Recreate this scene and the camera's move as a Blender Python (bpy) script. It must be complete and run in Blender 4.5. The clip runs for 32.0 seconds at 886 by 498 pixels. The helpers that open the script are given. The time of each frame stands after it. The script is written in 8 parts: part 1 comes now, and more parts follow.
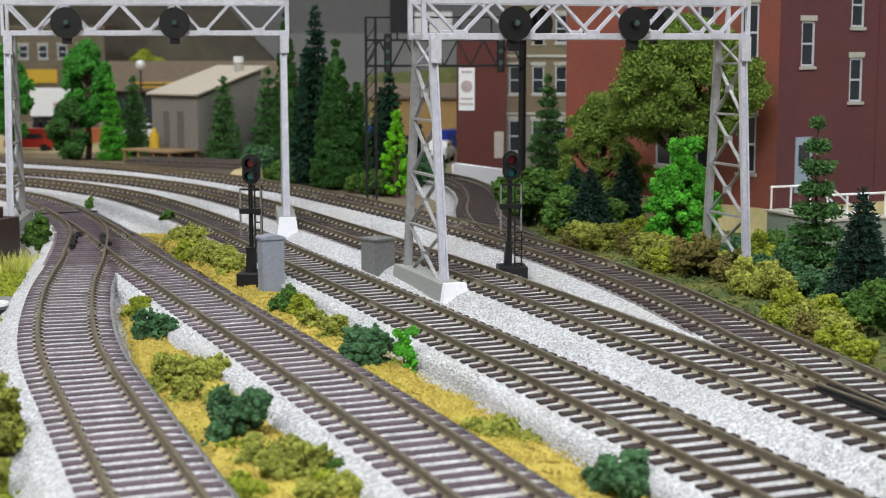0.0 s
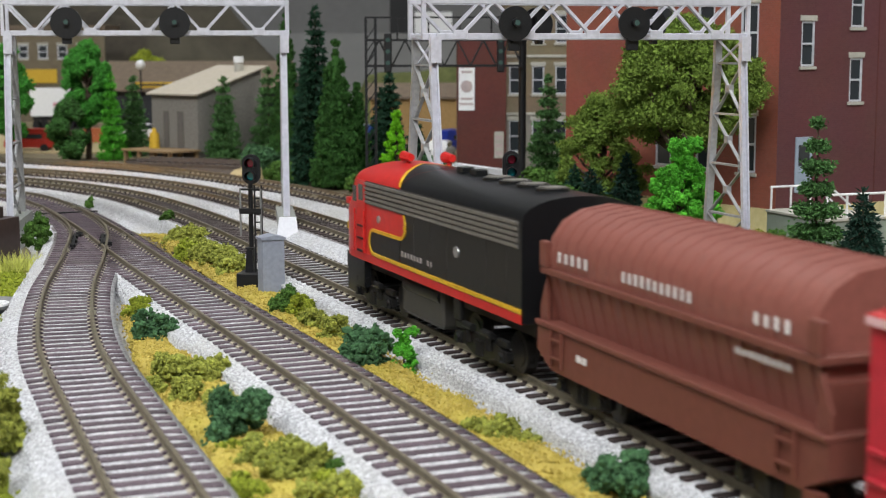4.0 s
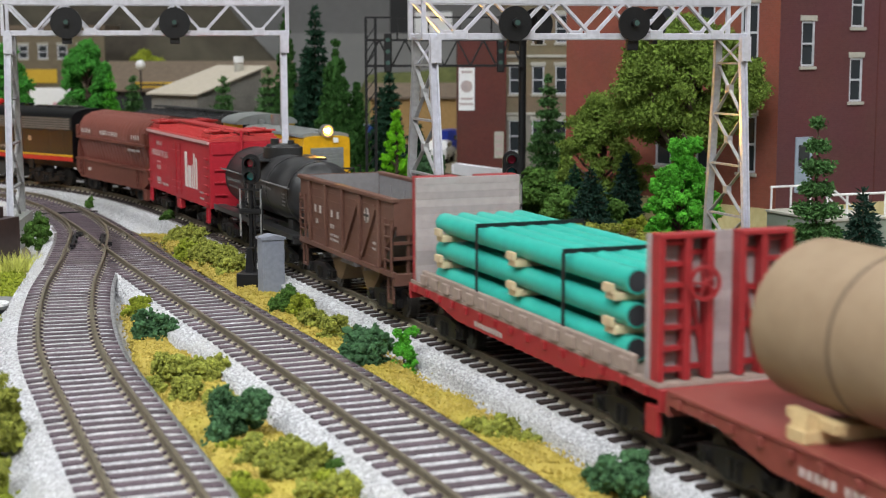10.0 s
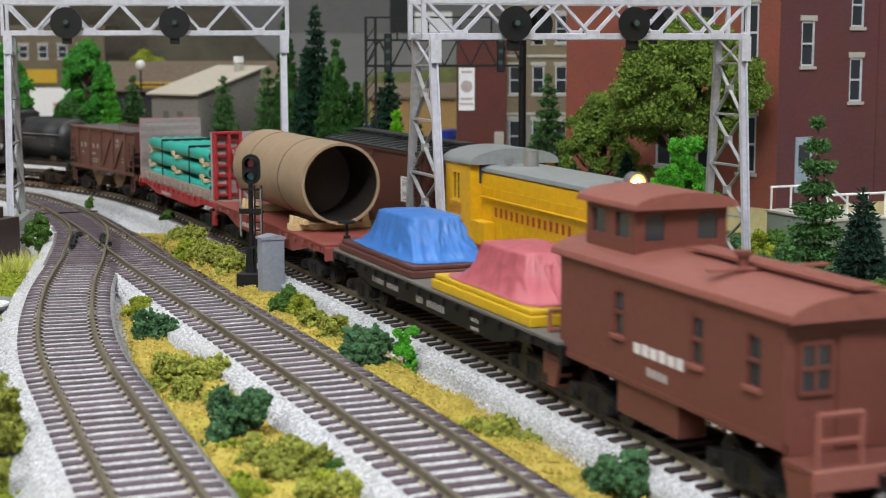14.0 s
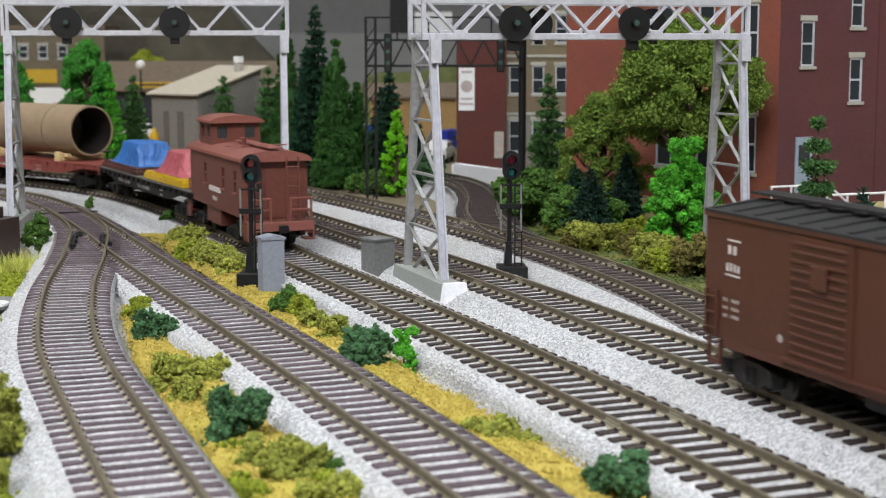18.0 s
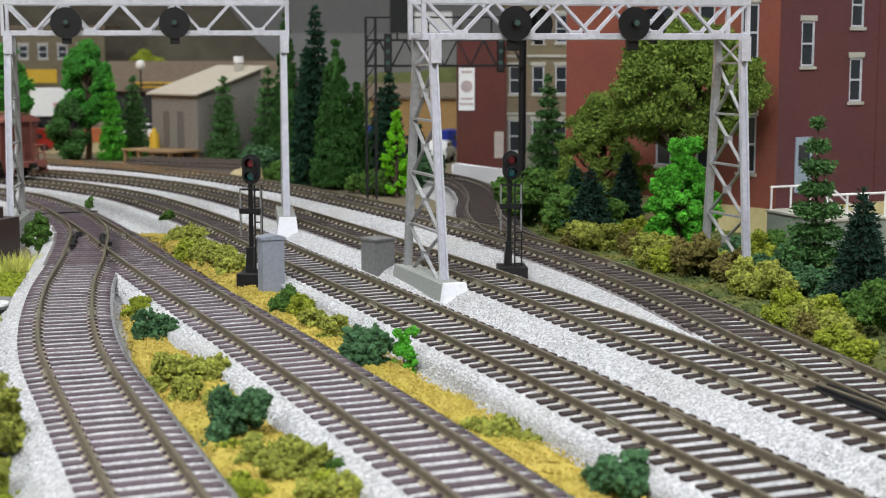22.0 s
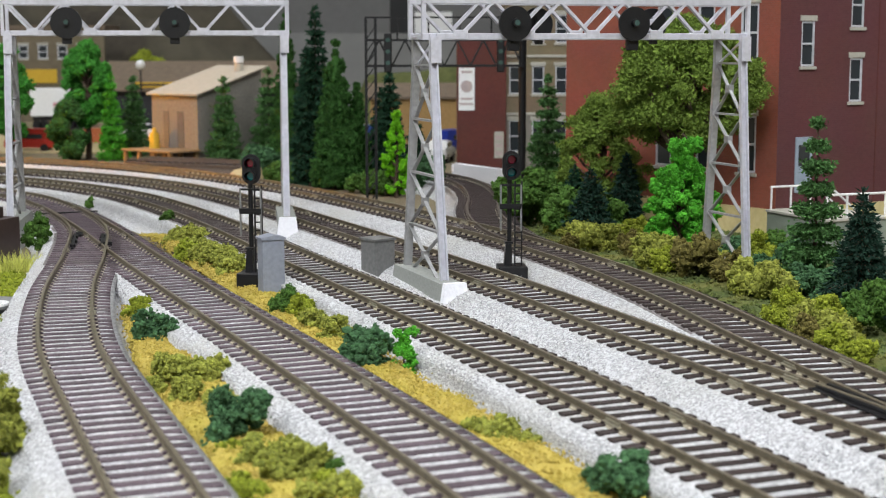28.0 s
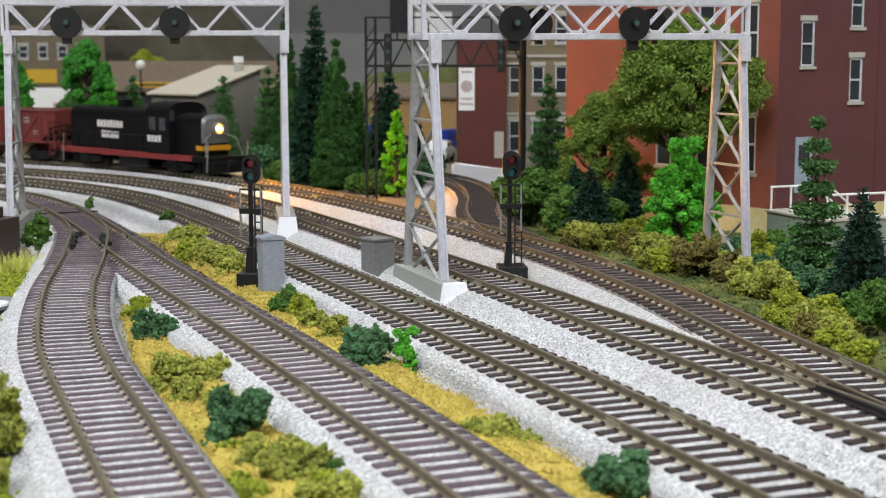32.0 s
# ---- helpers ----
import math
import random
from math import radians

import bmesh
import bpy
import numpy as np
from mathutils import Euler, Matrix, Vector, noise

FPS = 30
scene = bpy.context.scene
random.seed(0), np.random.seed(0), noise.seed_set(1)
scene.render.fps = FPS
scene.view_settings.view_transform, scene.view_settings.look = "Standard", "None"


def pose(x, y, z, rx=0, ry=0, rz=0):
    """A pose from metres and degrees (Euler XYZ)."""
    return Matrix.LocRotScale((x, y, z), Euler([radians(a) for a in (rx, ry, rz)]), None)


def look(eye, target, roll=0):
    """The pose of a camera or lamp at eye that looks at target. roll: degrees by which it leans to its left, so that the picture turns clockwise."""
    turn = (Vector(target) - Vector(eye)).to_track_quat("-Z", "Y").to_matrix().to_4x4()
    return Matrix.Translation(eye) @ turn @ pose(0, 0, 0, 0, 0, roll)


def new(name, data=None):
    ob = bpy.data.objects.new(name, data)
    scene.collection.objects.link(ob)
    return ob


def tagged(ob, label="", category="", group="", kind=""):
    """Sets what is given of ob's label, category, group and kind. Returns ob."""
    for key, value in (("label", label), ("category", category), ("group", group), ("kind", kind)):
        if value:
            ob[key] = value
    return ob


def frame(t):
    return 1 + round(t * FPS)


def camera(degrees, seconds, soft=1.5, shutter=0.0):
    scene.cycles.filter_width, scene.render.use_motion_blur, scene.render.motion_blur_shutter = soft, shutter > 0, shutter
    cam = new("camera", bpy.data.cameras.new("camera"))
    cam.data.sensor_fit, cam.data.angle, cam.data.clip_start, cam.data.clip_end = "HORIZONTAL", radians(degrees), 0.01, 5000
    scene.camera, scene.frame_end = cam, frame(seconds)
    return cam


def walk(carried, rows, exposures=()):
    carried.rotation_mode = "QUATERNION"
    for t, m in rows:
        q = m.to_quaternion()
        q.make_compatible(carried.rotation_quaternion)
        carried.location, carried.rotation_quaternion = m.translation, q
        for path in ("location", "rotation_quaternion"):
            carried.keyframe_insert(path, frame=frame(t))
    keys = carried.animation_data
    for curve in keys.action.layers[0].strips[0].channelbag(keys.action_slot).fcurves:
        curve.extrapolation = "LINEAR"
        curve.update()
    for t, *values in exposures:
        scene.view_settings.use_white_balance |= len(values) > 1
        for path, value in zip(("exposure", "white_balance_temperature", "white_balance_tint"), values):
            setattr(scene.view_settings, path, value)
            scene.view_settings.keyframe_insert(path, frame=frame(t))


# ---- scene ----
# A model railway in 1:87 scale: track gauge 16.5 mm, railhead at z = RT, board at z = 0.
RT = 0.012
CAM_H = 0.0886
cam = camera(32.8, 32.0, soft=1.1, shutter=0.5)
EYE = Vector((0.0, 0.0, CAM_H + RT))
AIM = radians(7.7)
STAND = look(EYE, EYE + Vector((0, math.cos(AIM), -math.sin(AIM))), -0.09)
walk(cam, [(0.0, STAND), (32.0, STAND)])
cam.data.dof.use_dof = True
cam.data.dof.focus_distance = 0.56
cam.data.dof.aperture_fstop = 38.0

# ---- light: fluorescent ceiling fixtures of the room ----
world = bpy.data.worlds.new("room_air")
world.use_nodes = True
world.node_tree.nodes["Background"].inputs["Color"].default_value = (0.85, 0.92, 1.0, 1)
world.node_tree.nodes["Background"].inputs["Strength"].default_value = 0.015
scene.world = world
scene.view_settings.exposure = 0.0
LAMP_W = 13.2


# ---- materials ----
def rgb(c):
    return (*c, 1.0) if len(c) == 3 else c


def mat(name, c1, c2=None, rough=0.6, metal=0.0, scale=300.0, bump=0.15, big=40.0, c3=None, vary=0.0, spec=0.4, voro=0.0, island=0.0):
    """Two-scale procedural surface: fine grain (scale, per metre) over broad stains (big); vary tints each object, island each piece."""
    m = bpy.data.materials.new(name)
    m.use_nodes = True
    nt = m.node_tree
    N, L = nt.nodes, nt.links
    b = N["Principled BSDF"]
    b.inputs["Roughness"].default_value, b.inputs["Metallic"].default_value = rough, metal
    b.inputs["Specular IOR Level"].default_value = spec
    c2 = c2 or tuple(v * 0.8 for v in c1)
    c3 = c3 or tuple(0.5 * (a + q) for a, q in zip(c1, c2))
    tc = N.new("ShaderNodeTexCoord")
    fine, broad = N.new("ShaderNodeTexNoise"), N.new("ShaderNodeTexNoise")
    fine.inputs["Scale"].default_value, fine.inputs["Detail"].default_value = scale, 5
    broad.inputs["Scale"].default_value, broad.inputs["Detail"].default_value = big, 4
    for n in (fine, broad):
        L.new(tc.outputs["Object"], n.inputs["Vector"])
    r1, r2 = N.new("ShaderNodeValToRGB"), N.new("ShaderNodeMix")
    r1.color_ramp.elements[0].position, r1.color_ramp.elements[1].position = 0.3, 0.7
    r1.color_ramp.elements[0].color, r1.color_ramp.elements[1].color = rgb(c2), rgb(c1)
    src = fine.outputs["Fac"]
    if voro:
        vo = N.new("ShaderNodeTexVoronoi")
        vo.inputs["Scale"].default_value = voro
        L.new(tc.outputs["Object"], vo.inputs["Vector"])
        sep = N.new("ShaderNodeSeparateColor")
        L.new(vo.outputs["Color"], sep.inputs["Color"])
        src = sep.outputs["Red"]
        height = vo.outputs["Distance"]
    else:
        height = fine.outputs["Fac"]
    L.new(src, r1.inputs["Fac"])
    r2.data_type = "RGBA"
    cl = N.new("ShaderNodeMapRange")
    cl.inputs["From Min"].default_value, cl.inputs["From Max"].default_value = 0.45, 0.75
    cl.inputs["To Max"].default_value = 0.7
    L.new(broad.outputs["Fac"], cl.inputs["Value"])
    L.new(cl.outputs["Result"], r2.inputs["Factor"])
    L.new(r1.outputs["Color"], r2.inputs["A"])
    r2.inputs["B"].default_value = rgb(c3)
    col = r2.outputs["Result"]
    if vary or island:
        hs = N.new("ShaderNodeHueSaturation")
        if island:
            rnd = N.new("ShaderNodeNewGeometry").outputs["Random Per Island"]
        else:
            rnd = N.new("ShaderNodeObjectInfo").outputs["Random"]
        mr = N.new("ShaderNodeMapRange")
        a = vary or island
        mr.inputs["To Min"].default_value, mr.inputs["To Max"].default_value = 1 - a, 1 + a
        L.new(rnd, mr.inputs["Value"])
        L.new(mr.outputs["Result"], hs.inputs["Value"])
        L.new(col, hs.inputs["Color"])
        col = hs.outputs["Color"]
    L.new(col, b.inputs["Base Color"])
    if bump:
        bp = N.new("ShaderNodeBump")
        bp.inputs["Strength"].default_value = bump
        bp.inputs["Distance"].default_value = 0.0006
        L.new(height, bp.inputs["Height"])
        L.new(bp.outputs["Normal"], b.inputs["Normal"])
    return m


def glow(name, c, strength):
    m = bpy.data.materials.new(name)
    m.use_nodes = True
    b = m.node_tree.nodes["Principled BSDF"]
    b.inputs["Base Color"].default_value = rgb(c)
    b.inputs["Emission Color"].default_value = rgb(c)
    b.inputs["Emission Strength"].default_value = strength
    return m


def glass(name, c=(0.05, 0.06, 0.07), rough=0.08):
    m = bpy.data.materials.new(name)
    m.use_nodes = True
    b = m.node_tree.nodes["Principled BSDF"]
    b.inputs["Base Color"].default_value = rgb(c)
    b.inputs["Roughness"].default_value = rough
    b.inputs["Specular IOR Level"].default_value = 0.6
    return m


M_BALLAST = mat("ballast", (0.62, 0.62, 0.64), (0.37, 0.37, 0.385), 0.9, scale=1500, bump=1.0, voro=1500, c3=(0.46, 0.45, 0.42), big=22)
M_SOOT = mat("sooty_ballast", (0.26, 0.235, 0.23), (0.11, 0.095, 0.095), 0.85, scale=1500, bump=0.9, voro=1500, c3=(0.17, 0.15, 0.15), big=60)
M_BALLAST_DK = mat("ballast_dark", (0.60, 0.60, 0.60), (0.42, 0.42, 0.42), 0.9, scale=1500, bump=0.9, voro=1500, c3=(0.5, 0.5, 0.5), big=25)
M_GROUND = mat("earth", (0.24, 0.19, 0.12), (0.15, 0.12, 0.08), 0.95, scale=700, bump=0.8, c3=(0.20, 0.19, 0.10), big=14)
M_TURF = mat("ochre_turf", (0.50, 0.385, 0.085), (0.33, 0.255, 0.05), 0.95, scale=1100, bump=0.8, c3=(0.40, 0.34, 0.05), big=60, island=0.16)
M_TIE_PALE = mat("tie_weathered", (0.112, 0.082, 0.097), (0.062, 0.044, 0.054), 0.5, scale=600, bump=0.25, big=90, vary=0.3)
M_TIE = mat("tie_plastic", (0.042, 0.028, 0.027), (0.022, 0.015, 0.014), 0.6, scale=600, bump=0.25, big=90, vary=0.25)
M_FAST = mat("dusted_tie_web", (0.52, 0.47, 0.36), (0.36, 0.32, 0.24), 0.7, metal=0.0, scale=500, bump=0.1)
M_RAIL = mat("rail_steel", (0.235, 0.20, 0.14), (0.14, 0.12, 0.085), 0.4, metal=0.4, scale=400, bump=0.05, big=30)
M_JOINER = mat("joiner_metal", (0.45, 0.42, 0.33), (0.33, 0.3, 0.22), 0.4, metal=0.7, scale=500, bump=0.1)
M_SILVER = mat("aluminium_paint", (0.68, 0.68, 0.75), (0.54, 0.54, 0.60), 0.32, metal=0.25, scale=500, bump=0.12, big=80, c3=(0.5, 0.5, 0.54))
M_GREYMETAL = mat("grey_paint", (0.27, 0.27, 0.26), (0.2, 0.2, 0.2), 0.45, metal=0.3, scale=500, bump=0.12, big=80)
M_CONCRETE = mat("concrete", (0.82, 0.82, 0.86), (0.72, 0.72, 0.76), 0.7, scale=900, bump=0.3, big=60)
M_CONC_DK = mat("concrete_grey", (0.32, 0.33, 0.31), (0.25, 0.26, 0.24), 0.85, scale=900, bump=0.3, big=60)
M_BLACK = mat("black_paint", (0.009, 0.009, 0.01), (0.006, 0.006, 0.007), 0.45, scale=700, bump=0.12)
M_BOXGREY = mat("box_grey", (0.25, 0.27, 0.32), (0.2, 0.215, 0.26), 0.55, scale=600, bump=0.1, big=60)
M_BOXGREY2 = mat("box_grey_worn", (0.17, 0.17, 0.165), (0.12, 0.12, 0.12), 0.7, scale=600, bump=0.2, big=60)


# ---- building blocks: all part meshes are drawn in millimetres ----
MM = Matrix.Scale(0.001, 4)


def at(x, y, z=0.0, rz=0.0, rx=0.0, ry=0.0):
    return pose(x / 1000, y / 1000, z / 1000, rx, ry, rz)


def thing(name, m, label, category, group="", kind=""):
    ob = new(name)
    ob.empty_display_size = 0.01
    ob.matrix_basis = m
    return tagged(ob, label, category, group, kind)


def finish(bm, name, material, smooth=False):
    me = bpy.data.meshes.new(name)
    bmesh.ops.recalc_face_normals(bm, faces=bm.faces)
    bm.to_mesh(me)
    bm.free()
    me.transform(MM)
    for mt in material if isinstance(material, (list, tuple)) else (material,):
        me.materials.append(mt)
    if smooth:
        me.shade_auto = True
    return me


def part(name, bm, material, parent, label="", smooth=0):
    me = bpy.data.meshes.new(name)
    bmesh.ops.recalc_face_normals(bm, faces=bm.faces)
    if smooth:
        for f in bm.faces:
            f.smooth = True
        for e in bm.edges:
            e.smooth = len(e.link_faces) == 2 and e.calc_face_angle(0) < radians(smooth)
    bm.to_mesh(me)
    bm.free()
    me.transform(MM)
    me.materials.append(material)
    ob = new(name, me)
    ob.parent = parent
    if label:
        ob["label"] = label
    return ob


def again(ob, parent, m):
    """The same mesh once more as a part of its own, at m in its parent's space."""
    o = new(ob.name.split(".")[0], ob.data)
    o.parent = parent
    o.matrix_basis = m
    if ob.get("label"):
        o["label"] = ob["label"]
    return o


def box(bm, x0, x1, y0, y1, z0, z1, bevel=0.0, m=None):
    r = bmesh.ops.create_cube(bm, size=1.0)
    vs = r["verts"]
    for v in vs:
        v.co = Vector(((x0 + x1) / 2 + v.co.x * (x1 - x0), (y0 + y1) / 2 + v.co.y * (y1 - y0), (z0 + z1) / 2 + v.co.z * (z1 - z0)))
    if bevel:
        es = list({e for v in vs for e in v.link_edges})
        r = bmesh.ops.bevel(bm, geom=es, offset=bevel, segments=1, affect="EDGES")
        vs = list({v for f in r["faces"] for v in f.verts})
    if m:
        bmesh.ops.transform(bm, matrix=m, verts=vs)
    return bm


def bx(x0, x1, y0, y1, z0, z1, bevel=0.0):
    return box(bmesh.new(), x0, x1, y0, y1, z0, z1, bevel)


def rod(bm, a, b, r, seg=8, r2=None):
    """A round bar from a to b."""
    a, b = Vector(a), Vector(b)
    d = b - a
    m = Matrix.Translation((a + b) / 2) @ d.to_track_quat("Z", "Y").to_matrix().to_4x4()
    bmesh.ops.create_cone(bm, cap_ends=True, segments=seg, radius1=r, radius2=r if r2 is None else r2, depth=d.length, matrix=m)
    return bm


def bar(bm, a, b, w, t=None):
    """A square bar from a to b."""
    a, b = Vector(a), Vector(b)
    d = b - a
    t = t or w
    m = Matrix.Translation((a + b) / 2) @ d.to_track_quat("Z", "Y").to_matrix().to_4x4() @ Matrix.Diagonal((w, t, d.length, 1))
    bmesh.ops.create_cube(bm, size=1.0, matrix=m)
    return bm


def prism(bm, poly, y0, y1, axis="y"):
    """A polygon in (x, z) drawn out from y0 to y1; axis x: polygon in (y, z) drawn out along x."""
    def p(u, w, k):
        return (u, k, w) if axis == "y" else (k, u, w) if axis == "x" else (u, w, k)
    a = [bm.verts.new(p(u, w, y0)) for u, w in poly]
    b = [bm.verts.new(p(u, w, y1)) for u, w in poly]
    n = len(poly)
    bm.faces.new(a)
    bm.faces.new(b[::-1])
    for i in range(n):
        bm.faces.new((a[i], b[i], b[(i + 1) % n], a[(i + 1) % n]))
    return bm


def mesh_np(name, verts, faces, material, parent=None, smooth=False):
    me = bpy.data.meshes.new(name)
    me.from_pydata((np.asarray(verts) * 0.001).tolist(), [], faces if isinstance(faces, list) else faces.tolist())
    me.materials.append(material)
    if smooth:
        me.shade_smooth()
    ob = new(name, me)
    ob.parent = parent
    return ob


# ---- track plan: centre lines in millimetres ----
LINES = {
    1: [(50, 0), (-16, 180), (-52.6, 280), (-82, 360), (-114, 450), (-138.5, 550), (-156.3, 650), (-178.7, 750), (-219, 850)],
    2: [(122, 0), (46, 200), (16, 280), (-15, 360), (-51.8, 450), (-93.8, 550), (-135, 650), (-175, 750), (-220, 850), (-253, 905), (-300, 955), (-370, 1000), (-460, 1035), (-580, 1050), (-720, 1050)],
    3: [(745, -1500), (295, -300), (182.6, 0), (77.6, 280), (47.6, 360), (13.3, 450), (-26.8, 550), (-68.2, 650), (-109, 750), (-150, 840), (-192, 915), (-246, 980), (-318, 1040), (-415, 1090), (-530, 1118), (-680, 1130), (-900, 1130), (-4200, 1130)],
    4: [(1173, -2500), (348, -300), (236, 0), (131, 280), (101, 360), (67.5, 450), (30.1, 550), (-11, 650), (-54, 750), (-100, 850), (-153, 945), (-195, 1000), (-250, 1053), (-330, 1108), (-430, 1150), (-560, 1180), (-720, 1190), (-900, 1190), (-4200, 1190)],
    5: [(236.5, 0), (176, 165), (146, 280), (121, 360), (100.5, 450), (80.4, 550), (50.7, 650), (9.8, 750), (-39, 850), (-94, 950), (-163, 1050), (-245, 1135), (-350, 1205), (-480, 1250), (-640, 1272), (-900, 1272), (-4200, 1272)],
    6: [(50.7, 650), (33, 710), (24, 770), (22, 835), (24, 900), (17, 985), (-2, 1045), (-40, 1100), (-110, 1150), (-250, 1215)],
}


class Path:
    def __init__(self, pts):
        p = np.array(pts, float)
        p = np.vstack([2 * p[0] - p[1], p, 2 * p[-1] - p[-2]])
        out = []
        for i in range(1, len(p) - 2):
            a, b, c, d = p[i - 1:i + 3]
            # centripetal knots keep uneven spans smooth
            k = [0.0]
            for u, w in ((a, b), (b, c), (c, d)):
                k.append(k[-1] + math.sqrt(np.linalg.norm(w - u)))
            for q in range(40):
                t = k[1] + (k[2] - k[1]) * q / 40
                a1 = (k[1] - t) / (k[1] - k[0]) * a + (t - k[0]) / (k[1] - k[0]) * b
                a2 = (k[2] - t) / (k[2] - k[1]) * b + (t - k[1]) / (k[2] - k[1]) * c
                a3 = (k[3] - t) / (k[3] - k[2]) * c + (t - k[2]) / (k[3] - k[2]) * d
                b1 = (k[2] - t) / (k[2] - k[0]) * a1 + (t - k[0]) / (k[2] - k[0]) * a2
                b2 = (k[3] - t) / (k[3] - k[1]) * a2 + (t - k[1]) / (k[3] - k[1]) * a3
                out.append((k[2] - t) / (k[2] - k[1]) * b1 + (t - k[1]) / (k[2] - k[1]) * b2)
        out.append(p[-2])
        self.o = np.array(out)
        self.s = np.r_[0, np.cumsum(np.linalg.norm(np.diff(self.o, axis=0), axis=1))]
        self.length = self.s[-1]
        # s = 0 where the line passes y = -300 going away (or at its start)
        self.zero = float(np.interp(-300, self.o[:, 1], self.s)) if self.o[0, 1] < -300 else 0.0

    def p(self, s):
        s = np.asarray(s, float) + self.zero
        return np.stack([np.interp(s, self.s, self.o[:, 0]), np.interp(s, self.s, self.o[:, 1])], -1)

    def d(self, s):
        t = self.p(np.asarray(s) + 1.5) - self.p(np.asarray(s) - 1.5)
        return t / np.linalg.norm(t, axis=-1, keepdims=True)

    def side(self, s, lat):
        """The point lat mm to the left of the line."""
        t = self.d(s)
        return self.p(s) + np.stack([-t[..., 1], t[..., 0]], -1) * np.asarray(lat)[..., None]


PATHS = {k: Path(v) for k, v in LINES.items()}

# ---- the room and the board ----
def room():
    wall_m = mat("wall_paint", (0.17, 0.167, 0.163), (0.15, 0.147, 0.143), 0.8, scale=60, bump=0.05, big=2)
    ceil_m = mat("ceiling_tile", (0.62, 0.62, 0.6), (0.56, 0.56, 0.54), 0.9, scale=80, bump=0.2, big=3)
    floor_m = mat("room_floor", (0.2, 0.19, 0.18), (0.15, 0.14, 0.13), 0.7, scale=40, bump=0.05, big=2)
    X0, X1, Y0, Y1, ZF, ZC = -4600, 2600, -3200, 2700, -900, 1700
    for n, b in (("wall_north", (X0, X1, Y1, Y1 + 100, ZF, ZC)), ("wall_south", (X0, X1, Y0 - 100, Y0, ZF, ZC)),
                 ("wall_west", (X0 - 100, X0, Y0, Y1, ZF, ZC)), ("wall_east", (X1, X1 + 100, Y0, Y1, ZF, ZC))):
        tagged(part(n, bx(*b), wall_m, None), "light grey painted wall of the room", "wall", kind="structure")
    tagged(part("ceiling", bx(X0 - 100, X1 + 100, Y0 - 100, Y1 + 100, ZC, ZC + 60), ceil_m, None), "white ceiling over the layout room", "ceiling", kind="structure")
    tagged(part("floor", bx(X0 - 100, X1 + 100, Y0 - 100, Y1 + 100, ZF - 50, ZF), floor_m, None), "dark floor of the layout room", "floor", kind="structure")
    house = mat("fixture_white", (0.8, 0.8, 0.8), (0.75, 0.75, 0.75), 0.5)
    tube = glow("tube_light", (0.93, 0.97, 1.0), 6.0)
    for x, y, w in ((-1650, -900, 1.1), (-250, -1000, 4.6), (1600, -700, 1.2), (-1300, 500, 0.9), (1300, 500, 0.4), (-300, 1500, 0.35), (0, -2500, 0.8)):
        fx = thing("ceiling_light", at(x, y, ZC), "white fluorescent ceiling fixture, lit", "ceiling light", "ceiling lights")
        part("housing", bx(-620, 620, -150, 150, -60, 0, 5), house, fx)
        part("diffuser", bx(-600, 600, -130, 130, -66, -60.5), tube, fx)
        la = bpy.data.lights.new("fluorescent", "AREA")
        la.shape, la.size, la.size_y, la.energy, la.color = "RECTANGLE", 1.2, 0.26, LAMP_W * w, (0.95, 0.98, 1.0)
        lo = new("fluorescent_lamp", la)
        lo.matrix_basis = at(x, y, ZC - 70)


room()


def ground():
    tagged(part("ground", bx(-4500, 1600, -3000, 2500, -40, 0), M_GROUND, None), "brown earth-painted layout board", "ground", kind="structure")


ground()

# ---- ballast beds ----
# half widths to the left and the right of each line
BEDS = {1: (26, 21), 2: (25, 18), 3: (24, 30), 4: (30, 30), 5: (30, 20), 6: (20, 20)}
SOOT = {1: (580, 800), 2: (600, 860), 3: (640, 1120), 4: (560, 1180), 5: (430, 760)}
SPANS = {1: (60, None), 2: (60, None), 3: (-1150, 4900), 4: (-2300, 4900), 5: (80, 4900), 6: (40, None)}


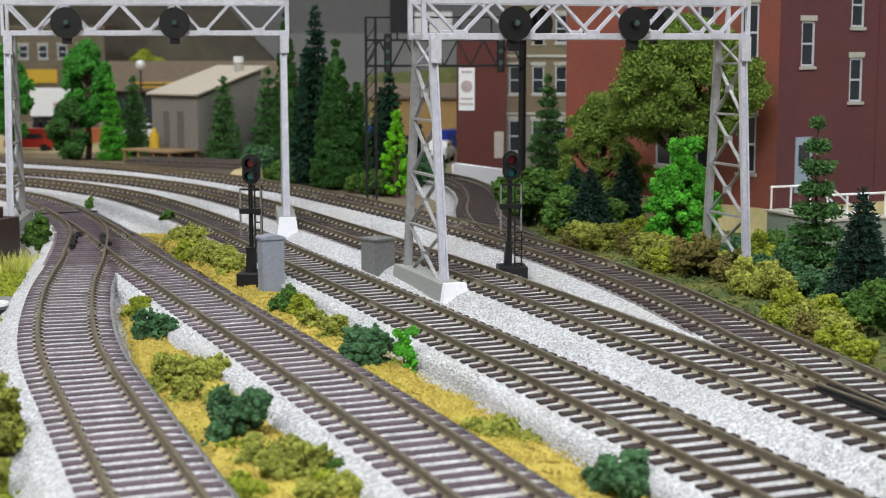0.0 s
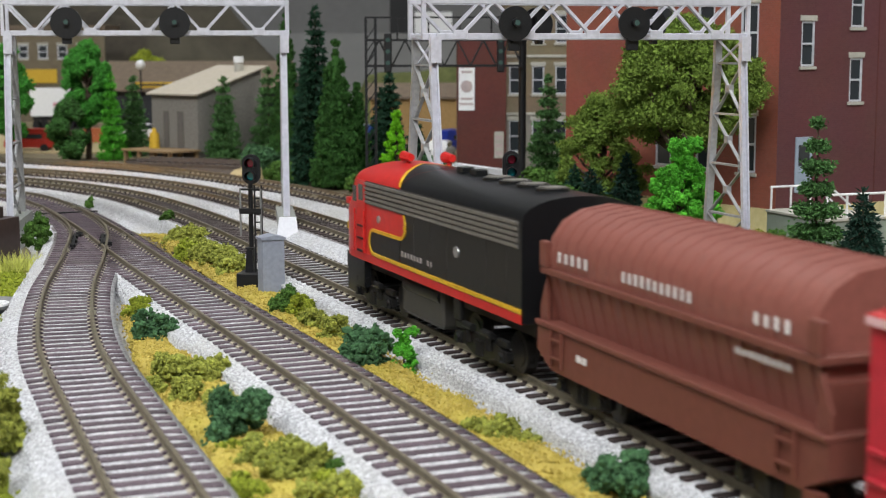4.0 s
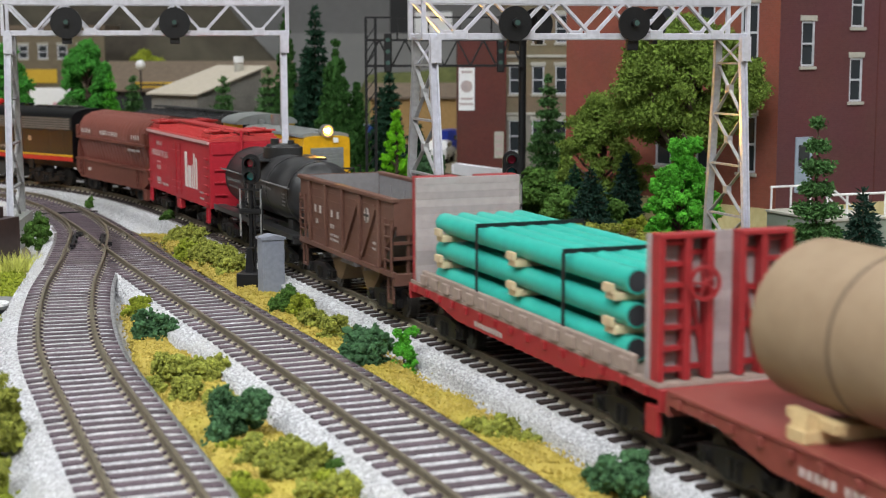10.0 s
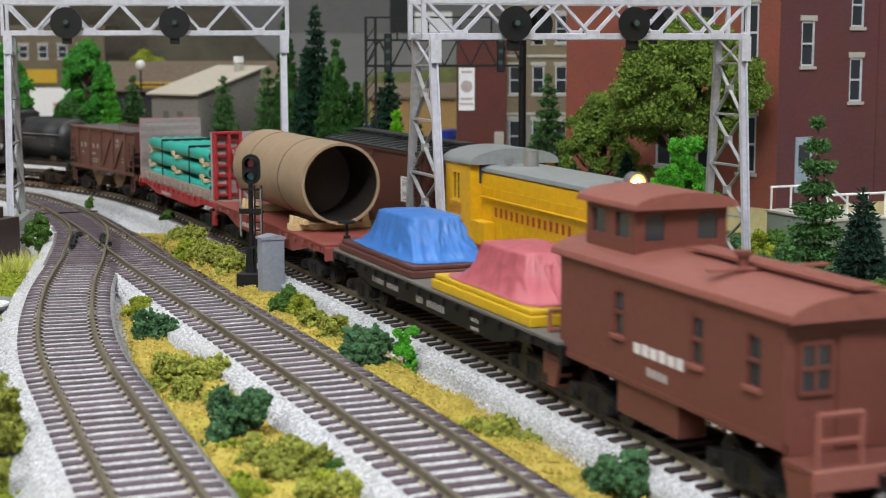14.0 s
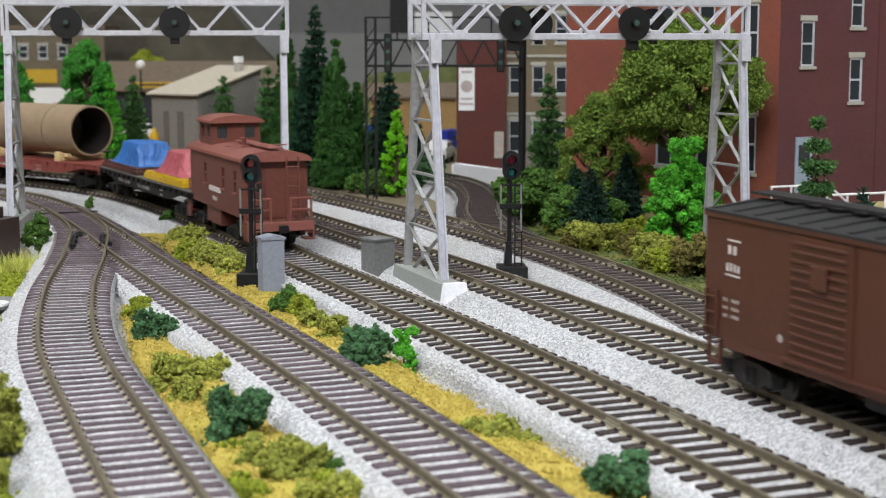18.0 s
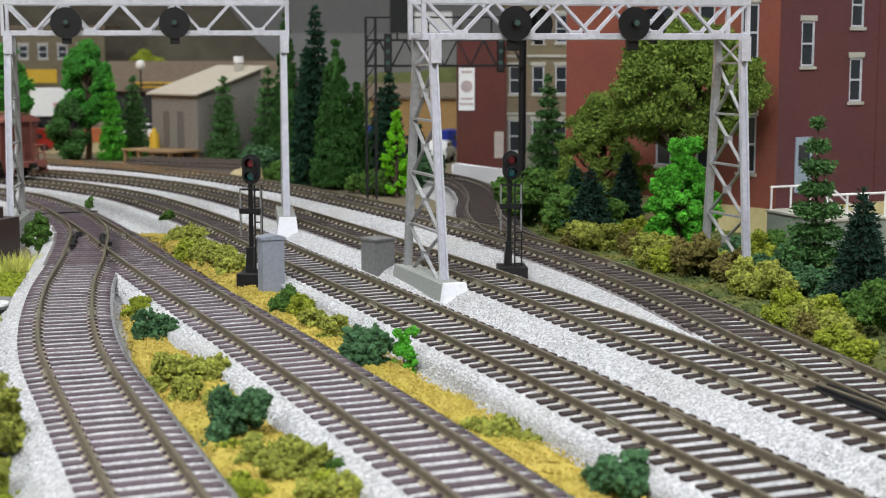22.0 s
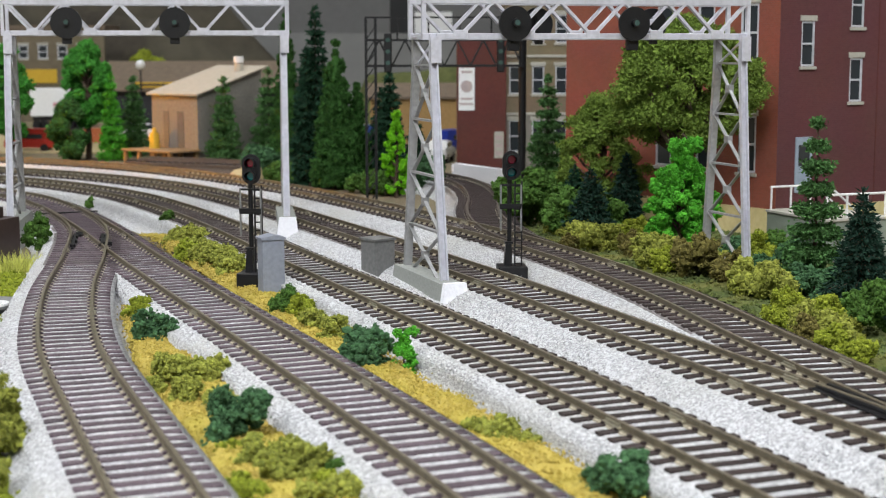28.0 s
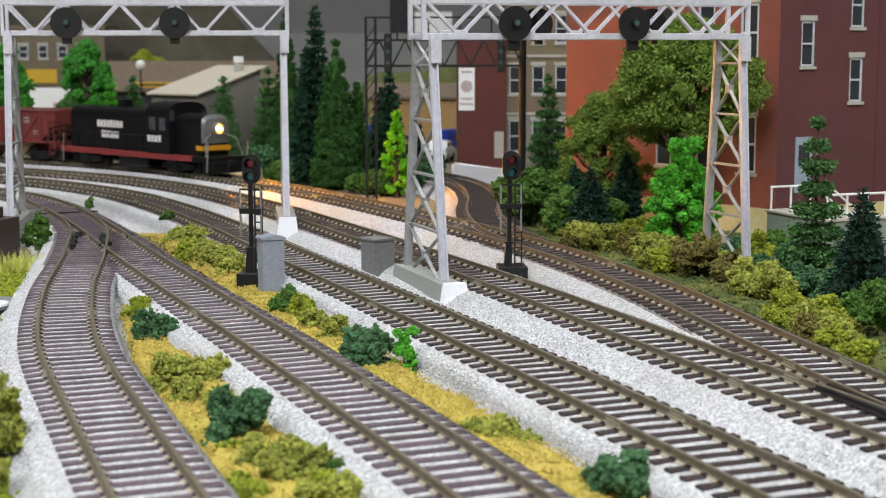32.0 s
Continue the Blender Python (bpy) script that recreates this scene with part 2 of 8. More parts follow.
def ballast(k):
    P = PATHS[k]
    s0, s1 = SPANS[k]
    s1 = min(s1 or 1e9, P.length - P.zero - 2)
    near = np.arange(max(s0, 450), min(s1, 2200), 3.0)
    ss = np.r_[np.arange(s0, max(s0, 450), 40.0), near, np.arange(near[-1] + 3, s1, 40.0)]
    wl, wr = BEDS[k]
    lat = np.array([wl + 5, wl, wl - 4, 21 if wl > 23 else wl - 6, 16.5, 12, 6, 0, -6, -12, -16.5, -21 if wr > 23 else -wr + 6, -wr + 4, -wr, -wr - 5])
    zz = np.array([-1, 1.5, 4.0, 7.4, 9.0, 9.42, 9.5, 9.5, 9.5, 9.42, 9.0, 7.4, 4.0, 1.5, -1])
    if k < 3:
        zz = np.minimum(zz, 9.4)
    V = []
    rng = np.random.default_rng(k)
    for s in ss:
        w = 1.0 + 1.6 * (noise.noise(Vector((s * 0.02, k * 7.0, 0)))) * (np.abs(lat) > 18) / 20
        q = P.side(np.full(len(lat), s), lat * w)
        zn = np.array([noise.noise(Vector((x * 0.25, y * 0.25, 3.0 * k))) * 0.22 for x, y in q])
        V.append(np.c_[q, zz - 0.25 * (k - 3.5) / 6 + zn])
    V = np.concatenate(V)
    m = len(lat)
    F = [(i * m + j, i * m + j + 1, (i + 1) * m + j + 1, (i + 1) * m + j) for i in range(len(ss) - 1) for j in range(m - 1)]
    ob = mesh_np("ballast_bed", V, F, M_BALLAST if k not in (6,) else M_TIE_GROUND, smooth=True)
    # soot between the rails on the far stretches
    if k in SOOT:
        ob.data.materials.append(M_SOOT)
        y0, y1 = SOOT[k]
        for i, s in enumerate(ss[:-1]):
            y = P.p(s)[1]
            a = min((y - y0) / 90, (y1 - y) / 90, 1.0)
            if a > 0:
                for j in range(4, 10):
                    if noise.noise(Vector((s * 0.05, j * 0.7, k * 5.0))) * 0.9 + 0.45 < a:
                        ob.data.polygons[i * (m - 1) + j].material_index = 1
    if k == 6:
        ob.data.materials.append(M_BALLAST)
        for i, s in enumerate(ss[:-1]):
            if P.p(s)[1] < 1046:
                for j in range(5):
                    ob.data.polygons[i * (m - 1) + j].material_index = 1
    tagged(ob, "pale grey crushed-stone ballast bed under a track" if k != 6 else "dark brown weathered ballast bed of a siding", "ballast", "ballast beds", "structure")
    return ss


M_TIE_GROUND = mat("dark_ballast", (0.13, 0.105, 0.09), (0.08, 0.065, 0.055), 0.9, scale=1200, bump=0.6, big=40)
for k in LINES:
    ballast(k)


def rail_profile():
    """Half of code 83 rail, mm: foot, web, head; z from the foot."""
    return [(-0.9, 0), (0.9, 0), (0.9, 0.25), (0.3, 0.45), (0.3, 1.45), (0.52, 1.6), (0.52, 2.05), (0.4, 2.13), (-0.4, 2.13), (-0.52, 2.05), (-0.52, 1.6), (-0.3, 1.45), (-0.3, 0.45), (-0.9, 0.25)]


def rail(P, s0, s1, lat, parent, step=6.0):
    ss = np.arange(s0, s1, step)
    prof = rail_profile()
    t = P.d(ss)
    c = P.side(ss, np.full(len(ss), lat))
    nrm = np.stack([-t[:, 1], t[:, 0]], 1)
    V = np.concatenate([np.c_[c + nrm * u, np.full(len(ss), 9.87 + w)] for u, w in prof])
    n, m = len(ss), len(prof)
    F = [(j * n + i, j * n + i + 1, ((j + 1) % m) * n + i + 1, ((j + 1) % m) * n + i) for j in range(m) for i in range(n - 1)]
    F.append(tuple(j * n for j in range(m)))
    F.append(tuple(j * n + n - 1 for j in range(m))[::-1])
    return mesh_np("rail", V, F, M_RAIL if P is not PATHS[6] else M_TIE_GROUND, parent)


def tie_mesh(material):
    bm = bmesh.new()
    box(bm, -1.55, 1.55, -15, 15, 8.2, 9.85, 0.12)
    for y in (-8.7, 8.7):
        for e in (-1.2, 1.2):
            box(bm, -0.6, 0.6, y + e - 0.5, y + e + 0.5, 9.8, 10.45, 0.0)
        for e in (-1.15, 1.15):
            box(bm, 1.95, 4.8, y + e - 0.55, y + e + 0.55, 8.6, 10.05, 0.0)
    for f in bm.faces:
        f.material_index = 1 if f.calc_center_median().x > 1.7 else 0
    me = bpy.data.meshes.new("tie")
    bmesh.ops.recalc_face_normals(bm, faces=bm.faces)
    bm.to_mesh(me)
    bm.free()
    me.transform(MM)
    me.materials.append(material)
    me.materials.append(M_FAST)
    return me


TIE, TIE_OLD = tie_mesh(M_TIE), tie_mesh(M_TIE_PALE)
TIE_STEP = 6.75


def track(k, label):
    P = PATHS[k]
    s0, s1 = SPANS[k]
    s1 = min(s1 or 1e9, P.length - P.zero - 4)
    tr = thing("railway_track", at(0, 0), label, "track", "model railway tracks", "structure")
    for lat in (8.7, -8.7):
        rail(P, s0, s1, lat, tr)
    rng = random.Random(k)
    pieces = []
    far = []
    for s in np.arange(s0 + 4, s1, TIE_STEP):
        x, y = P.p(s)
        t = P.d(s)
        a = math.atan2(t[1], t[0]) + rng.uniform(-0.012, 0.012)
        m = Matrix.Translation((x / 1000, y / 1000, 0)) @ Matrix.Rotation(a, 4, "Z")
        if 270 < y < 1080 and x > -330 and len(pieces) < 300:
            pieces.append(m)
        else:
            far.append((x, y, a))
    for m in pieces:
        o = new("tie", TIE_OLD if k < 3 else TIE)
        o.parent = tr
        o.matrix_basis = m
    if far:
        V, F = [], []
        for x, y, a in far:
            c, s = math.cos(a), math.sin(a)
            b = len(V)
            for z in (8.2, 9.85):
                for u, w in ((-1.55, -15), (1.55, -15), (1.55, 15), (-1.55, 15)):
                    V.append((x + c * u - s * w, y + s * u + c * w, z))
            F += [(b, b + 1, b + 2, b + 3), (b + 7, b + 6, b + 5, b + 4)] + [(b + i, b + 4 + i, b + 4 + (i + 1) % 4, b + (i + 1) % 4) for i in range(4)]
        tagged(mesh_np("far_ties", V, F, M_TIE, tr), kind="stuff")
    return tr

TRACK_LABELS = {1: "weathered brass-railed track with dark brown ties on pale ballast, curving through a turnout",
                2: "track with purple-brown ties on pale ballast beside ochre turf",
                3: "main line track with brown ties on pale ballast, carrying a freight train",
                4: "main line track with brown ties between two ballast shoulders",
                5: "outer track with dark ties running along the shrubs to a turnout",
                6: "dark siding track curving away behind the brick shed"}
for k in LINES:
    track(k, TRACK_LABELS[k])


# ---- track fittings: joiners, turnout parts ----
def joiner(k, s):
    P = PATHS[k]
    for lat in (8.7, -8.7):
        x, y = P.side(np.array(float(s)), np.array(lat))
        t = P.d(s)
        ob = part("rail_joiner", box(bx(-4.2, 4.2, -1.35, 1.35, 9.9, 10.75, 0.2), -3.6, 3.6, -0.75, 0.75, 10.7, 11.5, 0.15), M_JOINER, None)
        ob.matrix_basis = at(x, y, 0, math.degrees(math.atan2(t[1], t[0])))
        tagged(ob, "bright metal rail joiner on the track", "rail joiner", "rail joiners")


for k, rows in {1: (440, 535, 700), 2: (420, 545, 770, 905), 3: (700, 880, 1120, 1270), 4: (745, 930, 1190, 1330), 5: (440, 640, 800, 960)}.items():
    for s in rows:
        joiner(k, s)


def turnout(k, s0, s1, other, so, label):
    """Frog, guard rails, closure rails and throw bar where two lines part."""
    P = PATHS[k]
    t = thing("turnout", at(0, 0), label, "turnout", "turnouts", "structure")
    mid = (s0 + s1) / 2
    for lat in (6.4, -6.4):
        g = rail(P, mid - 22, mid + 22, lat, t, 5.0)
        g.name = "guard_rail"
        g.data.materials[0] = M_BLACK
        for e in (-16, 0, 16):
            x, y = P.side(np.array(mid + e), np.array(lat))
            a = P.d(mid + e)
            part("guard_block", bx(-2.2, 2.2, -1.3, 1.3, 9.9, 11.6, 0.3), M_BLACK, t).matrix_basis = at(x, y, 0, math.degrees(math.atan2(a[1], a[0])))
    a = P.d(mid)
    bm = bmesh.new()
    prism(bm, [(-15, 0.4), (0, 1.2), (15, 2.8), (15, -2.8), (0, -1.2), (-15, -0.4)], 9.9, 11.75, "z")
    fr = part("frog", bm, M_BLACK, t, "black plastic frog")
    x, y = P.side(np.array(mid), np.array(-8.2 if other else 8.2))
    fr.matrix_basis = at(x, y, 0, math.degrees(math.atan2(a[1], a[0])) + 180)
    x, y = P.p(so)
    a = P.d(so)
    tb = part("throw_bar", bx(-1.4, 1.4, -17, 19, 9.9, 10.6, 0.2), M_BLACK, t, "black throw bar")
    tb.matrix_basis = at(x, y, 0, math.degrees(math.atan2(a[1], a[0])))
    return t


turnout(1, 690, 770, True, 862, "turnout with black frog where the near track divides")
tn = turnout(5, 150, 300, False, 120, "turnout with black frog where the outer track joins")
fg = bmesh.new()
box(fg, -17, 17, -4.5, 4.5, 9.6, 10.6, 0.3)
for y in (-3.2, 0.0, 3.2):
    box(fg, -16, 16, y - 0.5, y + 0.5, 10.5, 11.7, 0.2)
part("frog_plate", fg, M_BLACK, tn, "black frog casting with wing rails").matrix_basis = at(107, 376, 0, 108)


def switch_machine(x, y, rz):
    t = thing("switch_machine", at(x, y, 8.6, rz), "small black switch machine beside the rail", "switch machine", "switch machines")
    part("case", bx(-5, 5, -1.6, 1.6, 0, 2.6, 0.3), M_BLACK, t)
    part("lid", bx(-4, 1, -1.2, 1.2, 2.65, 3.2, 0.2), M_BLACK, t)


switch_machine(-176, 722, 100)
switch_machine(-150, 716, 100)


def stones():
    """Loose ballast grains over the nearer beds."""
    rng = np.random.default_rng(12)
    P3 = []
    for k, n in ((1, 14000), (2, 14000), (3, 26000), (4, 16000)):
        P = PATHS[k]
        s = rng.uniform(*{1: (250, 640), 2: (270, 700), 3: (560, 1060), 4: (600, 1060)}[k], n)
        wl, wr = BEDS[k]
        lat = rng.uniform(-wr, wl, n)
        q = P.side(s, lat)
        A = np.abs(lat)
        w = np.where(lat > 0, wl, wr)
        edge = np.where(w > 23, 21.0, w - 6)
        z = np.interp(A, [0, 12, 16.5], [9.3, 9.25, 8.9])
        z = np.where(A > 16.5, 8.9 - (A - 16.5) / np.maximum(edge - 16.5, 0.5) * 1.5, z)
        z = np.where(A > edge, 7.4 - (A - edge) / np.maximum(w - 4 - edge, 0.5) * 3.4, z)
        keep = (A > 15.3) & (A < w - 2) & (z > 3.5)
        P3.append(np.c_[q, z + 0.1][keep])
    pts = np.concatenate(P3)
    V, F = granules(rng, pts, 0.30)
    tagged(mesh_np("ballast_stones", V, F, M_STONE), "loose grey and white ballast grains", "ballast", kind="stuff")


M_STONE = mat("stone_grain", (0.56, 0.56, 0.58), (0.42, 0.42, 0.43), 0.85, scale=900, bump=0.3, island=0.45)


# ---- planting ----
OCT = np.array([(1, 0, 0), (-1, 0, 0), (0, 1, 0), (0, -1, 0), (0, 0, 1), (0, 0, -1)], float)
OCT_F = np.array([(0, 2, 4), (2, 1, 4), (1, 3, 4), (3, 0, 4), (2, 0, 5), (1, 2, 5), (3, 1, 5), (0, 3, 5)])


def granules(rng, pts, size):
    """Foam crumbs: a jittered octahedron at every point."""
    n = len(pts)
    V = OCT[None] * (size * rng.uniform(0.6, 1.4, (n, 1, 1))) * rng.uniform(0.6, 1.3, (n, 6, 1)) + rng.normal(0, size * 0.18, (n, 6, 3))
    a = rng.uniform(0, 6.28, n)
    c, s = np.cos(a)[:, None], np.sin(a)[:, None]
    x, y = V[..., 0] * c - V[..., 1] * s, V[..., 0] * s + V[..., 1] * c
    V = np.stack([x, y, V[..., 2]], -1) + pts[:, None, :]
    F = (OCT_F[None] + 6 * np.arange(n)[:, None, None]).reshape(-1, 3)
    return V.reshape(-1, 3), F


def blades(rng, pts, out, length, width):
    """Narrow leaf or needle tufts at the points, pointing along out."""
    n = len(pts)
    out = out / np.maximum(np.linalg.norm(out, axis=1, keepdims=True), 1e-6)
    side = np.cross(out, rng.normal(0, 1, (n, 3)))
    side /= np.maximum(np.linalg.norm(side, axis=1, keepdims=True), 1e-6)
    L = length * rng.uniform(0.6, 1.3, (n, 1))
    w = width * rng.uniform(0.6, 1.3, (n, 1))
    up = np.cross(side, out)
    V = np.stack([pts - side * w * 0.5, pts + out * L * 0.5 - side * w + up * w * 0.3, pts + out * L, pts + out * L * 0.5 + side * w + up * w * 0.3], 1)
    F = (np.array([(0, 1, 2), (0, 2, 3)])[None] + 4 * np.arange(n)[:, None, None]).reshape(-1, 3)
    return V.reshape(-1, 3), F


def lump_points(rng, lumps, density, lo=0.72, var=0.34):
    """Points over the skins of overlapping round lumps (x, y, z, r)."""
    out = []
    for x, y, z, r in lumps:
        n = max(20, int(density * r * r))
        d = rng.normal(0, 1, (n, 3))
        d /= np.linalg.norm(d, axis=1, keepdims=True)
        rr = r * (lo + var * rng.random((n, 1)))
        p = d * rr * (1, 1, 0.9) + (x, y, z) + rng.normal(0, 0.1 * r, (n, 3))
        out.append(p[p[:, 2] > 0.1])
    return np.concatenate(out)


def ball_template(sub):
    bm = bmesh.new()
    bmesh.ops.create_icosphere(bm, subdivisions=sub, radius=1.0)
    V = np.array([v.co[:] for v in bm.verts])
    F = np.array([[v.index for v in f.verts] for f in bm.faces])
    bm.free()
    return V, F


BALLS = {1: ball_template(1)}


def clumps(rng, lumps, sub, ratio, per, rough=0.22):
    """Torn foam: each round lump (x, y, z, r) carries crumpled knobs of ratio * r all over its skin."""
    T, TF = BALLS[sub]
    V, F, base = [], [], 0
    for x, y, z, r in lumps:
        n = max(6, int(per * rng.uniform(0.8, 1.2)))
        d = rng.normal(0, 1, (n, 3))
        d /= np.linalg.norm(d, axis=1, keepdims=True)
        c = d * r * rng.uniform(0.62, 1.08, (n, 1)) + (x, y, z)
        c = c[c[:, 2] > -0.2]
        n = len(c)
        kr = r * ratio * rng.uniform(0.6, 1.45, (n, 1, 1))
        v = T[None] * kr * (1 + rng.normal(0, rough, (n, len(T), 1))) * rng.uniform(0.75, 1.25, (n, 1, 3)) + c[:, None, :]
        V.append(v.reshape(-1, 3))
        F.append((TF[None] + len(T) * np.arange(n)[:, None, None]).reshape(-1, 3) + base)
        base += n * len(T)
    return np.concatenate(V), np.concatenate(F)


def foam(name, base, dark, isl=0.35):
    return mat(name, base, tuple(v * 0.85 for v in dark), 0.9, scale=900, bump=0.4, big=150, island=isl, spec=0.15)


M_BUSH = {
    "lime": foam("foam_lime", (0.26, 0.30, 0.03), (0.13, 0.16, 0.015)),
    "olive": foam("foam_olive", (0.31, 0.325, 0.06), (0.13, 0.15, 0.028)),
    "green": foam("foam_green", (0.085, 0.165, 0.03), (0.03, 0.075, 0.014)),
    "dark": foam("foam_dark_green", (0.075, 0.16, 0.07), (0.026, 0.07, 0.03)),
    "brown": foam("foam_brown", (0.17, 0.145, 0.04), (0.08, 0.07, 0.02)),
}
BUSH_LABEL = {"lime": "low yellow-green foam shrub clump on the turf", "olive": "low olive-green foam shrub clump on the ground", "green": "mid-green foam shrub clump on the ground",
              "dark": "dark green rounded foam bush on the ground", "brown": "brownish olive foam shrub clump beside the ballast"}
BUSHES = {
    "lime": [(-109, 531, 6, 9), (-36, 335, 5, 6), (-50, 352, 4, 5), (98, 648, 7, 10), (125, 459, 8, 10), (93, 732, 12, 11), (-50, 530, 6, 9), (-45, 318, 7, 5), (-115, 686, 8, 9), (139, 648, 9, 14), (125, 538, 7, 9), (-25, 322, 5, 5), (118, 523, 6, 7), (136, 520, 8, 10)],
    "olive": [(-78, 421, 7, 9), (-33, 327, 8, 9), (-43, 341, 6, 8), (-24, 312, 6, 7), (-82, 437, 5, 7), (-60, 396, 5, 6), (-112, 352, 10, 14), (-106, 322, 9, 10), (-120, 728, 7, 10), (-106, 674, 7, 9), (-95, 648, 7, 9), (-35, 492, 6, 8), (-69, 427, 8, 8), (-70, 402, 5, 8), (-130, 742, 8, 9), (-113, 695, 8, 10), (-100, 659, 9, 10), (-90, 634, 7, 9), (-43, 508, 6, 8), (12, 367, 7, 6), (21, 364, 5, 4), (78, 722, 11, 11), (94, 665, 9, 13), (122, 588, 9, 12), (127, 572, 9, 12), (126, 503, 9, 10), (132, 490, 7, 9), (-107, 350, 6, 17), (-124, 401, 4, 9), (65, 778, 12, 13), (-107, 318, 6, 8), (113, 640, 10, 12), (70, 750, 9, 10)],
    "green": [(-146, 797, 4, 9), (50, 812, 15, 23), (66, 775, 13, 19), (143, 495, 8, 16), (-193, 711, 7, 16), (-23, 326, 4, 6), (150, 665, 7, 13), (-214, 911, 3, 6), (-57, 544, 6, 9), (60, 840, 14, 22), (-39, 1016, 13, 12), (-55, 1029, 10, 10), (40, 850, 11, 20), (85, 780, 10, 16), (-118, 1090, 12, 12)],
    "dark": [(-96, 489, 7, 10), (-51, 364, 8, 13), (-24, 450, 8, 11), (38, 317, 8, 9), (144, 609, 10, 15), (130, 665, 9, 11), (145, 555, 8, 13), (131, 609, 7, 12), (-117, 566, 3, 5), (138, 580, 8, 11), (-12, 1040, 14, 18), (-140, 1150, 15, 18)],
    "brown": [(107, 629, 9, 17), (118, 614, 7, 12), (116, 665, 7, 13), (122, 495, 7, 8), (122, 476, 5, 5), (-67, 890, 3, 6), (-165, 965, 5, 4), (-276, 1020, 4, 5), (-22, 630, 3, 5), (-80, 897, 5, 5), (61, 722, 5, 7), (90, 700, 9, 10), (-66, 452, 6, 4)],
}


stones()


def bush(kind, x, y, r, h, seed):
    rng = np.random.default_rng(seed)
    t = thing("shrub", at(x, y, 1.0), BUSH_LABEL[kind], "shrub", "trackside shrubs")
    n = 15 + int(r * 1.2)
    lumps = []
    for _ in range(n):
        a, q = rng.uniform(0, 6.28), r * math.sqrt(rng.random()) * 0.72
        lr = min(r, h) * rng.uniform(0.15, 0.33)
        zc = max(lr * 0.6, (h - lr) * rng.uniform(0.3, 1.05) * (1 - 0.5 * (q / r) ** 2))
        lumps.append((q * math.cos(a), q * math.sin(a), zc, lr))
    near = y < 560
    V, F = clumps(rng, lumps, 1, 0.27 if near else 0.34, 44 if near else 26, 0.2)
    pts = lump_points(rng, lumps, 6 if near else 4 if y < 760 else 2, 0.9, 0.45)
    V2, F2 = granules(rng, pts, 0.3 if near else 0.42 if y < 760 else 0.9)
    mesh_np("crumb_foliage", np.concatenate([V, V2]), np.concatenate([F, F2 + len(V)]), M_BUSH[kind], t)
    bm = bmesh.new()
    for lx, ly, lz, lr in lumps:
        bmesh.ops.create_icosphere(bm, subdivisions=1, radius=lr * 0.7, matrix=Matrix.Translation((lx, ly, lz)))
    part("core", bm, M_BUSH[kind], t)
    return t


def turf(name, left, right, seed, label, m=None, crumbs=0, z=4.6, size=0.55):
    """A lumpy strip of ground foam between two edges of equal point counts."""
    rng = np.random.default_rng(seed)
    A, B = Path(left), Path(right)
    n, w = 120, 14
    u = np.linspace(0, 1, n)
    PA, PB = A.p(u * (A.length - 0.1)), B.p(u * (B.length - 0.1))
    V = []
    for i in range(n):
        for j in range(w):
            k = j / (w - 1)
            p = PA[i] * (1 - k) + PB[i] * k
            e = min(1, 4 * min(k, 1 - k) + 0.45, 12 * min(u[i], 1 - u[i]))
            p = p + rng.normal(0, 0.5, 2)
            V.append((p[0], p[1], 0.3 + e * z + e * 1.8 * noise.noise(Vector((p[0] * 0.12, p[1] * 0.12, seed))) + 0.5 * noise.noise(Vector((p[0] * 0.6, p[1] * 0.6, seed)))))
    F = [(i * w + j, i * w + j + 1, (i + 1) * w + j + 1, (i + 1) * w + j) for i in range(n - 1) for j in range(w - 1)]
    m = m or M_TURF
    ob = mesh_np("turf_strip", V, F, m, smooth=True)
    tagged(ob, label, "turf", "turf strips", "stuff")
    if crumbs:
        V = np.array(V)
        idx = rng.integers(0, len(V) - w - 1, crumbs)
        pts = V[idx] + rng.normal(0, 1.6, (crumbs, 3)) * (1, 1, 0.12)
        pts[:, 2] += 0.15
        GV, GF = granules(rng, pts, size)
        tagged(mesh_np("turf_crumbs", GV, GF, m), label.replace("strip", "crumbs"), "turf", "turf strips", "stuff")


turf("a", [(-133, 620), (-107, 502), (-92, 447), (-71, 384), (-56, 346), (-40, 305), (0, 210)], [(-131, 618), (-98, 523), (-72, 455), (-47, 390), (-30, 351), (-10, 305), (30, 210)], 1, "ochre-yellow foam turf strip between two tracks", crumbs=16000, size=0.36)
turf("b", [(-160, 800), (-116, 679), (-80, 584), (-50, 501), (-23, 431), (-3, 378), (24, 305), (55, 220)], [(-155, 806), (-92, 661), (-57, 570), (-31, 501), (-8, 439), (8, 400), (44, 312), (80, 220)], 2, "ochre-yellow foam turf strip beside the main line", crumbs=19000, size=0.36)
M_GREENTURF = mat("green_turf", (0.10, 0.13, 0.03), (0.05, 0.07, 0.02), 0.95, scale=900, bump=0.8, big=60, c3=(0.2, 0.17, 0.04), island=0.3)
turf("c", [(30, 850), (58, 722), (79, 666), (96, 610), (108, 550), (119, 500), (129, 455), (150, 390), (190, 260)], [(120, 900), (150, 800), (180, 720), (190, 650), (190, 600), (190, 540), (190, 480), (220, 400), (260, 260)], 3, "green and brown foam ground cover strip behind the outer track", M_GREENTURF, 9000, 3.0, 0.9)
turf("d", [(-220, 700), (-185, 600), (-160, 500), (-150, 420), (-135, 340), (-110, 260)], [(-190, 680), (-160, 575), (-142, 480), (-124, 410), (-100, 340), (-76, 260)], 4, "yellow-green foam turf strip at the layout edge", M_BUSH["lime"], 6000, 2.4, 0.55)
seed = 10
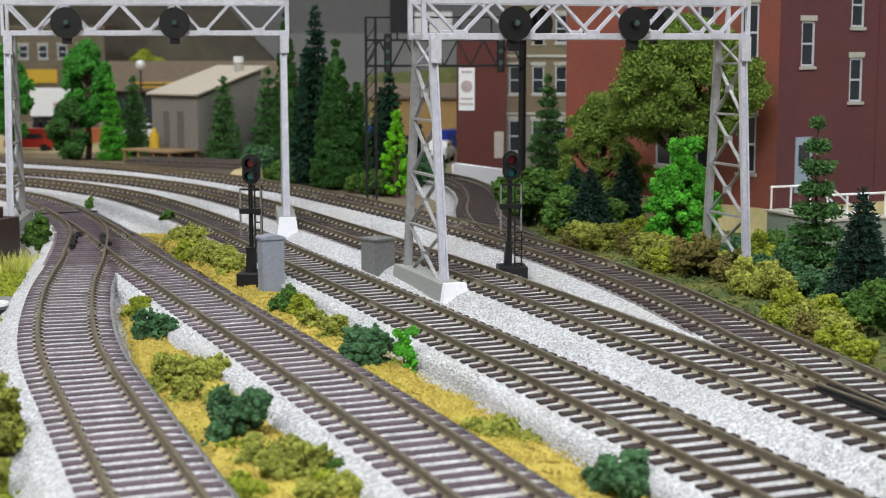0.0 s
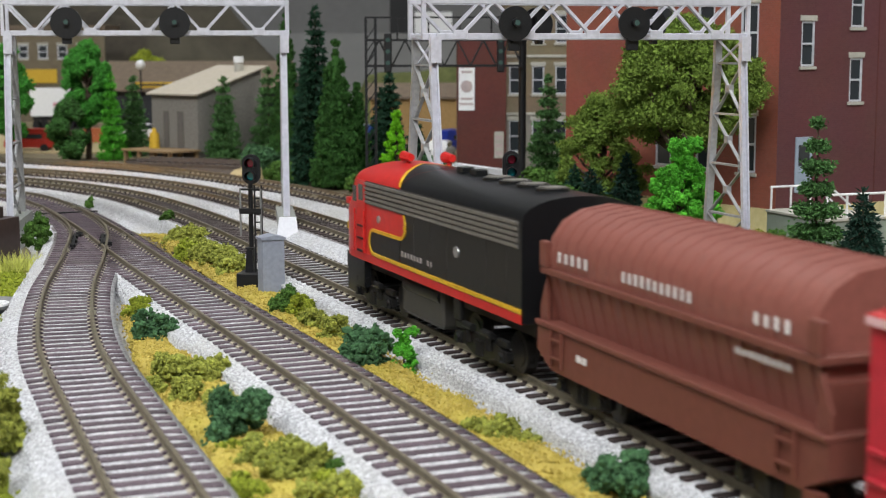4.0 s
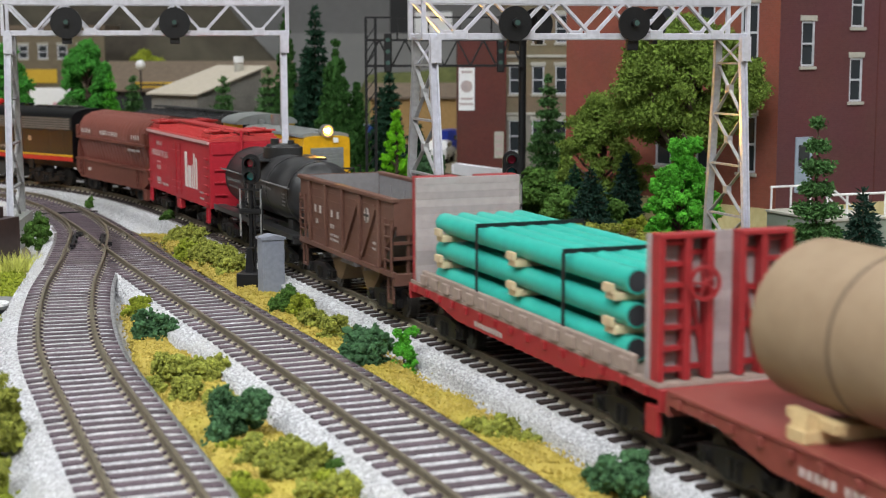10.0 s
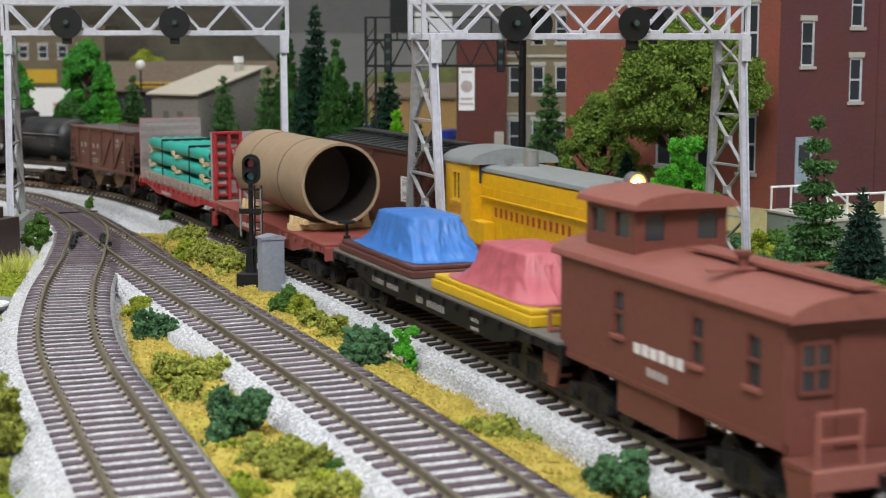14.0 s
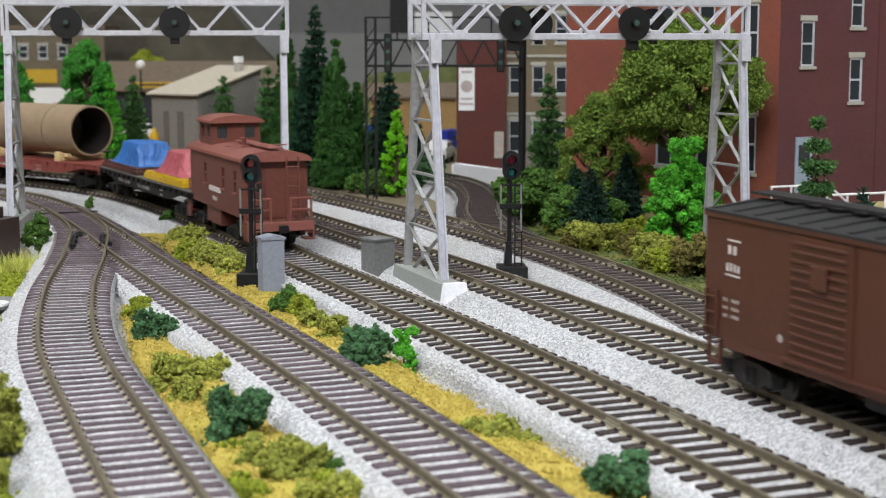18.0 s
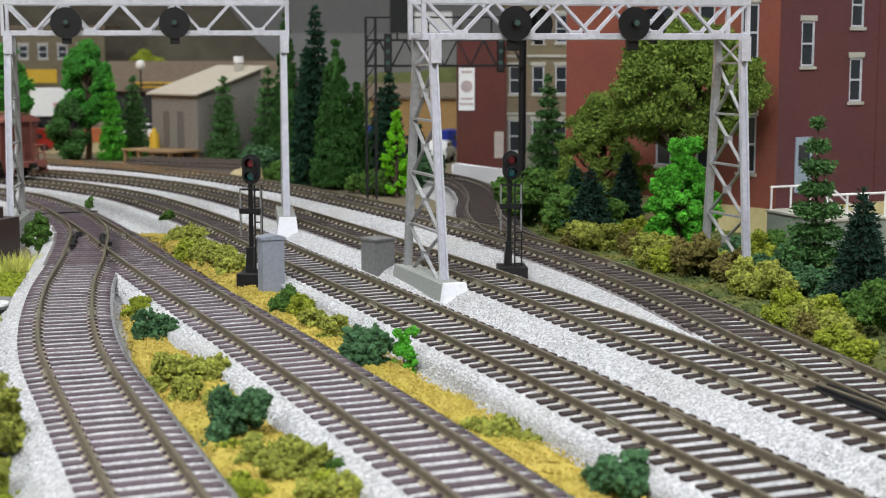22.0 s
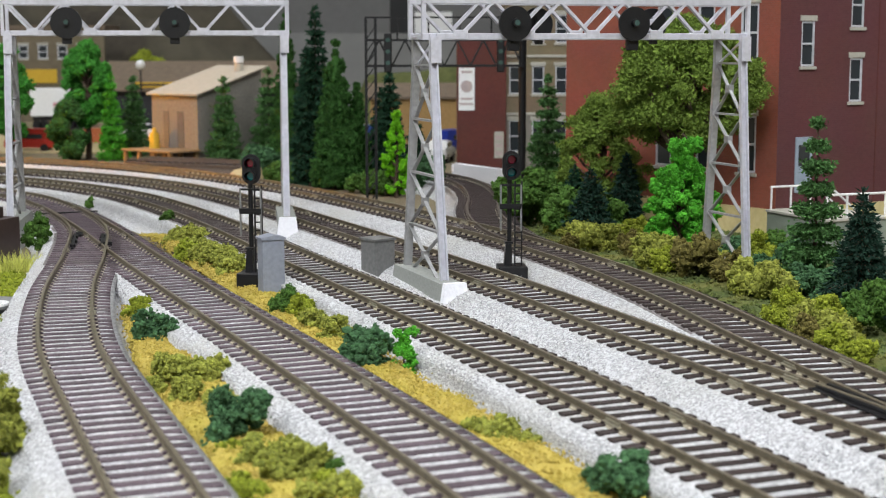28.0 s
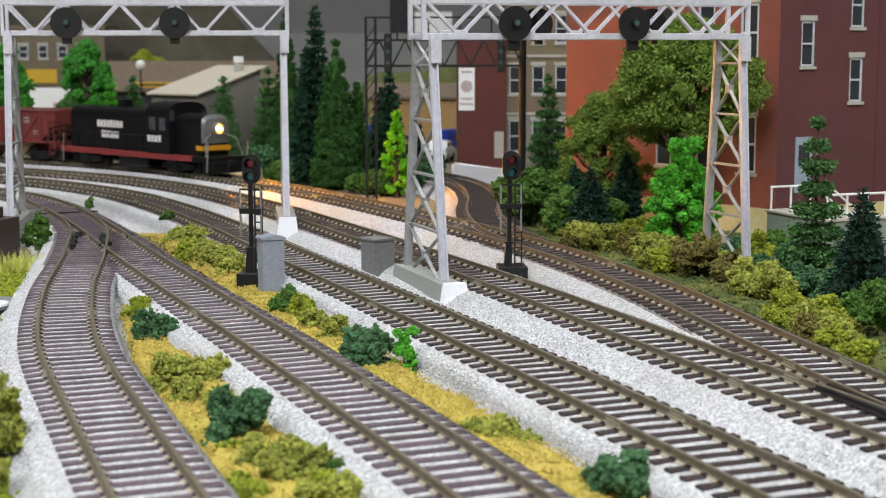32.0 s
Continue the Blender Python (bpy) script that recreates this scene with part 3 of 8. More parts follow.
for kind, rows in BUSHES.items():
    for x, y, r, h in rows:
        seed += 1
        bush(kind, x, y, r * 1.22, h * 1.42, seed)

M_BARK = mat("bark", (0.09, 0.06, 0.04), (0.05, 0.035, 0.025), 0.9, scale=500, bump=0.6)


def limb(bm, rng, a, b, r0, r1, segs=4, wob=0.08):
    a, b = Vector(a), Vector(b)
    L = (b - a).length
    p = a
    pts = [a]
    for i in range(1, segs):
        q = a.lerp(b, i / segs) + Vector(rng.normal(0, wob * L, 3).tolist()) * 0.5
        pts.append(q)
    pts.append(b)
    for i in range(segs):
        rod(bm, pts[i], pts[i + 1], r0 + (r1 - r0) * i / segs, 6, r0 + (r1 - r0) * (i + 1) / segs)
    return pts


def leafy_tree(x, y, r, h, material, seed, label, bare=0.28, size=0.9, dens=9, nl=26, z0=1.0, shape=0.55, flat=1.0, flakes=False, lump=1.0, stout=1.0, knobs=0):
    """Round-crowned tree: tapered trunk, limbs, and a crown of foam clumps with gaps."""
    rng = np.random.default_rng(seed)
    t = thing("tree", at(x, y, z0), label, "tree", "deciduous trees")
    bm = bmesh.new()
    limb(bm, rng, (0, 0, -1), (r * 0.05, 0, h * 0.7), h * 0.028 * stout, h * 0.01 * stout, 5, 0.02)
    lumps = []
    for i in range(nl):
        k = (i + rng.random()) / nl
        z = h * (bare + (1 - bare) * k * 0.93)
        env = r * (1 - abs(2 * (k - shape + 0.08)) ** 2.2 * 0.75)
        a, q = rng.uniform(0, 6.28), env * rng.uniform(0.35, 0.8)
        lr = r * rng.uniform(0.2, 0.34) * lump
        c = (q * math.cos(a), q * math.sin(a) * flat, z)
        lumps.append((*c, lr))
        if i % 3 == 0:
            limb(bm, rng, (0, 0, max(h * 0.15, z - q * 0.8)), c, h * 0.012 * stout, h * 0.004 * stout, 3)
    part("trunk", bm, M_BARK, t, "dark brown branching trunk")
    pts = lump_points(rng, lumps, dens, 0.4, 0.85)
    if knobs:
        V, F = clumps(rng, lumps, 1, 0.3, knobs, 0.24)
        V2, F2 = granules(rng, pts, size)
        V, F = np.concatenate([V, V2]), np.concatenate([F, F2 + len(V)])
    elif flakes:
        V, F = blades(rng, pts, rng.normal(0, 1, (len(pts), 3)), size * 2.2, size * 0.8)
    else:
        V, F = granules(rng, pts, size)
    mesh_np("crown", V, F, material, t)
    return t


def cone_tree(x, y, r, h, material, seed, label, size=1.0, n=420, z0=1.0):
    """Dense pointed evergreen: upright foam sprays over a cone."""
    rng = np.random.default_rng(seed)
    t = thing("evergreen", at(x, y, z0), label, "tree", "evergreens")
    part("trunk", rod(bmesh.new(), (0, 0, -1), (0, 0, h * 0.9), max(1.2, h * 0.018), 8, 0.4), M_BARK, t)
    part("inner_foliage", rod(bmesh.new(), (0, 0, h * 0.03), (0, 0, h * 0.9), r * 0.74, 14, r * 0.08), material, t)
    lumps = []
    for i in range(n):
        k = 1 - math.sqrt(rng.random())
        k = min(0.97, max(0.02, k * 1.05))
        R = r * ((1 - k) ** 0.75) * (0.8 if k < 0.08 else 1.0)
        a = rng.uniform(0, 6.283)
        q = R * rng.uniform(0.62, 0.95)
        lr = r * rng.uniform(0.10, 0.19) * (0.55 + 0.45 * (1 - k))
        lumps.append((q * math.cos(a), q * math.sin(a), h * k, lr))
    pts = lump_points(rng, lumps, 16)
    V, F = blades(rng, pts, rng.normal(0, 0.5, (len(pts), 3)) + (0, 0, 0.9), size * 2.3, size * 0.7)
    mesh_np("foliage", V, F, material, t)
    return t


def conifer(x, y, r, h, material, seed, label, tiers=9, per=9, droop=0.25, tuft=26, L=3.2, w=0.55, bare=0.06, z0=1.0, full=1.0, thick=0.25):
    """Needle tree: straight trunk and whorls of drooping branches set with needle tufts."""
    rng = np.random.default_rng(seed)
    t = thing("conifer", at(x, y, z0, rng.uniform(0, 360)), label, "tree", "conifers")
    bm = bmesh.new()
    rod(bm, (0, 0, -1), (0, 0, h * 0.96), max(0.7, h * 0.014), 7, 0.25)
    P, O = [], []
    for i in range(tiers):
        k = i / max(1, tiers - 1)
        z = h * (bare + (0.93 - bare) * k)
        R = r * (1 - k) ** 0.85 * rng.uniform(0.85, 1.08) + 0.07 * r
        for j in range(per):
            a = 6.283 * (j + rng.uniform(-0.3, 0.3)) / per + i
            Rj = R * rng.uniform(0.75, 1.1)
            d = np.array((math.cos(a), math.sin(a), -droop * rng.uniform(0.5, 1.3)))
            if Rj > 2:
                rod(bm, (0, 0, z), tuple(np.array((0, 0, z)) + d * Rj * 0.9), 0.22, 4, 0.1)
            m = max(5, int(tuft * Rj / r * full))
            f = rng.random(m) ** 0.7
            P.append(np.array((0, 0, z)) + d * (Rj * f)[:, None] + rng.normal(0, thick + Rj * 0.05, (m, 3)))
            O.append(d * 1.0 + rng.normal(0, 0.65, (m, 3)))
    top = rng.normal(0, 0.3, (14, 3)) + (0, 0, h * 0.95)
    P.append(top)
    O.append(rng.normal(0, 0.4, (14, 3)) + (0, 0, 1))
    part("trunk", bm, M_BARK, t)
    V, F = blades(rng, np.concatenate(P), np.concatenate(O), L, w)
    mesh_np("needles", V, F, material, t)
    return t


M_PINE = mat("pine_needles", (0.085, 0.195, 0.055), (0.04, 0.10, 0.03), 0.8, scale=500, bump=0, island=0.4, spec=0.2)
M_FIR = mat("fir_needles", (0.016, 0.055, 0.027), (0.008, 0.03, 0.015), 0.8, scale=500, bump=0, island=0.4, spec=0.2)
M_SPRUCE = mat("spruce_needles", (0.014, 0.042, 0.026), (0.007, 0.024, 0.016), 0.8, scale=500, bump=0, island=0.4, spec=0.2)
M_ARBOR = mat("arborvitae", (0.05, 0.135, 0.028), (0.02, 0.065, 0.013), 0.85, scale=500, bump=0.2, island=0.4, spec=0.2)
M_LEAF = mat("bright_leaf", (0.10, 0.40, 0.03), (0.05, 0.25, 0.018), 0.8, scale=500, bump=0.2, island=0.35, spec=0.2)
M_LEAF_FAR = mat("deep_leaf", (0.06, 0.26, 0.03), (0.03, 0.15, 0.02), 0.8, scale=500, bump=0.2, island=0.4, spec=0.2)
M_LIME = mat("lime_leaf", (0.17, 0.50, 0.012), (0.10, 0.34, 0.008), 0.8, scale=500, bump=0.2, island=0.3, spec=0.2)
M_OAK = mat("oak_leaf", (0.205, 0.30, 0.05), (0.085, 0.135, 0.022), 0.85, scale=500, bump=0.2, island=0.28, spec=0.2)

leafy_tree(111, 699, 21, 58, M_LEAF, 301, "bright green foam tree with a rounded crown", 0.12, 0.4, 14, 120, shape=0.40, lump=0.5, knobs=46)
leafy_tree(122, 765, 50, 114, M_OAK, 302, "large olive-green oak with a broad spreading crown", 0.46, 0.8, 20, 190, shape=0.55, flat=0.42, flakes=True, lump=0.36, stout=1.7)
leafy_tree(86, 812, 32, 76, M_OAK, 303, "olive-green tree with a dense low crown", 0.1, 0.75, 20, 130, flat=0.6, flakes=True, lump=0.42)
leafy_tree(-31, 999, 11.5, 60, M_LIME, 304, "narrow lime-green poplar tree", 0.04, 0.6, 16, 110, shape=0.42, lump=0.55, knobs=26)
leafy_tree(-318, 1350, 28, 106, M_LEAF_FAR, 305, "bright green tree with a tall rounded crown", 0.3, 1.0, 6, 130, lump=0.55, knobs=26)
leafy_tree(-330, 1330, 22, 52, M_ARBOR, 306, "dark green bushy tree under a brighter one", 0.05, 1.6, 5, 26)
leafy_tree(-402, 1400, 24, 104, M_LEAF_FAR, 307, "bright green tree beside the signal bridge", 0.2, 1.6, 5, 34)
leafy_tree(-12, 446, 5.5, 16, M_LEAF, 308, "tiny bright green sapling on the turf", 0.05, 0.3, 40, 26, lump=0.85, knobs=22, shape=0.3)
for i, (x, y, r, h) in enumerate(((-75, 1061, 20, 104), (-125, 1209, 15, 127), (-61, 1075, 12, 74))):
    cone_tree(x, y, r, h, M_ARBOR, 320 + i, "tall dense green arborvitae with a pointed crown", 1.1)
for i, (x, y, r, h, n) in enumerate(((-91, 1083, 17, 131, 20), (-101, 1120, 15, 100, 16), (-37, 1060, 12, 82, 14), (-19, 1070, 12, 46, 10), (-45, 1090, 11, 70, 12))):
    conifer(x, y, r, h, M_FIR, 340 + i, "tall dark green fir tree", n, 13, 0.35, 46, 4.2, 1.0)
for i, (x, y, r, h) in enumerate(((74, 1058, 15, 82), (-293, 1335, 11, 78), (-285, 1392, 15, 74), (-184, 1269, 14, 76), (-150, 1299, 16, 84))):
    conifer(x, y, r, h, M_LEAF if i == 1 else M_PINE, 360 + i, "green pine tree with layered branch whorls", 10, 10, 0.12, 120, 2.6, 1.0, thick=1.1)
conifer(148, 594, 11.5, 74, M_PINE, 380, "slender green pine with separate flat branch whorls", 8, 8, 0.02, 300, 1.5, 0.7, 0.12, full=1.6, thick=0.95)
conifer(149, 531, 15, 50, M_SPRUCE, 381, "dark spruce tree with drooping wiry branches", 15, 12, 0.35, 80, 2.4, 0.42, 0.03)
conifer(158, 560, 14, 43, M_SPRUCE, 382, "dark spruce tree with drooping wiry branches", 13, 12, 0.35, 72, 2.4, 0.42, 0.03)
conifer(75, 762, 15, 38, M_SPRUCE, 383, "small dark spruce tree among the shrubs", 14, 13, 0.3, 60, 2.6, 0.6, 0.03)
conifer(97, 792, 13, 44, M_SPRUCE, 384, "small dark spruce tree among the shrubs", 14, 13, 0.3, 60, 2.6, 0.6, 0.03)
conifer(70, 800, 12, 36, M_FIR, 385, "small dark spruce tree among the shrubs", 13, 12, 0.3, 56, 2.6, 0.6, 0.03)


def grass_tuft():
    rng = np.random.default_rng(77)
    t = thing("grass_tuft", at(-187, 655, 1.0), "pale yellow-green static grass tuft at the layout edge", "grass")
    n = 420
    P = np.c_[rng.normal(0, 5, n), rng.normal(0, 5, n), np.zeros(n)]
    O = np.c_[rng.normal(0, 0.45, (n, 2)), np.ones(n)]
    V, F = blades(rng, P, O, 9, 0.22)
    mesh_np("grass", V, F, mat("straw_grass", (0.55, 0.56, 0.12), (0.4, 0.42, 0.1), 0.8, island=0.3), t)


grass_tuft()


# ---- signal bridges ----
def signal_bridge(a, b, z_top, label, heads, span_over=6.0, leg_yaw=20.5, left=True, right=True, backs=(), deep_z=15.8, disc=6.8, foot=11.5):
    """Lattice signal bridge; a and b are the feet of its two towers on the board, mm."""
    A, B = Vector((*a, 0)), Vector((*b, 0))
    d = B - A
    L = d.length
    t = thing("signal_bridge", at(a[0], a[1], 0, math.degrees(math.atan2(d.y, d.x))), label, "signal bridge", "signal bridges")
    u = Matrix.Rotation(radians(0), 4, "Z")
    deep, z0 = 16.0, z_top - deep_z
    # box truss: four chords and diagonals on every face
    for y in (-deep / 2, deep / 2):
        for z in (z0 + 1, z_top - 1):
            bm = bmesh.new()
            box(bm, -span_over, L + span_over, y - 1.1, y + 1.1, z - 1.3, z + 1.3, 0.2)
            part("chord", bm, M_SILVER, t)
    n = max(4, round((L + 2 * span_over) / 28))
    step = (L + 2 * span_over - 3) / n
    for y in (-deep / 2, deep / 2):
        for i in range(n):
            x = -span_over + 1.5 + i * step
            part("diagonal", bar(bmesh.new(), (x, y, z_top - 1), (x + step / 2, y, z0 + 1), 2.1, 1.1), M_SILVER, t)
            part("diagonal", bar(bmesh.new(), (x + step / 2, y, z0 + 1), (x + step, y, z_top - 1), 2.1, 1.1), M_SILVER, t)
            bm = bmesh.new()
            box(bm, x + step / 2 - 3.0, x + step / 2 + 3.0, y - 1.25, y + 1.25, z0 - 0.2, z0 + 3.6, 0.3)
            part("gusset", bm, M_SILVER, t)
        for x in (-span_over + 0.8, L + span_over - 0.8):
            part("end_post", bar(bmesh.new(), (x, y, z0), (x, y, z_top), 1.6, 1.6), M_SILVER, t)
    for i in range(n + 1):
        x = -span_over + 1.5 + i * step
        part("cross_bar", bar(bmesh.new(), (x, -deep / 2, z0 + 1), (x, deep / 2, z0 + 1), 0.9), M_SILVER, t)
    # towers: two channels that splay along the track, laced by cross bracing
    for x, on, yb in ((0, left, 22.0), (L, right, 22.0 if span_over < 4 else 16.5)):
        if not on:
            continue
        yt, zk = 9.5, z0 - 10
        for sgn in (-1, 1):
            bm = bmesh.new()
            bar(bm, (x, sgn * yb, 6), (x, sgn * yt, zk), 3.0, 0.8)
            bar(bm, (x, sgn * yt, zk), (x, sgn * yt, z0 + 2), 3.0, 0.8)
            for o in (-1.3, 1.3):
                bar(bm, (x + o, sgn * (yb + 0.8), 6), (x + o, sgn * (yt + 0.8), zk), 0.6, 2.0)
                bar(bm, (x + o, sgn * (yt + 0.8), zk), (x + o, sgn * (yt + 0.8), z0 + 2), 0.6, 2.0)
            # front column in aluminium paint, rear column in the darker grey of the lacing
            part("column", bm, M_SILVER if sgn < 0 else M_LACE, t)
        for i in range(4):
            f0, f1 = i / 4, (i + 1) / 4
            za, zb = 8 + (zk - 8) * f0, 8 + (zk - 8) * f1
            ya, yc = yb + (yt - yb) * f0, yb + (yt - yb) * f1
            for s2 in (-1, 1):
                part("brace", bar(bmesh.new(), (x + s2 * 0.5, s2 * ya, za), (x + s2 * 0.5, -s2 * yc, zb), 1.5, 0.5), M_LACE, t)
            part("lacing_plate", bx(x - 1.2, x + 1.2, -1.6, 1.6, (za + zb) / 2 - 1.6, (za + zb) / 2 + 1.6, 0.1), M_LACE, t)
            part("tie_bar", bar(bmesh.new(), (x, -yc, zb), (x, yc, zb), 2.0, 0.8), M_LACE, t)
        for s2 in (-1, 1):
            part("brace", bar(bmesh.new(), (x + s2 * 0.5, s2 * yt, zk), (x + s2 * 0.5, -s2 * yt, z0), 1.0, 0.5), M_SILVER, t)
        part("bracket", bx(x - 1.6, x + 2.6, -yt - 2.6, -yt - 1.4, z0 - 9, z0 + 1), M_SILVER, t)
        # concrete footing with sloped front
        bm = bmesh.new()
        prism(bm, [(-yb - 10, 0), (yb + 9, 0), (yb + 4, foot), (-yb - 9, foot)], x - 4.5, x + 4.5, "x")
        part("footing", bm, M_CONC_DK, t, "grey concrete footing")
        # paler concrete on the front end paints in the light that falls on it
        bm = bmesh.new()
        prism(bm, [(x - 6.2, 0), (x + 6.2, 0), (x + 4.2, foot + 0.7), (x - 4.2, foot + 0.7)], -yb - 13.0, -yb - 10.1, "y")
        part("footing_end", bm, M_CONCRETE, t, "concrete footing end, whitened for the light on it")
    for x in heads:
        hd = part("target", rod(bmesh.new(), (x, -deep / 2 - 2.2, z0 + 6), (x, -deep / 2 - 3.4, z0 + 6), disc, 28), M_BLACK, t, "round black signal target")
        bm = bmesh.new()
        rod(bm, (x, -deep / 2 - 1.1, z0 + 6), (x, -deep / 2 - 2.2, z0 + 6), 4.5, 20)
        box(bm, x - 2.4, x + 2.4, -deep / 2 - 2.2, -deep / 2 + 0.2, z0 - 4.5, z0 + 1, 0.3)
        part("bracket", bm, M_BLACK, hd)
        part("hood", rod(bmesh.new(), (x, -deep / 2 - 3.4, z0 + 6.4), (x, -deep / 2 - 5.4, z0 + 6.4), 1.7, 16), M_BLACK, hd)
        part("lens", rod(bmesh.new(), (x, -deep / 2 - 5.38, z0 + 6.4), (x, -deep / 2 - 5.5, z0 + 6.4), 1.1, 16), M_LENS, hd, "unlit glass lens")
    for x in backs:
        hd = part("target", rod(bmesh.new(), (x, deep / 2 + 2.2, z0 + 6), (x, deep / 2 + 3.4, z0 + 6), disc, 28), M_BLACK, t, "round black signal target seen from behind")
        part("bracket", bx(x - 1.2, x + 1.2, deep / 2 - 0.5, deep / 2 + 2.3, z0 - 2, z0 + 9), M_BLACK, hd)
    return t


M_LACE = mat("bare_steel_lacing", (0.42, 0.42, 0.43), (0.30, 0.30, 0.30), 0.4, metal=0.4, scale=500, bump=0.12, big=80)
M_LENS = glass("lens_dull", (0.05, 0.09, 0.08), 0.15)
M_LENS_R = glass("lens_red", (0.34, 0.02, 0.05), 0.12)
M_LENS_G = glass("lens_green", (0.015, 0.20, 0.22), 0.12)
signal_bridge((-7, 590), (120.5, 636), 118.8, "silver lattice signal bridge carrying round black signal targets", (33.5, 85), span_over=4.0, backs=(52, 104))
signal_bridge((-217, 762), (-82, 780), 123.2, "silver lattice signal bridge with two round black targets", (29, 82), span_over=3.0, deep_z=17.2, disc=7.8, foot=15.0)


def dwarf_mast(x, y, rz, label, h=50.0):
    """Two-aspect colour light signal on a laddered mast with a lattice-sided base."""
    t = thing("signal_mast", at(x, y, 1.0, rz), label, "railway signal", "two-light signals")
    part("base", bx(-5.5, 6.5, -6, 6, 0, 9.4, 0.3), M_BLACK, t)
    foot = part("relay_case", prism(bmesh.new(), [(-3.4, 2.4), (0.6, 2.4), (0.2, 18.5), (-2.2, 18.5)], -1.8, 1.8, "y"), M_BLACK, t)
    part("case_cap", bx(-2.6, 0.8, -2.1, 2.1, 18.55, 19.4, 0.15), M_BLACK, foot)
    part("mast", rod(bmesh.new(), (-0.6, 0, 2.4), (-0.6, 0, h - 9), 0.95, 10), M_BLACK, t)
    part("ladder_platform", box(bx(-4.8, 4.2, -2.4, 2.6, 33, 34, 0.2), -4.8, 4.2, -2.6, -2.3, 34, 35.2), M_BLACK, t)
    lad = part("ladder", bar(bar(bmesh.new(), (1.5, -1.6, 2.4), (1.5, -1.6, h - 12), 0.6), (4.3, -1.6, 2.4), (4.3, -1.6, h - 12), 0.6), M_BLACK, t, "black wire ladder")
    for i in range(13):
        z = 4 + i * (h - 18) / 12
        part("rung", bar(bmesh.new(), (1.5, -1.6, z), (4.3, -1.6, z), 0.55), M_BLACK, lad)
    for sx in (-4.4, 4.0):
        part("handrail", rod(bmesh.new(), (sx, -1.8, 24), (sx, -1.8, 43), 0.42, 6), M_GREYMETAL, t)
    part("bracket", bx(-4.6, 4.2, -2.0, -1.4, 42.4, 43.2), M_BLACK, t)
    bm = bmesh.new()
    pl = [(3.7 * math.cos(a), 3.7 * math.sin(a) + (4.6 if math.sin(a) > 0 else 0)) for a in np.linspace(0, 6.283, 28, endpoint=False)]
    prism(bm, [(u, w + h - 8) for u, w in pl], -1.2, 0.0, "y")
    hd = part("signal_head", bm, M_BLACK, t, "oval black signal head")
    part("lamp_case", bx(-2.0, 2.0, 0.02, 3.2, h - 9.5, h - 1.0, 0.5), M_BLACK, hd)
    for z, m, lab in ((h - 3.2, M_LENS_R, "red lens"), (h - 8.4, M_LENS_G, "green lens")):
        hood = bmesh.new()
        A = [math.pi * (i / 12 * 1.5 - 0.25) for i in range(13)]
        rows = [[hood.verts.new((rr * math.cos(a), yy, z + rr * math.sin(a))) for a in A] for rr, yy in ((2.3, -1.2), (2.3, -4.6), (1.95, -4.6), (1.95, -1.2))]
        for u, w in zip(rows, rows[1:] + rows[:1]):
            for i in range(12):
                hood.faces.new((u[i], u[i + 1], w[i + 1], w[i]))
        part("hood", hood, M_BLACK, hd)
        part("lens", rod(bmesh.new(), (0, -1.22, z), (0, -1.9, z), 1.8, 18, 1.3), m, hd, lab)
    return t


dwarf_mast(-76.4, 600, -8, "black two-light signal with ladder on a mast beside the turf", 56.5)
dwarf_mast(28.0, 617, 4, "black two-light signal with ladder on a mast between tracks", 56.5)


def relay_box(x, y, rz, w, d, h, m, label, cap=True):
    t = thing("relay_cabinet", at(x, y, 1.0, rz), label, "relay cabinet", "relay cabinets")
    part("cabinet", bx(-w / 2, w / 2, -d / 2, d / 2, 0, h, 0.25), m, t)
    bm = bmesh.new()
    prism(bm, [(-w / 2 - 0.5, h), (w / 2 + 0.5, h), (w / 2 + 0.5, h + 0.8), (0, h + (1.9 if cap else 0.9)), (-w / 2 - 0.5, h + 0.8)], -d / 2 - 0.5, d / 2 + 0.5, "y")
    part("lid", bm, m, t, "slightly peaked lid" if cap else "flat lid")
    part("door_panel", bx(-w / 2 + 1, w / 2 - 1, -d / 2 - 0.18, -d / 2, 1.5, h - 1.5), m, t)


relay_box(-67.6, 586, 24, 9.0, 7.0, 24.5, M_BOXGREY, "blue-grey relay cabinet with a peaked lid")
relay_box(-27.5, 630, 40, 10.5, 10.0, 18.5, M_BOXGREY2, "weathered dark grey relay cabinet beside the main line", False)


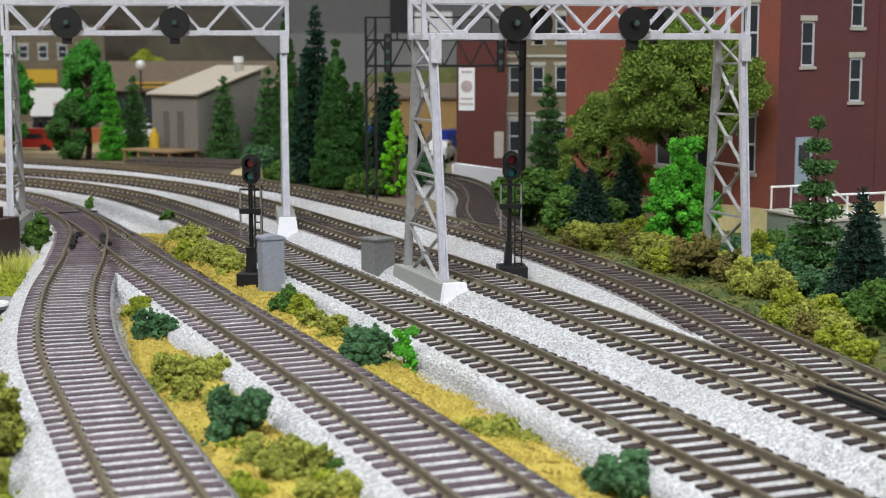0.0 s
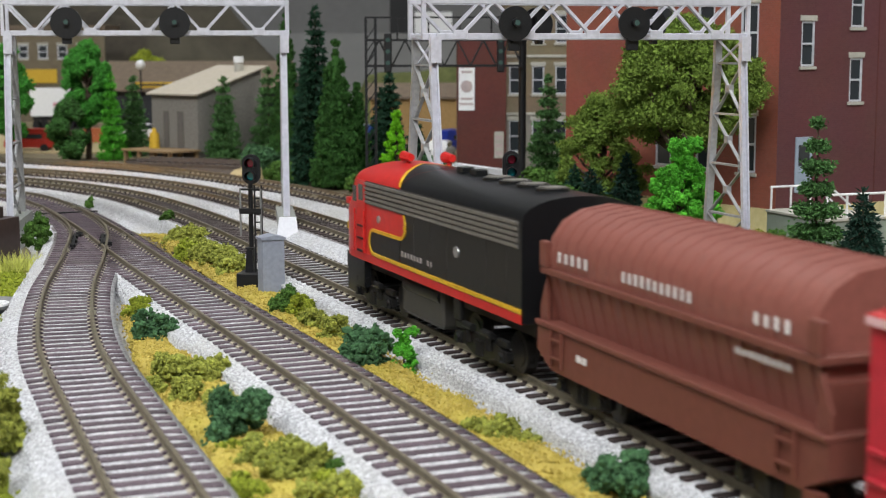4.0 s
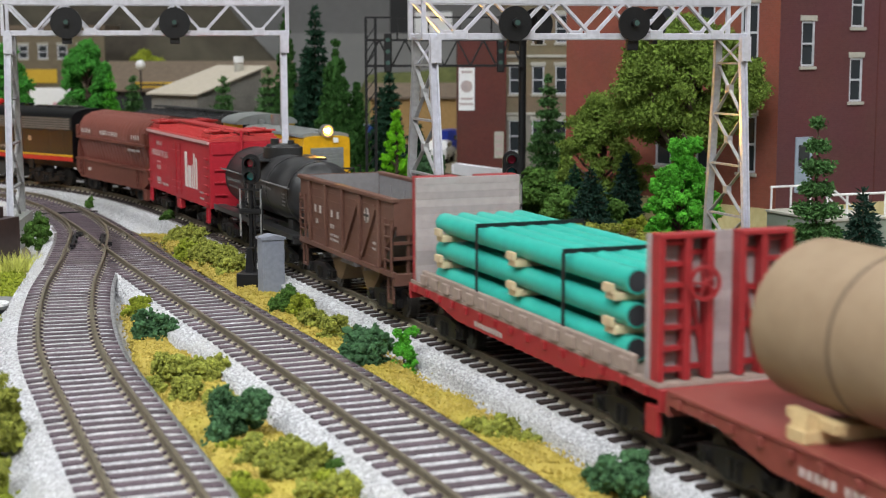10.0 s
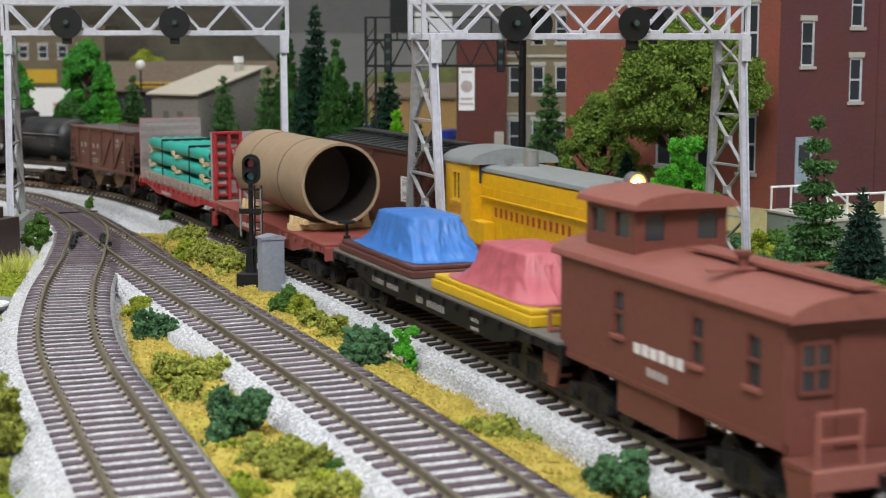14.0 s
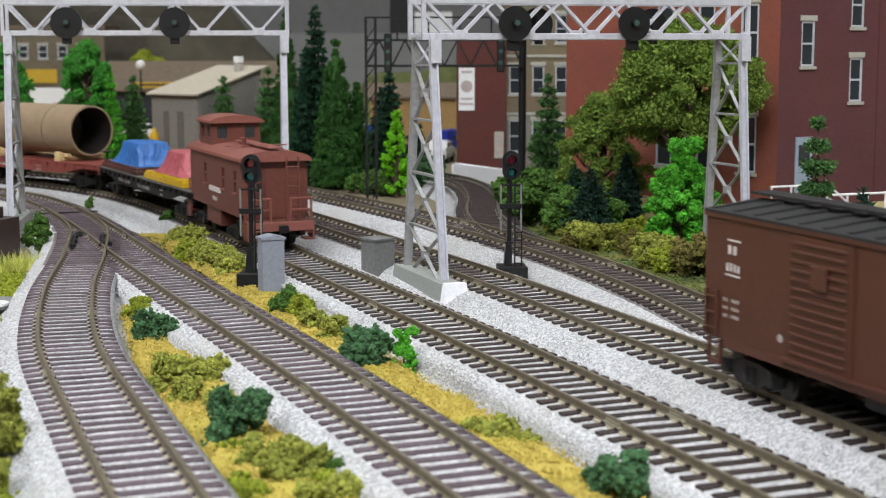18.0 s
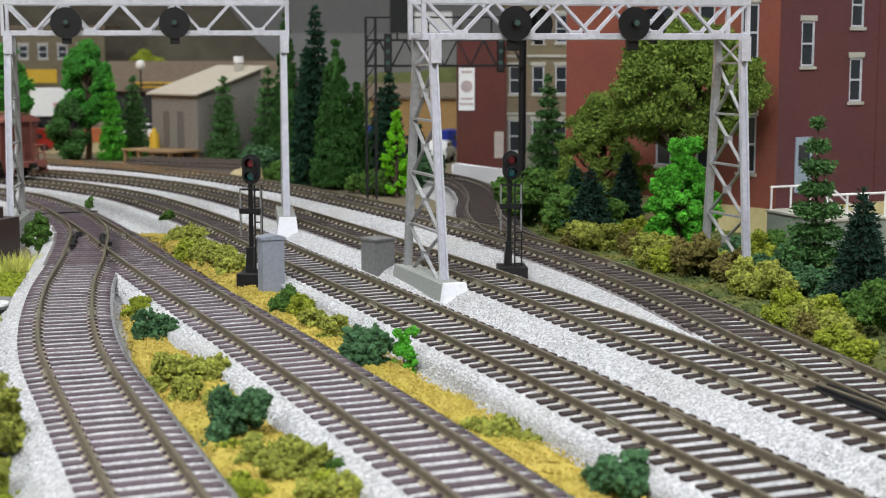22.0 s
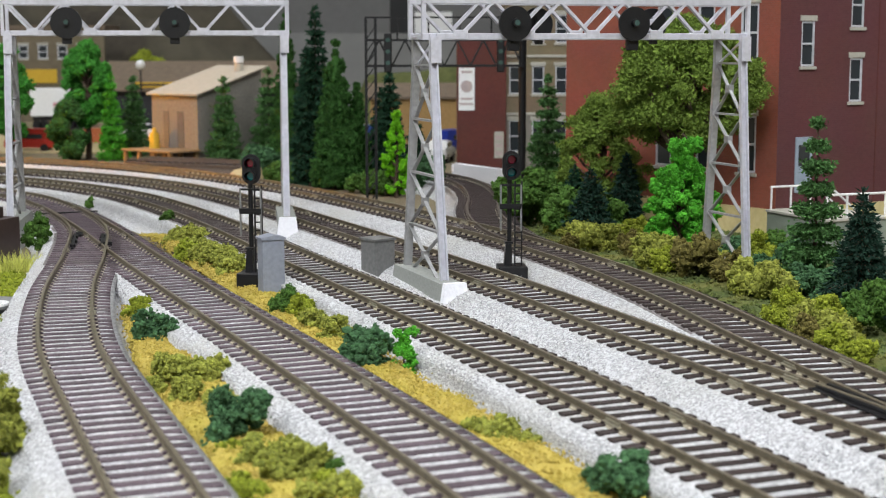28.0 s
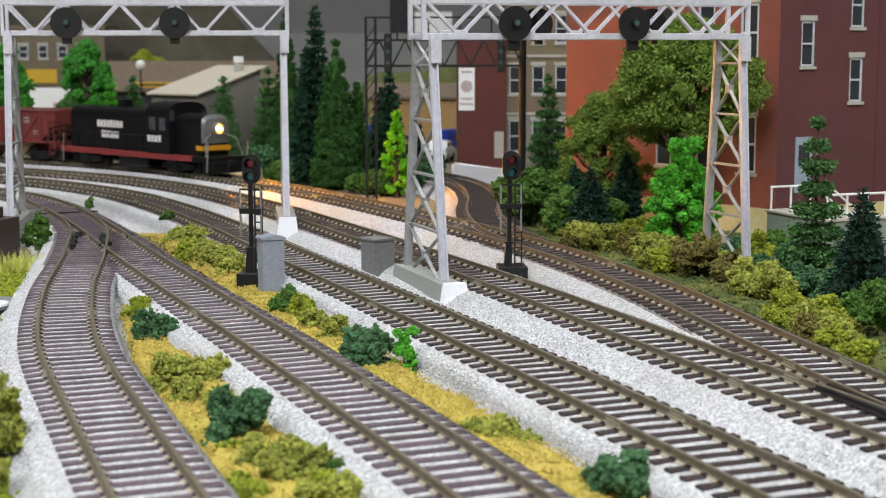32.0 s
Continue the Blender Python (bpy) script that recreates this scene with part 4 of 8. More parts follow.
# ---- buildings ----
def brick(name, c1, c2, mortar):
    m = bpy.data.materials.new(name)
    m.use_nodes = True
    nt = m.node_tree
    N, L = nt.nodes, nt.links
    b = N["Principled BSDF"]
    b.inputs["Roughness"].default_value = 0.8
    tc = N.new("ShaderNodeTexCoord")
    mp = N.new("ShaderNodeMapping")
    mp.inputs["Rotation"].default_value = (radians(90), 0, 0)
    br = N.new("ShaderNodeTexBrick")
    br.inputs["Scale"].default_value = 260
    br.inputs["Color1"].default_value, br.inputs["Color2"].default_value, br.inputs["Mortar"].default_value = rgb(c1), rgb(c2), rgb(mortar)
    br.inputs["Mortar Size"].default_value = 0.02
    L.new(tc.outputs["Object"], mp.inputs["Vector"])
    L.new(mp.outputs["Vector"], br.inputs["Vector"])
    no = N.new("ShaderNodeTexNoise")
    no.inputs["Scale"].default_value = 35
    L.new(tc.outputs["Object"], no.inputs["Vector"])
    mx = N.new("ShaderNodeMix")
    mx.data_type = "RGBA"
    mx.blend_type = "MULTIPLY"
    mx.inputs["Factor"].default_value = 0.35
    L.new(br.outputs["Color"], mx.inputs["A"])
    L.new(no.outputs["Color"], mx.inputs["B"])
    L.new(mx.outputs["Result"], b.inputs["Base Color"])
    bp = N.new("ShaderNodeBump")
    bp.inputs["Strength"].default_value, bp.inputs["Distance"].default_value = 0.3, 0.0003
    L.new(br.outputs["Fac"], bp.inputs["Height"])
    bp.invert = True
    L.new(bp.outputs["Normal"], b.inputs["Normal"])
    return m


M_REDBRICK_COOL_LIT = brick("red_brick", (0.125, 0.035, 0.038), (0.105, 0.029, 0.032), (0.12, 0.046, 0.048))
M_DKBRICK = brick("dark_red_brick", (0.125, 0.025, 0.017), (0.10, 0.02, 0.015), (0.105, 0.037, 0.028))
M_TANBRICK = brick("tan_brick", (0.225, 0.175, 0.105), (0.185, 0.147, 0.09), (0.21, 0.17, 0.112))
M_CREAM = mat("cream_stone", (0.58, 0.50, 0.26), (0.5, 0.42, 0.2), 0.8, scale=400, bump=0.2)
M_TRIM = mat("stone_trim", (0.42, 0.405, 0.355), (0.35, 0.335, 0.29), 0.8, scale=400, bump=0.2)
M_WFRAME = mat("window_white", (0.52, 0.54, 0.58), (0.46, 0.48, 0.52), 0.5, scale=400, bump=0.05)
M_PANE = glass("pane_dark", (0.03, 0.035, 0.04), 0.1)
M_WHITE = mat("white_paint", (0.78, 0.78, 0.78), (0.68, 0.68, 0.68), 0.5, scale=400, bump=0.05)


def window(parent, x, z, w, h, y=0.0, trim=M_TRIM, inset=1.2):
    """A sash window in a wall whose outer face is at local y and looks to -y."""
    wn = part("window", bx(x - w / 2 - 0.4, x + w / 2 + 0.4, y + inset - 0.3, y + inset, z - 0.3, z + h + 0.3), M_PANE, parent, "dark glazed sash window")
    fr = bmesh.new()
    t = max(0.8, w * 0.1)
    for a in ((x - w / 2, x - w / 2 + t, z, z + h), (x + w / 2 - t, x + w / 2, z, z + h), (x - w / 2, x + w / 2, z, z + t), (x - w / 2, x + w / 2, z + h - t, z + h), (x - w / 2, x + w / 2, z + h / 2 - t / 2, z + h / 2 + t / 2)):
        box(fr, a[0], a[1], y + inset - 1.0, y + inset - 0.35, a[2], a[3])
    part("frame", fr, M_WFRAME, wn, "white window frame")
    part("sill", bx(x - w / 2 - 1.2, x + w / 2 + 1.2, y - 1.0, y + 0.6, z - 1.8, z - 0.1, 0.15), trim, wn, "pale stone sill")
    part("lintel", bx(x - w / 2 - 1.2, x + w / 2 + 1.2, y - 0.5, y + 0.6, z + h + 0.1, z + h + 3.0, 0.15), trim, wn, "pale stone lintel")


def pierced_wall(name, parent, m, x0, x1, z0, z1, y0, y1, holes, label=""):
    """A wall slab between x0..x1 and z0..z1 with real rectangular openings."""
    xs = sorted({x0, x1, *(v for h in holes for v in (h[0] - h[2] / 2, h[0] + h[2] / 2))})
    zs = sorted({z0, z1, *(v for h in holes for v in (h[1], h[1] + h[3]))})
    bm = bmesh.new()
    for i in range(len(xs) - 1):
        for j in range(len(zs) - 1):
            cx, cz = (xs[i] + xs[i + 1]) / 2, (zs[j] + zs[j + 1]) / 2
            if any(abs(cx - h[0]) < h[2] / 2 and h[1] < cz < h[1] + h[3] for h in holes):
                continue
            box(bm, xs[i], xs[i + 1], y0, y1, zs[j], zs[j + 1])
    bmesh.ops.remove_doubles(bm, verts=bm.verts, dist=0.001)
    return part(name, bm, m, parent, label)


def facade(bld, m, w, z0, z1, holes, wall_t=3.0, name="wall"):
    """A wall frame of its own: returns a wall part facing local -y with windows in its openings."""
    wl = pierced_wall(name, bld, m, 0, w, z0, z1, 0, wall_t, holes)
    for h in holes:
        window(wl, *h)
    return wl


def turn(ob, x, y, rz):
    ob.matrix_basis = at(x, y, 0, rz)
    return ob


def brick_block():
    """The tall red brick building: two street faces that meet at a corner."""
    b = thing("brick_building", at(172, 775, 0), "tall red brick building with pale lintels and cream foundation", "building", "town buildings")
    # right face, going away to the right
    hr = [(20, 89.7, 9.5, 23), (20, 129, 9.5, 23), (56, 70.7, 9.5, 23), (56, 110, 9.5, 23), (92, 50, 9.5, 23), (92, 89.7, 9.5, 23), (128, 70.7, 9.5, 23)]
    # cool light on this face is painted into its mauve brick colour
    r = turn(facade(b, M_REDBRICK_COOL_LIT, 220, 16, 190, hr), 0, 0, 32)
    for z in (16,):
        f = part("foundation", bx(-0.6, 220, -0.8, 4, -1, 16), M_CREAM, b, "cream stone foundation")
        turn(f, 0, 0, 32)
    part("joint", bx(72.2, 72.9, -0.15, 0.2, 16, 190), M_DKBRICK, r)
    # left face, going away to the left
    # warm light on this face is painted in as a more orange brick
    l = pierced_wall("wall", b, M_ORANGE_AND_WARM_LIT, -160, 0, 16, 190, 0, 3, [(-20, 34, 12, 30), (-20, 92, 12, 30), (-50, 34, 12, 30), (-50, 92, 12, 30), (-80, 34, 12, 30), (-80, 92, 12, 30)])
    for x in (-20, -50, -80):
        for z in (34, 92):
            window(l, x, z, 12, 30)
    turn(l, 0, 0, -52)
    turn(part("foundation", bx(-160, 0.6, -0.8, 4, -1, 16), M_CREAM, b, "cream stone foundation"), 0, 0, -52)
    part("roof", prism(bmesh.new(), [(0, 3), (180, 116), (88, 250), (-98, 125)], 188, 189.5, "z"), M_BOXGREY2, b)
    dr = part("door", bx(13, 25, -0.6, 0.4, 24, 53, 0.2), M_DOOR, r, "pale blue-grey door")
    part("pane", bx(15, 23, -0.75, -0.6, 38, 49), M_PANE, dr)
    # landing, steps and white railing
    st = thing("entrance_stairs", at(171, 668, 0, 22), "grey-green landing with steps and white railing", "stairs")
    part("landing", bx(0, 34, 0, 46, 0, 22, 0.3), M_LANDING, st)
    part("deck", bx(-0.8, 34.8, -0.8, 46, 22.1, 23.4, 0.2), M_TRIM, st, "pale landing deck")
    for i in range(7):
        part("step", bx(35 + i * 3.4, 38.4 + i * 3.4, 4, 44, 0, 20 - i * 2.7), M_LANDING, st)
    for y in (1.0, 44.0):
        rl = bmesh.new()
        for x in (1, 12, 23, 33):
            rod(rl, (x, y, 23.4), (x, y, 34), 0.5, 6)
        rod(rl, (0.5, y, 34), (33, y, 34), 0.55, 6)
        rod(rl, (33, y, 34), (60, y, 13), 0.55, 6)
        rod(rl, (33, y, 28), (60, y, 7), 0.45, 6)
        rod(rl, (59, y, 2), (59, y, 13.5), 0.5, 6)
        part("railing", rl, M_WHITE, st, "white tube railing")


# far building's brick, and the corner building's left face with warm light painted in
M_ORANGE_AND_WARM_LIT = brick("orange_brick", (0.28, 0.07, 0.042), (0.235, 0.06, 0.036), (0.24, 0.09, 0.065))
M_DOOR = mat("door_blue_grey", (0.30, 0.36, 0.44), (0.24, 0.29, 0.36), 0.5, scale=400, bump=0.05)
M_LANDING = mat("landing_grey", (0.23, 0.26, 0.22), (0.18, 0.2, 0.17), 0.8, scale=300, bump=0.15)
brick_block()


def far_brick():
    b = thing("brick_building", at(104, 1170, 0), "orange-red brick building behind the oak tree", "building", "town buildings")
    holes = [(20 + 34 * i, z, 13, 32) for i in range(5) for z in (60, 112)]
    facade(b, M_ORANGE_AND_WARM_LIT, 190, 0, 190, holes)
    part("side_wall", bx(0, 3, 3.1, 100, 0, 190), M_ORANGE_AND_WARM_LIT, b)
    part("roof", bx(-1, 191, -1, 100, 190.1, 193), M_BOXGREY2, b)


far_brick()


def tan_block():
    b = thing("brick_building", at(47, 1150, 0), "tan brick office building with three rows of windows", "building", "town buildings")
    holes = [(8 + 17.5 * i, z, 9, 21) for i in range(4) for z in (64, 102.5)] + [(8 + 17.5 * i, 20, 9, 24) for i in range(4)]
    up = facade(b, M_TANBRICK, 76, 49, 150, [h for h in holes if h[1] > 50])
    lo = facade(b, M_TANDARK, 76, 0, 48.9, [h for h in holes if h[1] < 50], name="ground_floor")
    for z in (48, 91.5):
        part("cornice", bx(-0.5, 76, -1.2, 0, z, z + 2.0, 0.2), M_TRIM, up)
    part("side_wall", bx(0, 3, 3.1, 60, 0, 150), M_TANBRICK, b)
    part("roof", bx(-1, 77, -1, 60, 150.1, 153), M_BOXGREY2, b)


M_TANDARK = mat("grey_stone", (0.24, 0.22, 0.19), (0.18, 0.165, 0.145), 0.85, scale=300, bump=0.3)
tan_block()


def brick_shed():
    b = thing("brick_tower", at(11, 1140, 0), "dark red brick warehouse with a faded wall sign", "building", "town buildings")
    part("wall", bx(0, 37, 0, 70, 6, 106, 0.4), M_DKBRICK, b)
    part("foundation", bx(-4, 38, -3, 70, -1, 6, 0.4), M_CONCRETE, b, "white concrete foundation")
    part("roof", bx(-1, 38, -1, 71, 106.1, 109, 0.3), M_BOXGREY2, b)
    sg = part("wall_sign", bx(1, 13, -0.4, -0.02, 52, 84), M_WHITE, b, "faded white poster")
    for i, (z, w) in enumerate(((80, 8), (56, 10), (60, 9))):
        part("bar", bx(7 - w / 2, 7 + w / 2, -0.55, -0.42, z, z + 1.6), M_SIGNINK, sg)
    part("disc", rod(bmesh.new(), (7, -0.42, 70), (7, -0.58, 70), 4.5, 18), M_SIGNINK, sg)
    sg = part("notice", bx(28, 35, -0.4, -0.02, 16, 36), M_TRIM, b, "pale notice board")
    for i in range(3):
        part("bar", bx(29, 34, -0.55, -0.42, 18 + i * 6, 21 + i * 6), M_SIGNINK, sg)


M_SIGNINK = mat("faded_ink", (0.45, 0.36, 0.34), (0.36, 0.3, 0.3), 0.8)
brick_shed()


def retaining_wall():
    bm = bmesh.new()
    prism(bm, [(8, 1100), (48, 1030), (52, 1034), (12, 1106)], 0, 15, "z")
    tagged(part("retaining_wall", bm, M_CONCRETE, None), "white concrete retaining wall along the siding", "wall", kind="structure")


retaining_wall()


def grey_shed():
    b = thing("wooden_shed", at(-206, 1268, 11.5, 50), "weathered grey board shed with a pale sloping roof", "shed")
    W, D = 74, 58
    wall = mat("grey_boards", (0.225, 0.212, 0.187), (0.16, 0.15, 0.133), 0.85, scale=500, bump=0.3)
    roofm = mat("tar_paper", (0.46, 0.41, 0.33), (0.39, 0.345, 0.28), 0.85, scale=300, bump=0.15)
    dk = mat("shed_door", (0.13, 0.12, 0.11), (0.1, 0.09, 0.08), 0.8)
    # walls: planks along the gable side and along the front
    for i in range(24):
        x = i * W / 24
        z = 48.5 + 21 * (x / W)
        part("board", bx(x, x + W / 24 - 0.25, 0, 1.6, 0, z), wall, b)
    for i in range(18):
        y = i * D / 18 + 1.7
        part("board", bx(0, 1.6, y, y + D / 18 - 0.25, 0, 48.5), wall, b)
    part("back_wall", bx(1.7, W, D - 1, D + 0.6, 0, 48), wall, b)
    part("end_wall", bx(W - 1.6, W, 1.7, D - 1.1, 0, 68), wall, b)
    for y, w, h in ((18, 8, 34), (37, 7, 34)):
        part("door", bx(-0.5, -0.02, y, y + w, 2, h), dk, b, "dark door")
    rf = bmesh.new()
    prism(rf, [(-4, 47.6), (W + 4, 70.6), (W + 4, 72.0), (-4, 49.0)], -4, D + 4, "y")
    part("roof", rf, roofm, b, "pale tar-paper roof")
    ch = part("chimney", rod(bmesh.new(), (62, 16, 62), (62, 16, 74), 4.0, 12), M_TRIM, b)
    part("cap", rod(bmesh.new(), (62, 16, 74.5), (62, 16, 80), 4.4, 12), M_WHITE, ch)
    pl = thing("loading_platform", at(-206, 1268, 0, 50), "brown plank loading platform on posts", "platform")
    wood = mat("platform_wood", (0.30, 0.2, 0.10), (0.2, 0.13, 0.07), 0.85, scale=400, bump=0.3, vary=0.2)
    for i in range(14):
        part("plank", bx(-34 + i * 2.4, -31.8 + i * 2.4, -4, 60, 12.6, 14.2), wood, pl)
    for x in (-32, -4):
        for y in (0, 20, 40, 58):
            part("post", bx(x, x + 3, y - 1.5, y + 1.5, -0.5, 12.5), wood, pl)
    part("sill", bx(1, 73, 1, 57, -0.2, 11.4), dk, pl)


grey_shed()


def plain_block(name, label, cat, x, y, w, d, h, m, roof=None, rz=0, z=0, rise=0, over=4):
    b = thing(name, at(x, y, z, rz), label, cat, "town buildings" if cat == "building" else "")
    part("wall", bx(0, w, 0, d, 0, h, 0.3), m, b)
    if roof:
        bm = bmesh.new()
        prism(bm, [(-over, h), (d + over, h), (d + over, h + 2), (d * 0.5, h + 2 + rise), (-over, h + 2)], -over, w + over, "x")
        part("roof", bm, roof, b)
    return b


M_BROWNROOF = mat("brown_roof", (0.16, 0.12, 0.085), (0.12, 0.09, 0.065), 0.9, scale=200, bump=0.2)
M_DARKWALL_SHADE = mat("dark_wall", (0.025, 0.026, 0.03), (0.02, 0.02, 0.024), 0.8)
M_BEIGE = mat("beige_wall", (0.165, 0.135, 0.09), (0.125, 0.10, 0.066), 0.85, scale=100, bump=0.15)
M_SAND = mat("sand", (0.5, 0.4, 0.22), (0.42, 0.34, 0.19), 0.95, scale=400, bump=0.3)
M_YSIGN = mat("yellow_sign", (0.55, 0.36, 0.03), (0.5, 0.3, 0.02), 0.6)
M_HILL = mat("hill", (0.06, 0.05, 0.037), (0.035, 0.03, 0.022), 0.95, scale=60, bump=0.8, big=8, c3=(0.11, 0.10, 0.07))
M_HEDGE = mat("hedge_hill", (0.10, 0.11, 0.035), (0.06, 0.07, 0.02), 0.95, scale=90, bump=0.8, big=12)

st = plain_block("station_building", "long dark station building with a low brown roof", "building", -365, 1640, 190, 110, 52, M_DARKWALL_SHADE, M_BROWNROOF, rise=30, over=8)
sg = part("sign_board", bx(34, 82, -9.4, -8.6, 56, 62), M_YSIGN, st, "yellow sign board")
part("bar", bx(38, 78, -9.7, -9.45, 58, 60.2), M_DARKWALL_SHADE, sg)
lamp = thing("globe_lamp", at(-321, 1610, 0), "white globe street lamp on a post", "lamp")
part("post", rod(bmesh.new(), (0, 0, 0), (0, 0, 76), 1.0, 8), M_BLACK, lamp)
bm = bmesh.new()
bmesh.ops.create_icosphere(bm, subdivisions=3, radius=5, matrix=Matrix.Translation((0, 0, 81)))
part("globe", bm, M_WHITE, lamp, smooth=60)


def beige_block():
    b = thing("beige_building", at(-640, 2020, 0), "beige building with a row of small dark windows", "building", "town buildings")
    holes = [(30 + 26 * i, 84, 13, 18) for i in range(6)]
    facade(b, M_BEIGE, 190, 0, 122, holes, 4)
    part("roof", bx(-2, 192, -2, 90, 122.1, 128), M_BROWNROOF, b)
    part("fascia", bx(66, 126, -2.4, -0.3, 52, 70), M_YSIGN, b, "yellow-orange fascia")


beige_block()


def trailer():
    t = thing("semi_trailer", at(-500, 1830, 0), "white box trailer with faded pink lettering", "trailer")
    part("body", bx(0, 66, 0, 24, 16, 50, 0.8), M_WHITE, t)
    part("bar", bx(28, 58, -0.3, -0.02, 28, 33), mat("faded_pink", (0.6, 0.3, 0.35), (0.5, 0.25, 0.3)), t)
    for x in (8, 16, 50, 58):
        part("wheel", rod(bmesh.new(), (x, -0.5, 5.8), (x, 5, 5.8), 5.8, 16), M_BLACK, t)
    part("chassis", bx(2, 64, 4, 20, 11, 16), M_BLACK, t)


trailer()


def small_car(x, y, rz, c, name, label, van=False):
    m = mat("car_paint", c, tuple(v * 0.85 for v in c), 0.3, scale=200, bump=0, spec=0.5)
    t = thing(name, at(x, y, 0, rz), label, "car", "parked vehicles")
    bm = bmesh.new()
    prism(bm, [(0, 4), (48, 4), (48, 11), (44, 12.5), (0, 12)], 0, 20, "y")
    bmesh.ops.bevel(bm, geom=bm.edges[:], offset=1.2, segments=2, affect="EDGES")
    part("body", bm, m, t, smooth=40)
    bm = bmesh.new()
    prism(bm, [(8, 12), (40, 12), (33, 18.5), (13, 18.5)] if not van else [(2, 12), (44, 12), (38, 22), (2, 22)], 1.5, 18.5, "y")
    bmesh.ops.bevel(bm, geom=bm.edges[:], offset=1.0, segments=2, affect="EDGES")
    cb = part("cabin", bm, m, t, smooth=40)
    part("side_window", bx(13, 36, 1.2, 1.46, 13, 17.2), M_PANE, cb)
    for x in (9, 38):
        for y in (-0.3, 17.3):
            part("wheel", rod(bmesh.new(), (x, y, 3.9), (x, y + 3, 3.9), 3.9, 14), M_BLACK, t)


small_car(-420, 1440, 4, (0.45, 0.03, 0.02), "red_car", "red parked estate car beside the road", True)
small_car(-345, 1600, 10, (0.7, 0.7, 0.7), "white_car", "white parked car behind the pines")
small_car(-330, 1540, 190, (0.4, 0.12, 0.05), "orange_car", "orange-red parked car behind the pines")
small_car(3, 1290, 80, (0.75, 0.75, 0.75), "white_car", "white parked car beside the brick warehouse")
small_car(5, 1400, 60, (0.02, 0.04, 0.30), "blue_van", "dark blue parked van beside the warehouse", True)
small_car(-85, 1500, 20, (0.03, 0.07, 0.25), "blue_truck", "blue parked truck behind the fir trees", True)

fg = thing("figurine", at(-246, 1285, 14.2), "small yellow and dark blue painted figurine on the platform", "figurine")
part("figure", rod(rod(bmesh.new(), (0, 0, 0), (0, 0, 13), 4.4, 12, 4.0), (0, 0, 13), (0, 0, 17), 2.4, 10, 1.6), M_YSIGN, fg)

part_sand = part("sand_lot", prism(bmesh.new(), [(-760, 1430), (-300, 1420), (-240, 1620), (-760, 1900)], 0.0, 1.2, "z"), M_SAND, None)
tagged(part_sand, "pale sandy lot behind the curve", "ground", kind="structure")


def hill(name, label, x0, x1, y, h, m, seed):
    n = 90
    V, F = [], []
    rows = 10
    for j in range(rows):
        k = j / (rows - 1)
        for i in range(n):
            x = x0 + (x1 - x0) * i / (n - 1)
            env = min(1, 6 * i / n, 6 * (n - 1 - i) / n)
            z = h * env * math.sin(k * 1.57) * (0.8 + 0.35 * noise.noise(Vector((x * 0.008, k * 2, seed)))) + 4 * noise.noise(Vector((x * 0.05, k * 9, seed))) * k
            V.append((x, y + 120 * k + 10 * noise.noise(Vector((x * 0.02, k, seed + 3))), max(z, 0) - 0.5))
    F = [(j * n + i, j * n + i + 1, (j + 1) * n + i + 1, (j + 1) * n + i) for j in range(rows - 1) for i in range(n - 1)]
    tagged(mesh_np(name, V, F, m, smooth=True), label, "hill", kind="structure")


hill("rocky_hill", "dark brown rocky hillside behind the town", -1500, -170, 2150, 260, M_HILL, 5)
hill("grassy_hill", "olive green low hill behind the fir trees", -120, 60, 1700, 92, M_HEDGE, 6)
yb = thing("shrub", at(-378, 1950, 0), "yellow foam shrub on the hillside", "shrub", "trackside shrubs")
rng = np.random.default_rng(5)
V, F = granules(rng, lump_points(rng, [(rng.normal(0, 8), rng.normal(0, 6), 72 + rng.uniform(0, 18), 8) for _ in range(10)], 3), 2.5)
mesh_np("crumb_foliage", V, F, M_BUSH["lime"], yb)
part("stem", rod(bmesh.new(), (0, 0, 0), (0, 0, 76), 2, 8), M_BARK, yb)
plain_block("storage_shed", "low brown shed with a yellow-brown wall behind the fir trees", "building", -75, 1560, 130, 60, 46, mat("tan_wall", (0.32, 0.2, 0.08), (0.26, 0.16, 0.06), 0.85), M_BROWNROOF, rise=14)
# grey panels of the room beyond
plain_block("cabinet", "light grey storage cabinet at the room wall", "cabinet", -330, 2440, 900, 60, 120, mat("cabinet_grey", (0.20, 0.20, 0.195), (0.18, 0.18, 0.177), 0.7, scale=50, bump=0.05))
sp = plain_block("loudspeaker", "black box standing on the grey cabinet", "box", -85, 2450, 34, 30, 80, M_BLACK, z=120.2)
plain_block("paper_box", "white cardboard box on the grey cabinet", "box", -45, 2450, 60, 30, 34, M_WHITE, z=120.2)


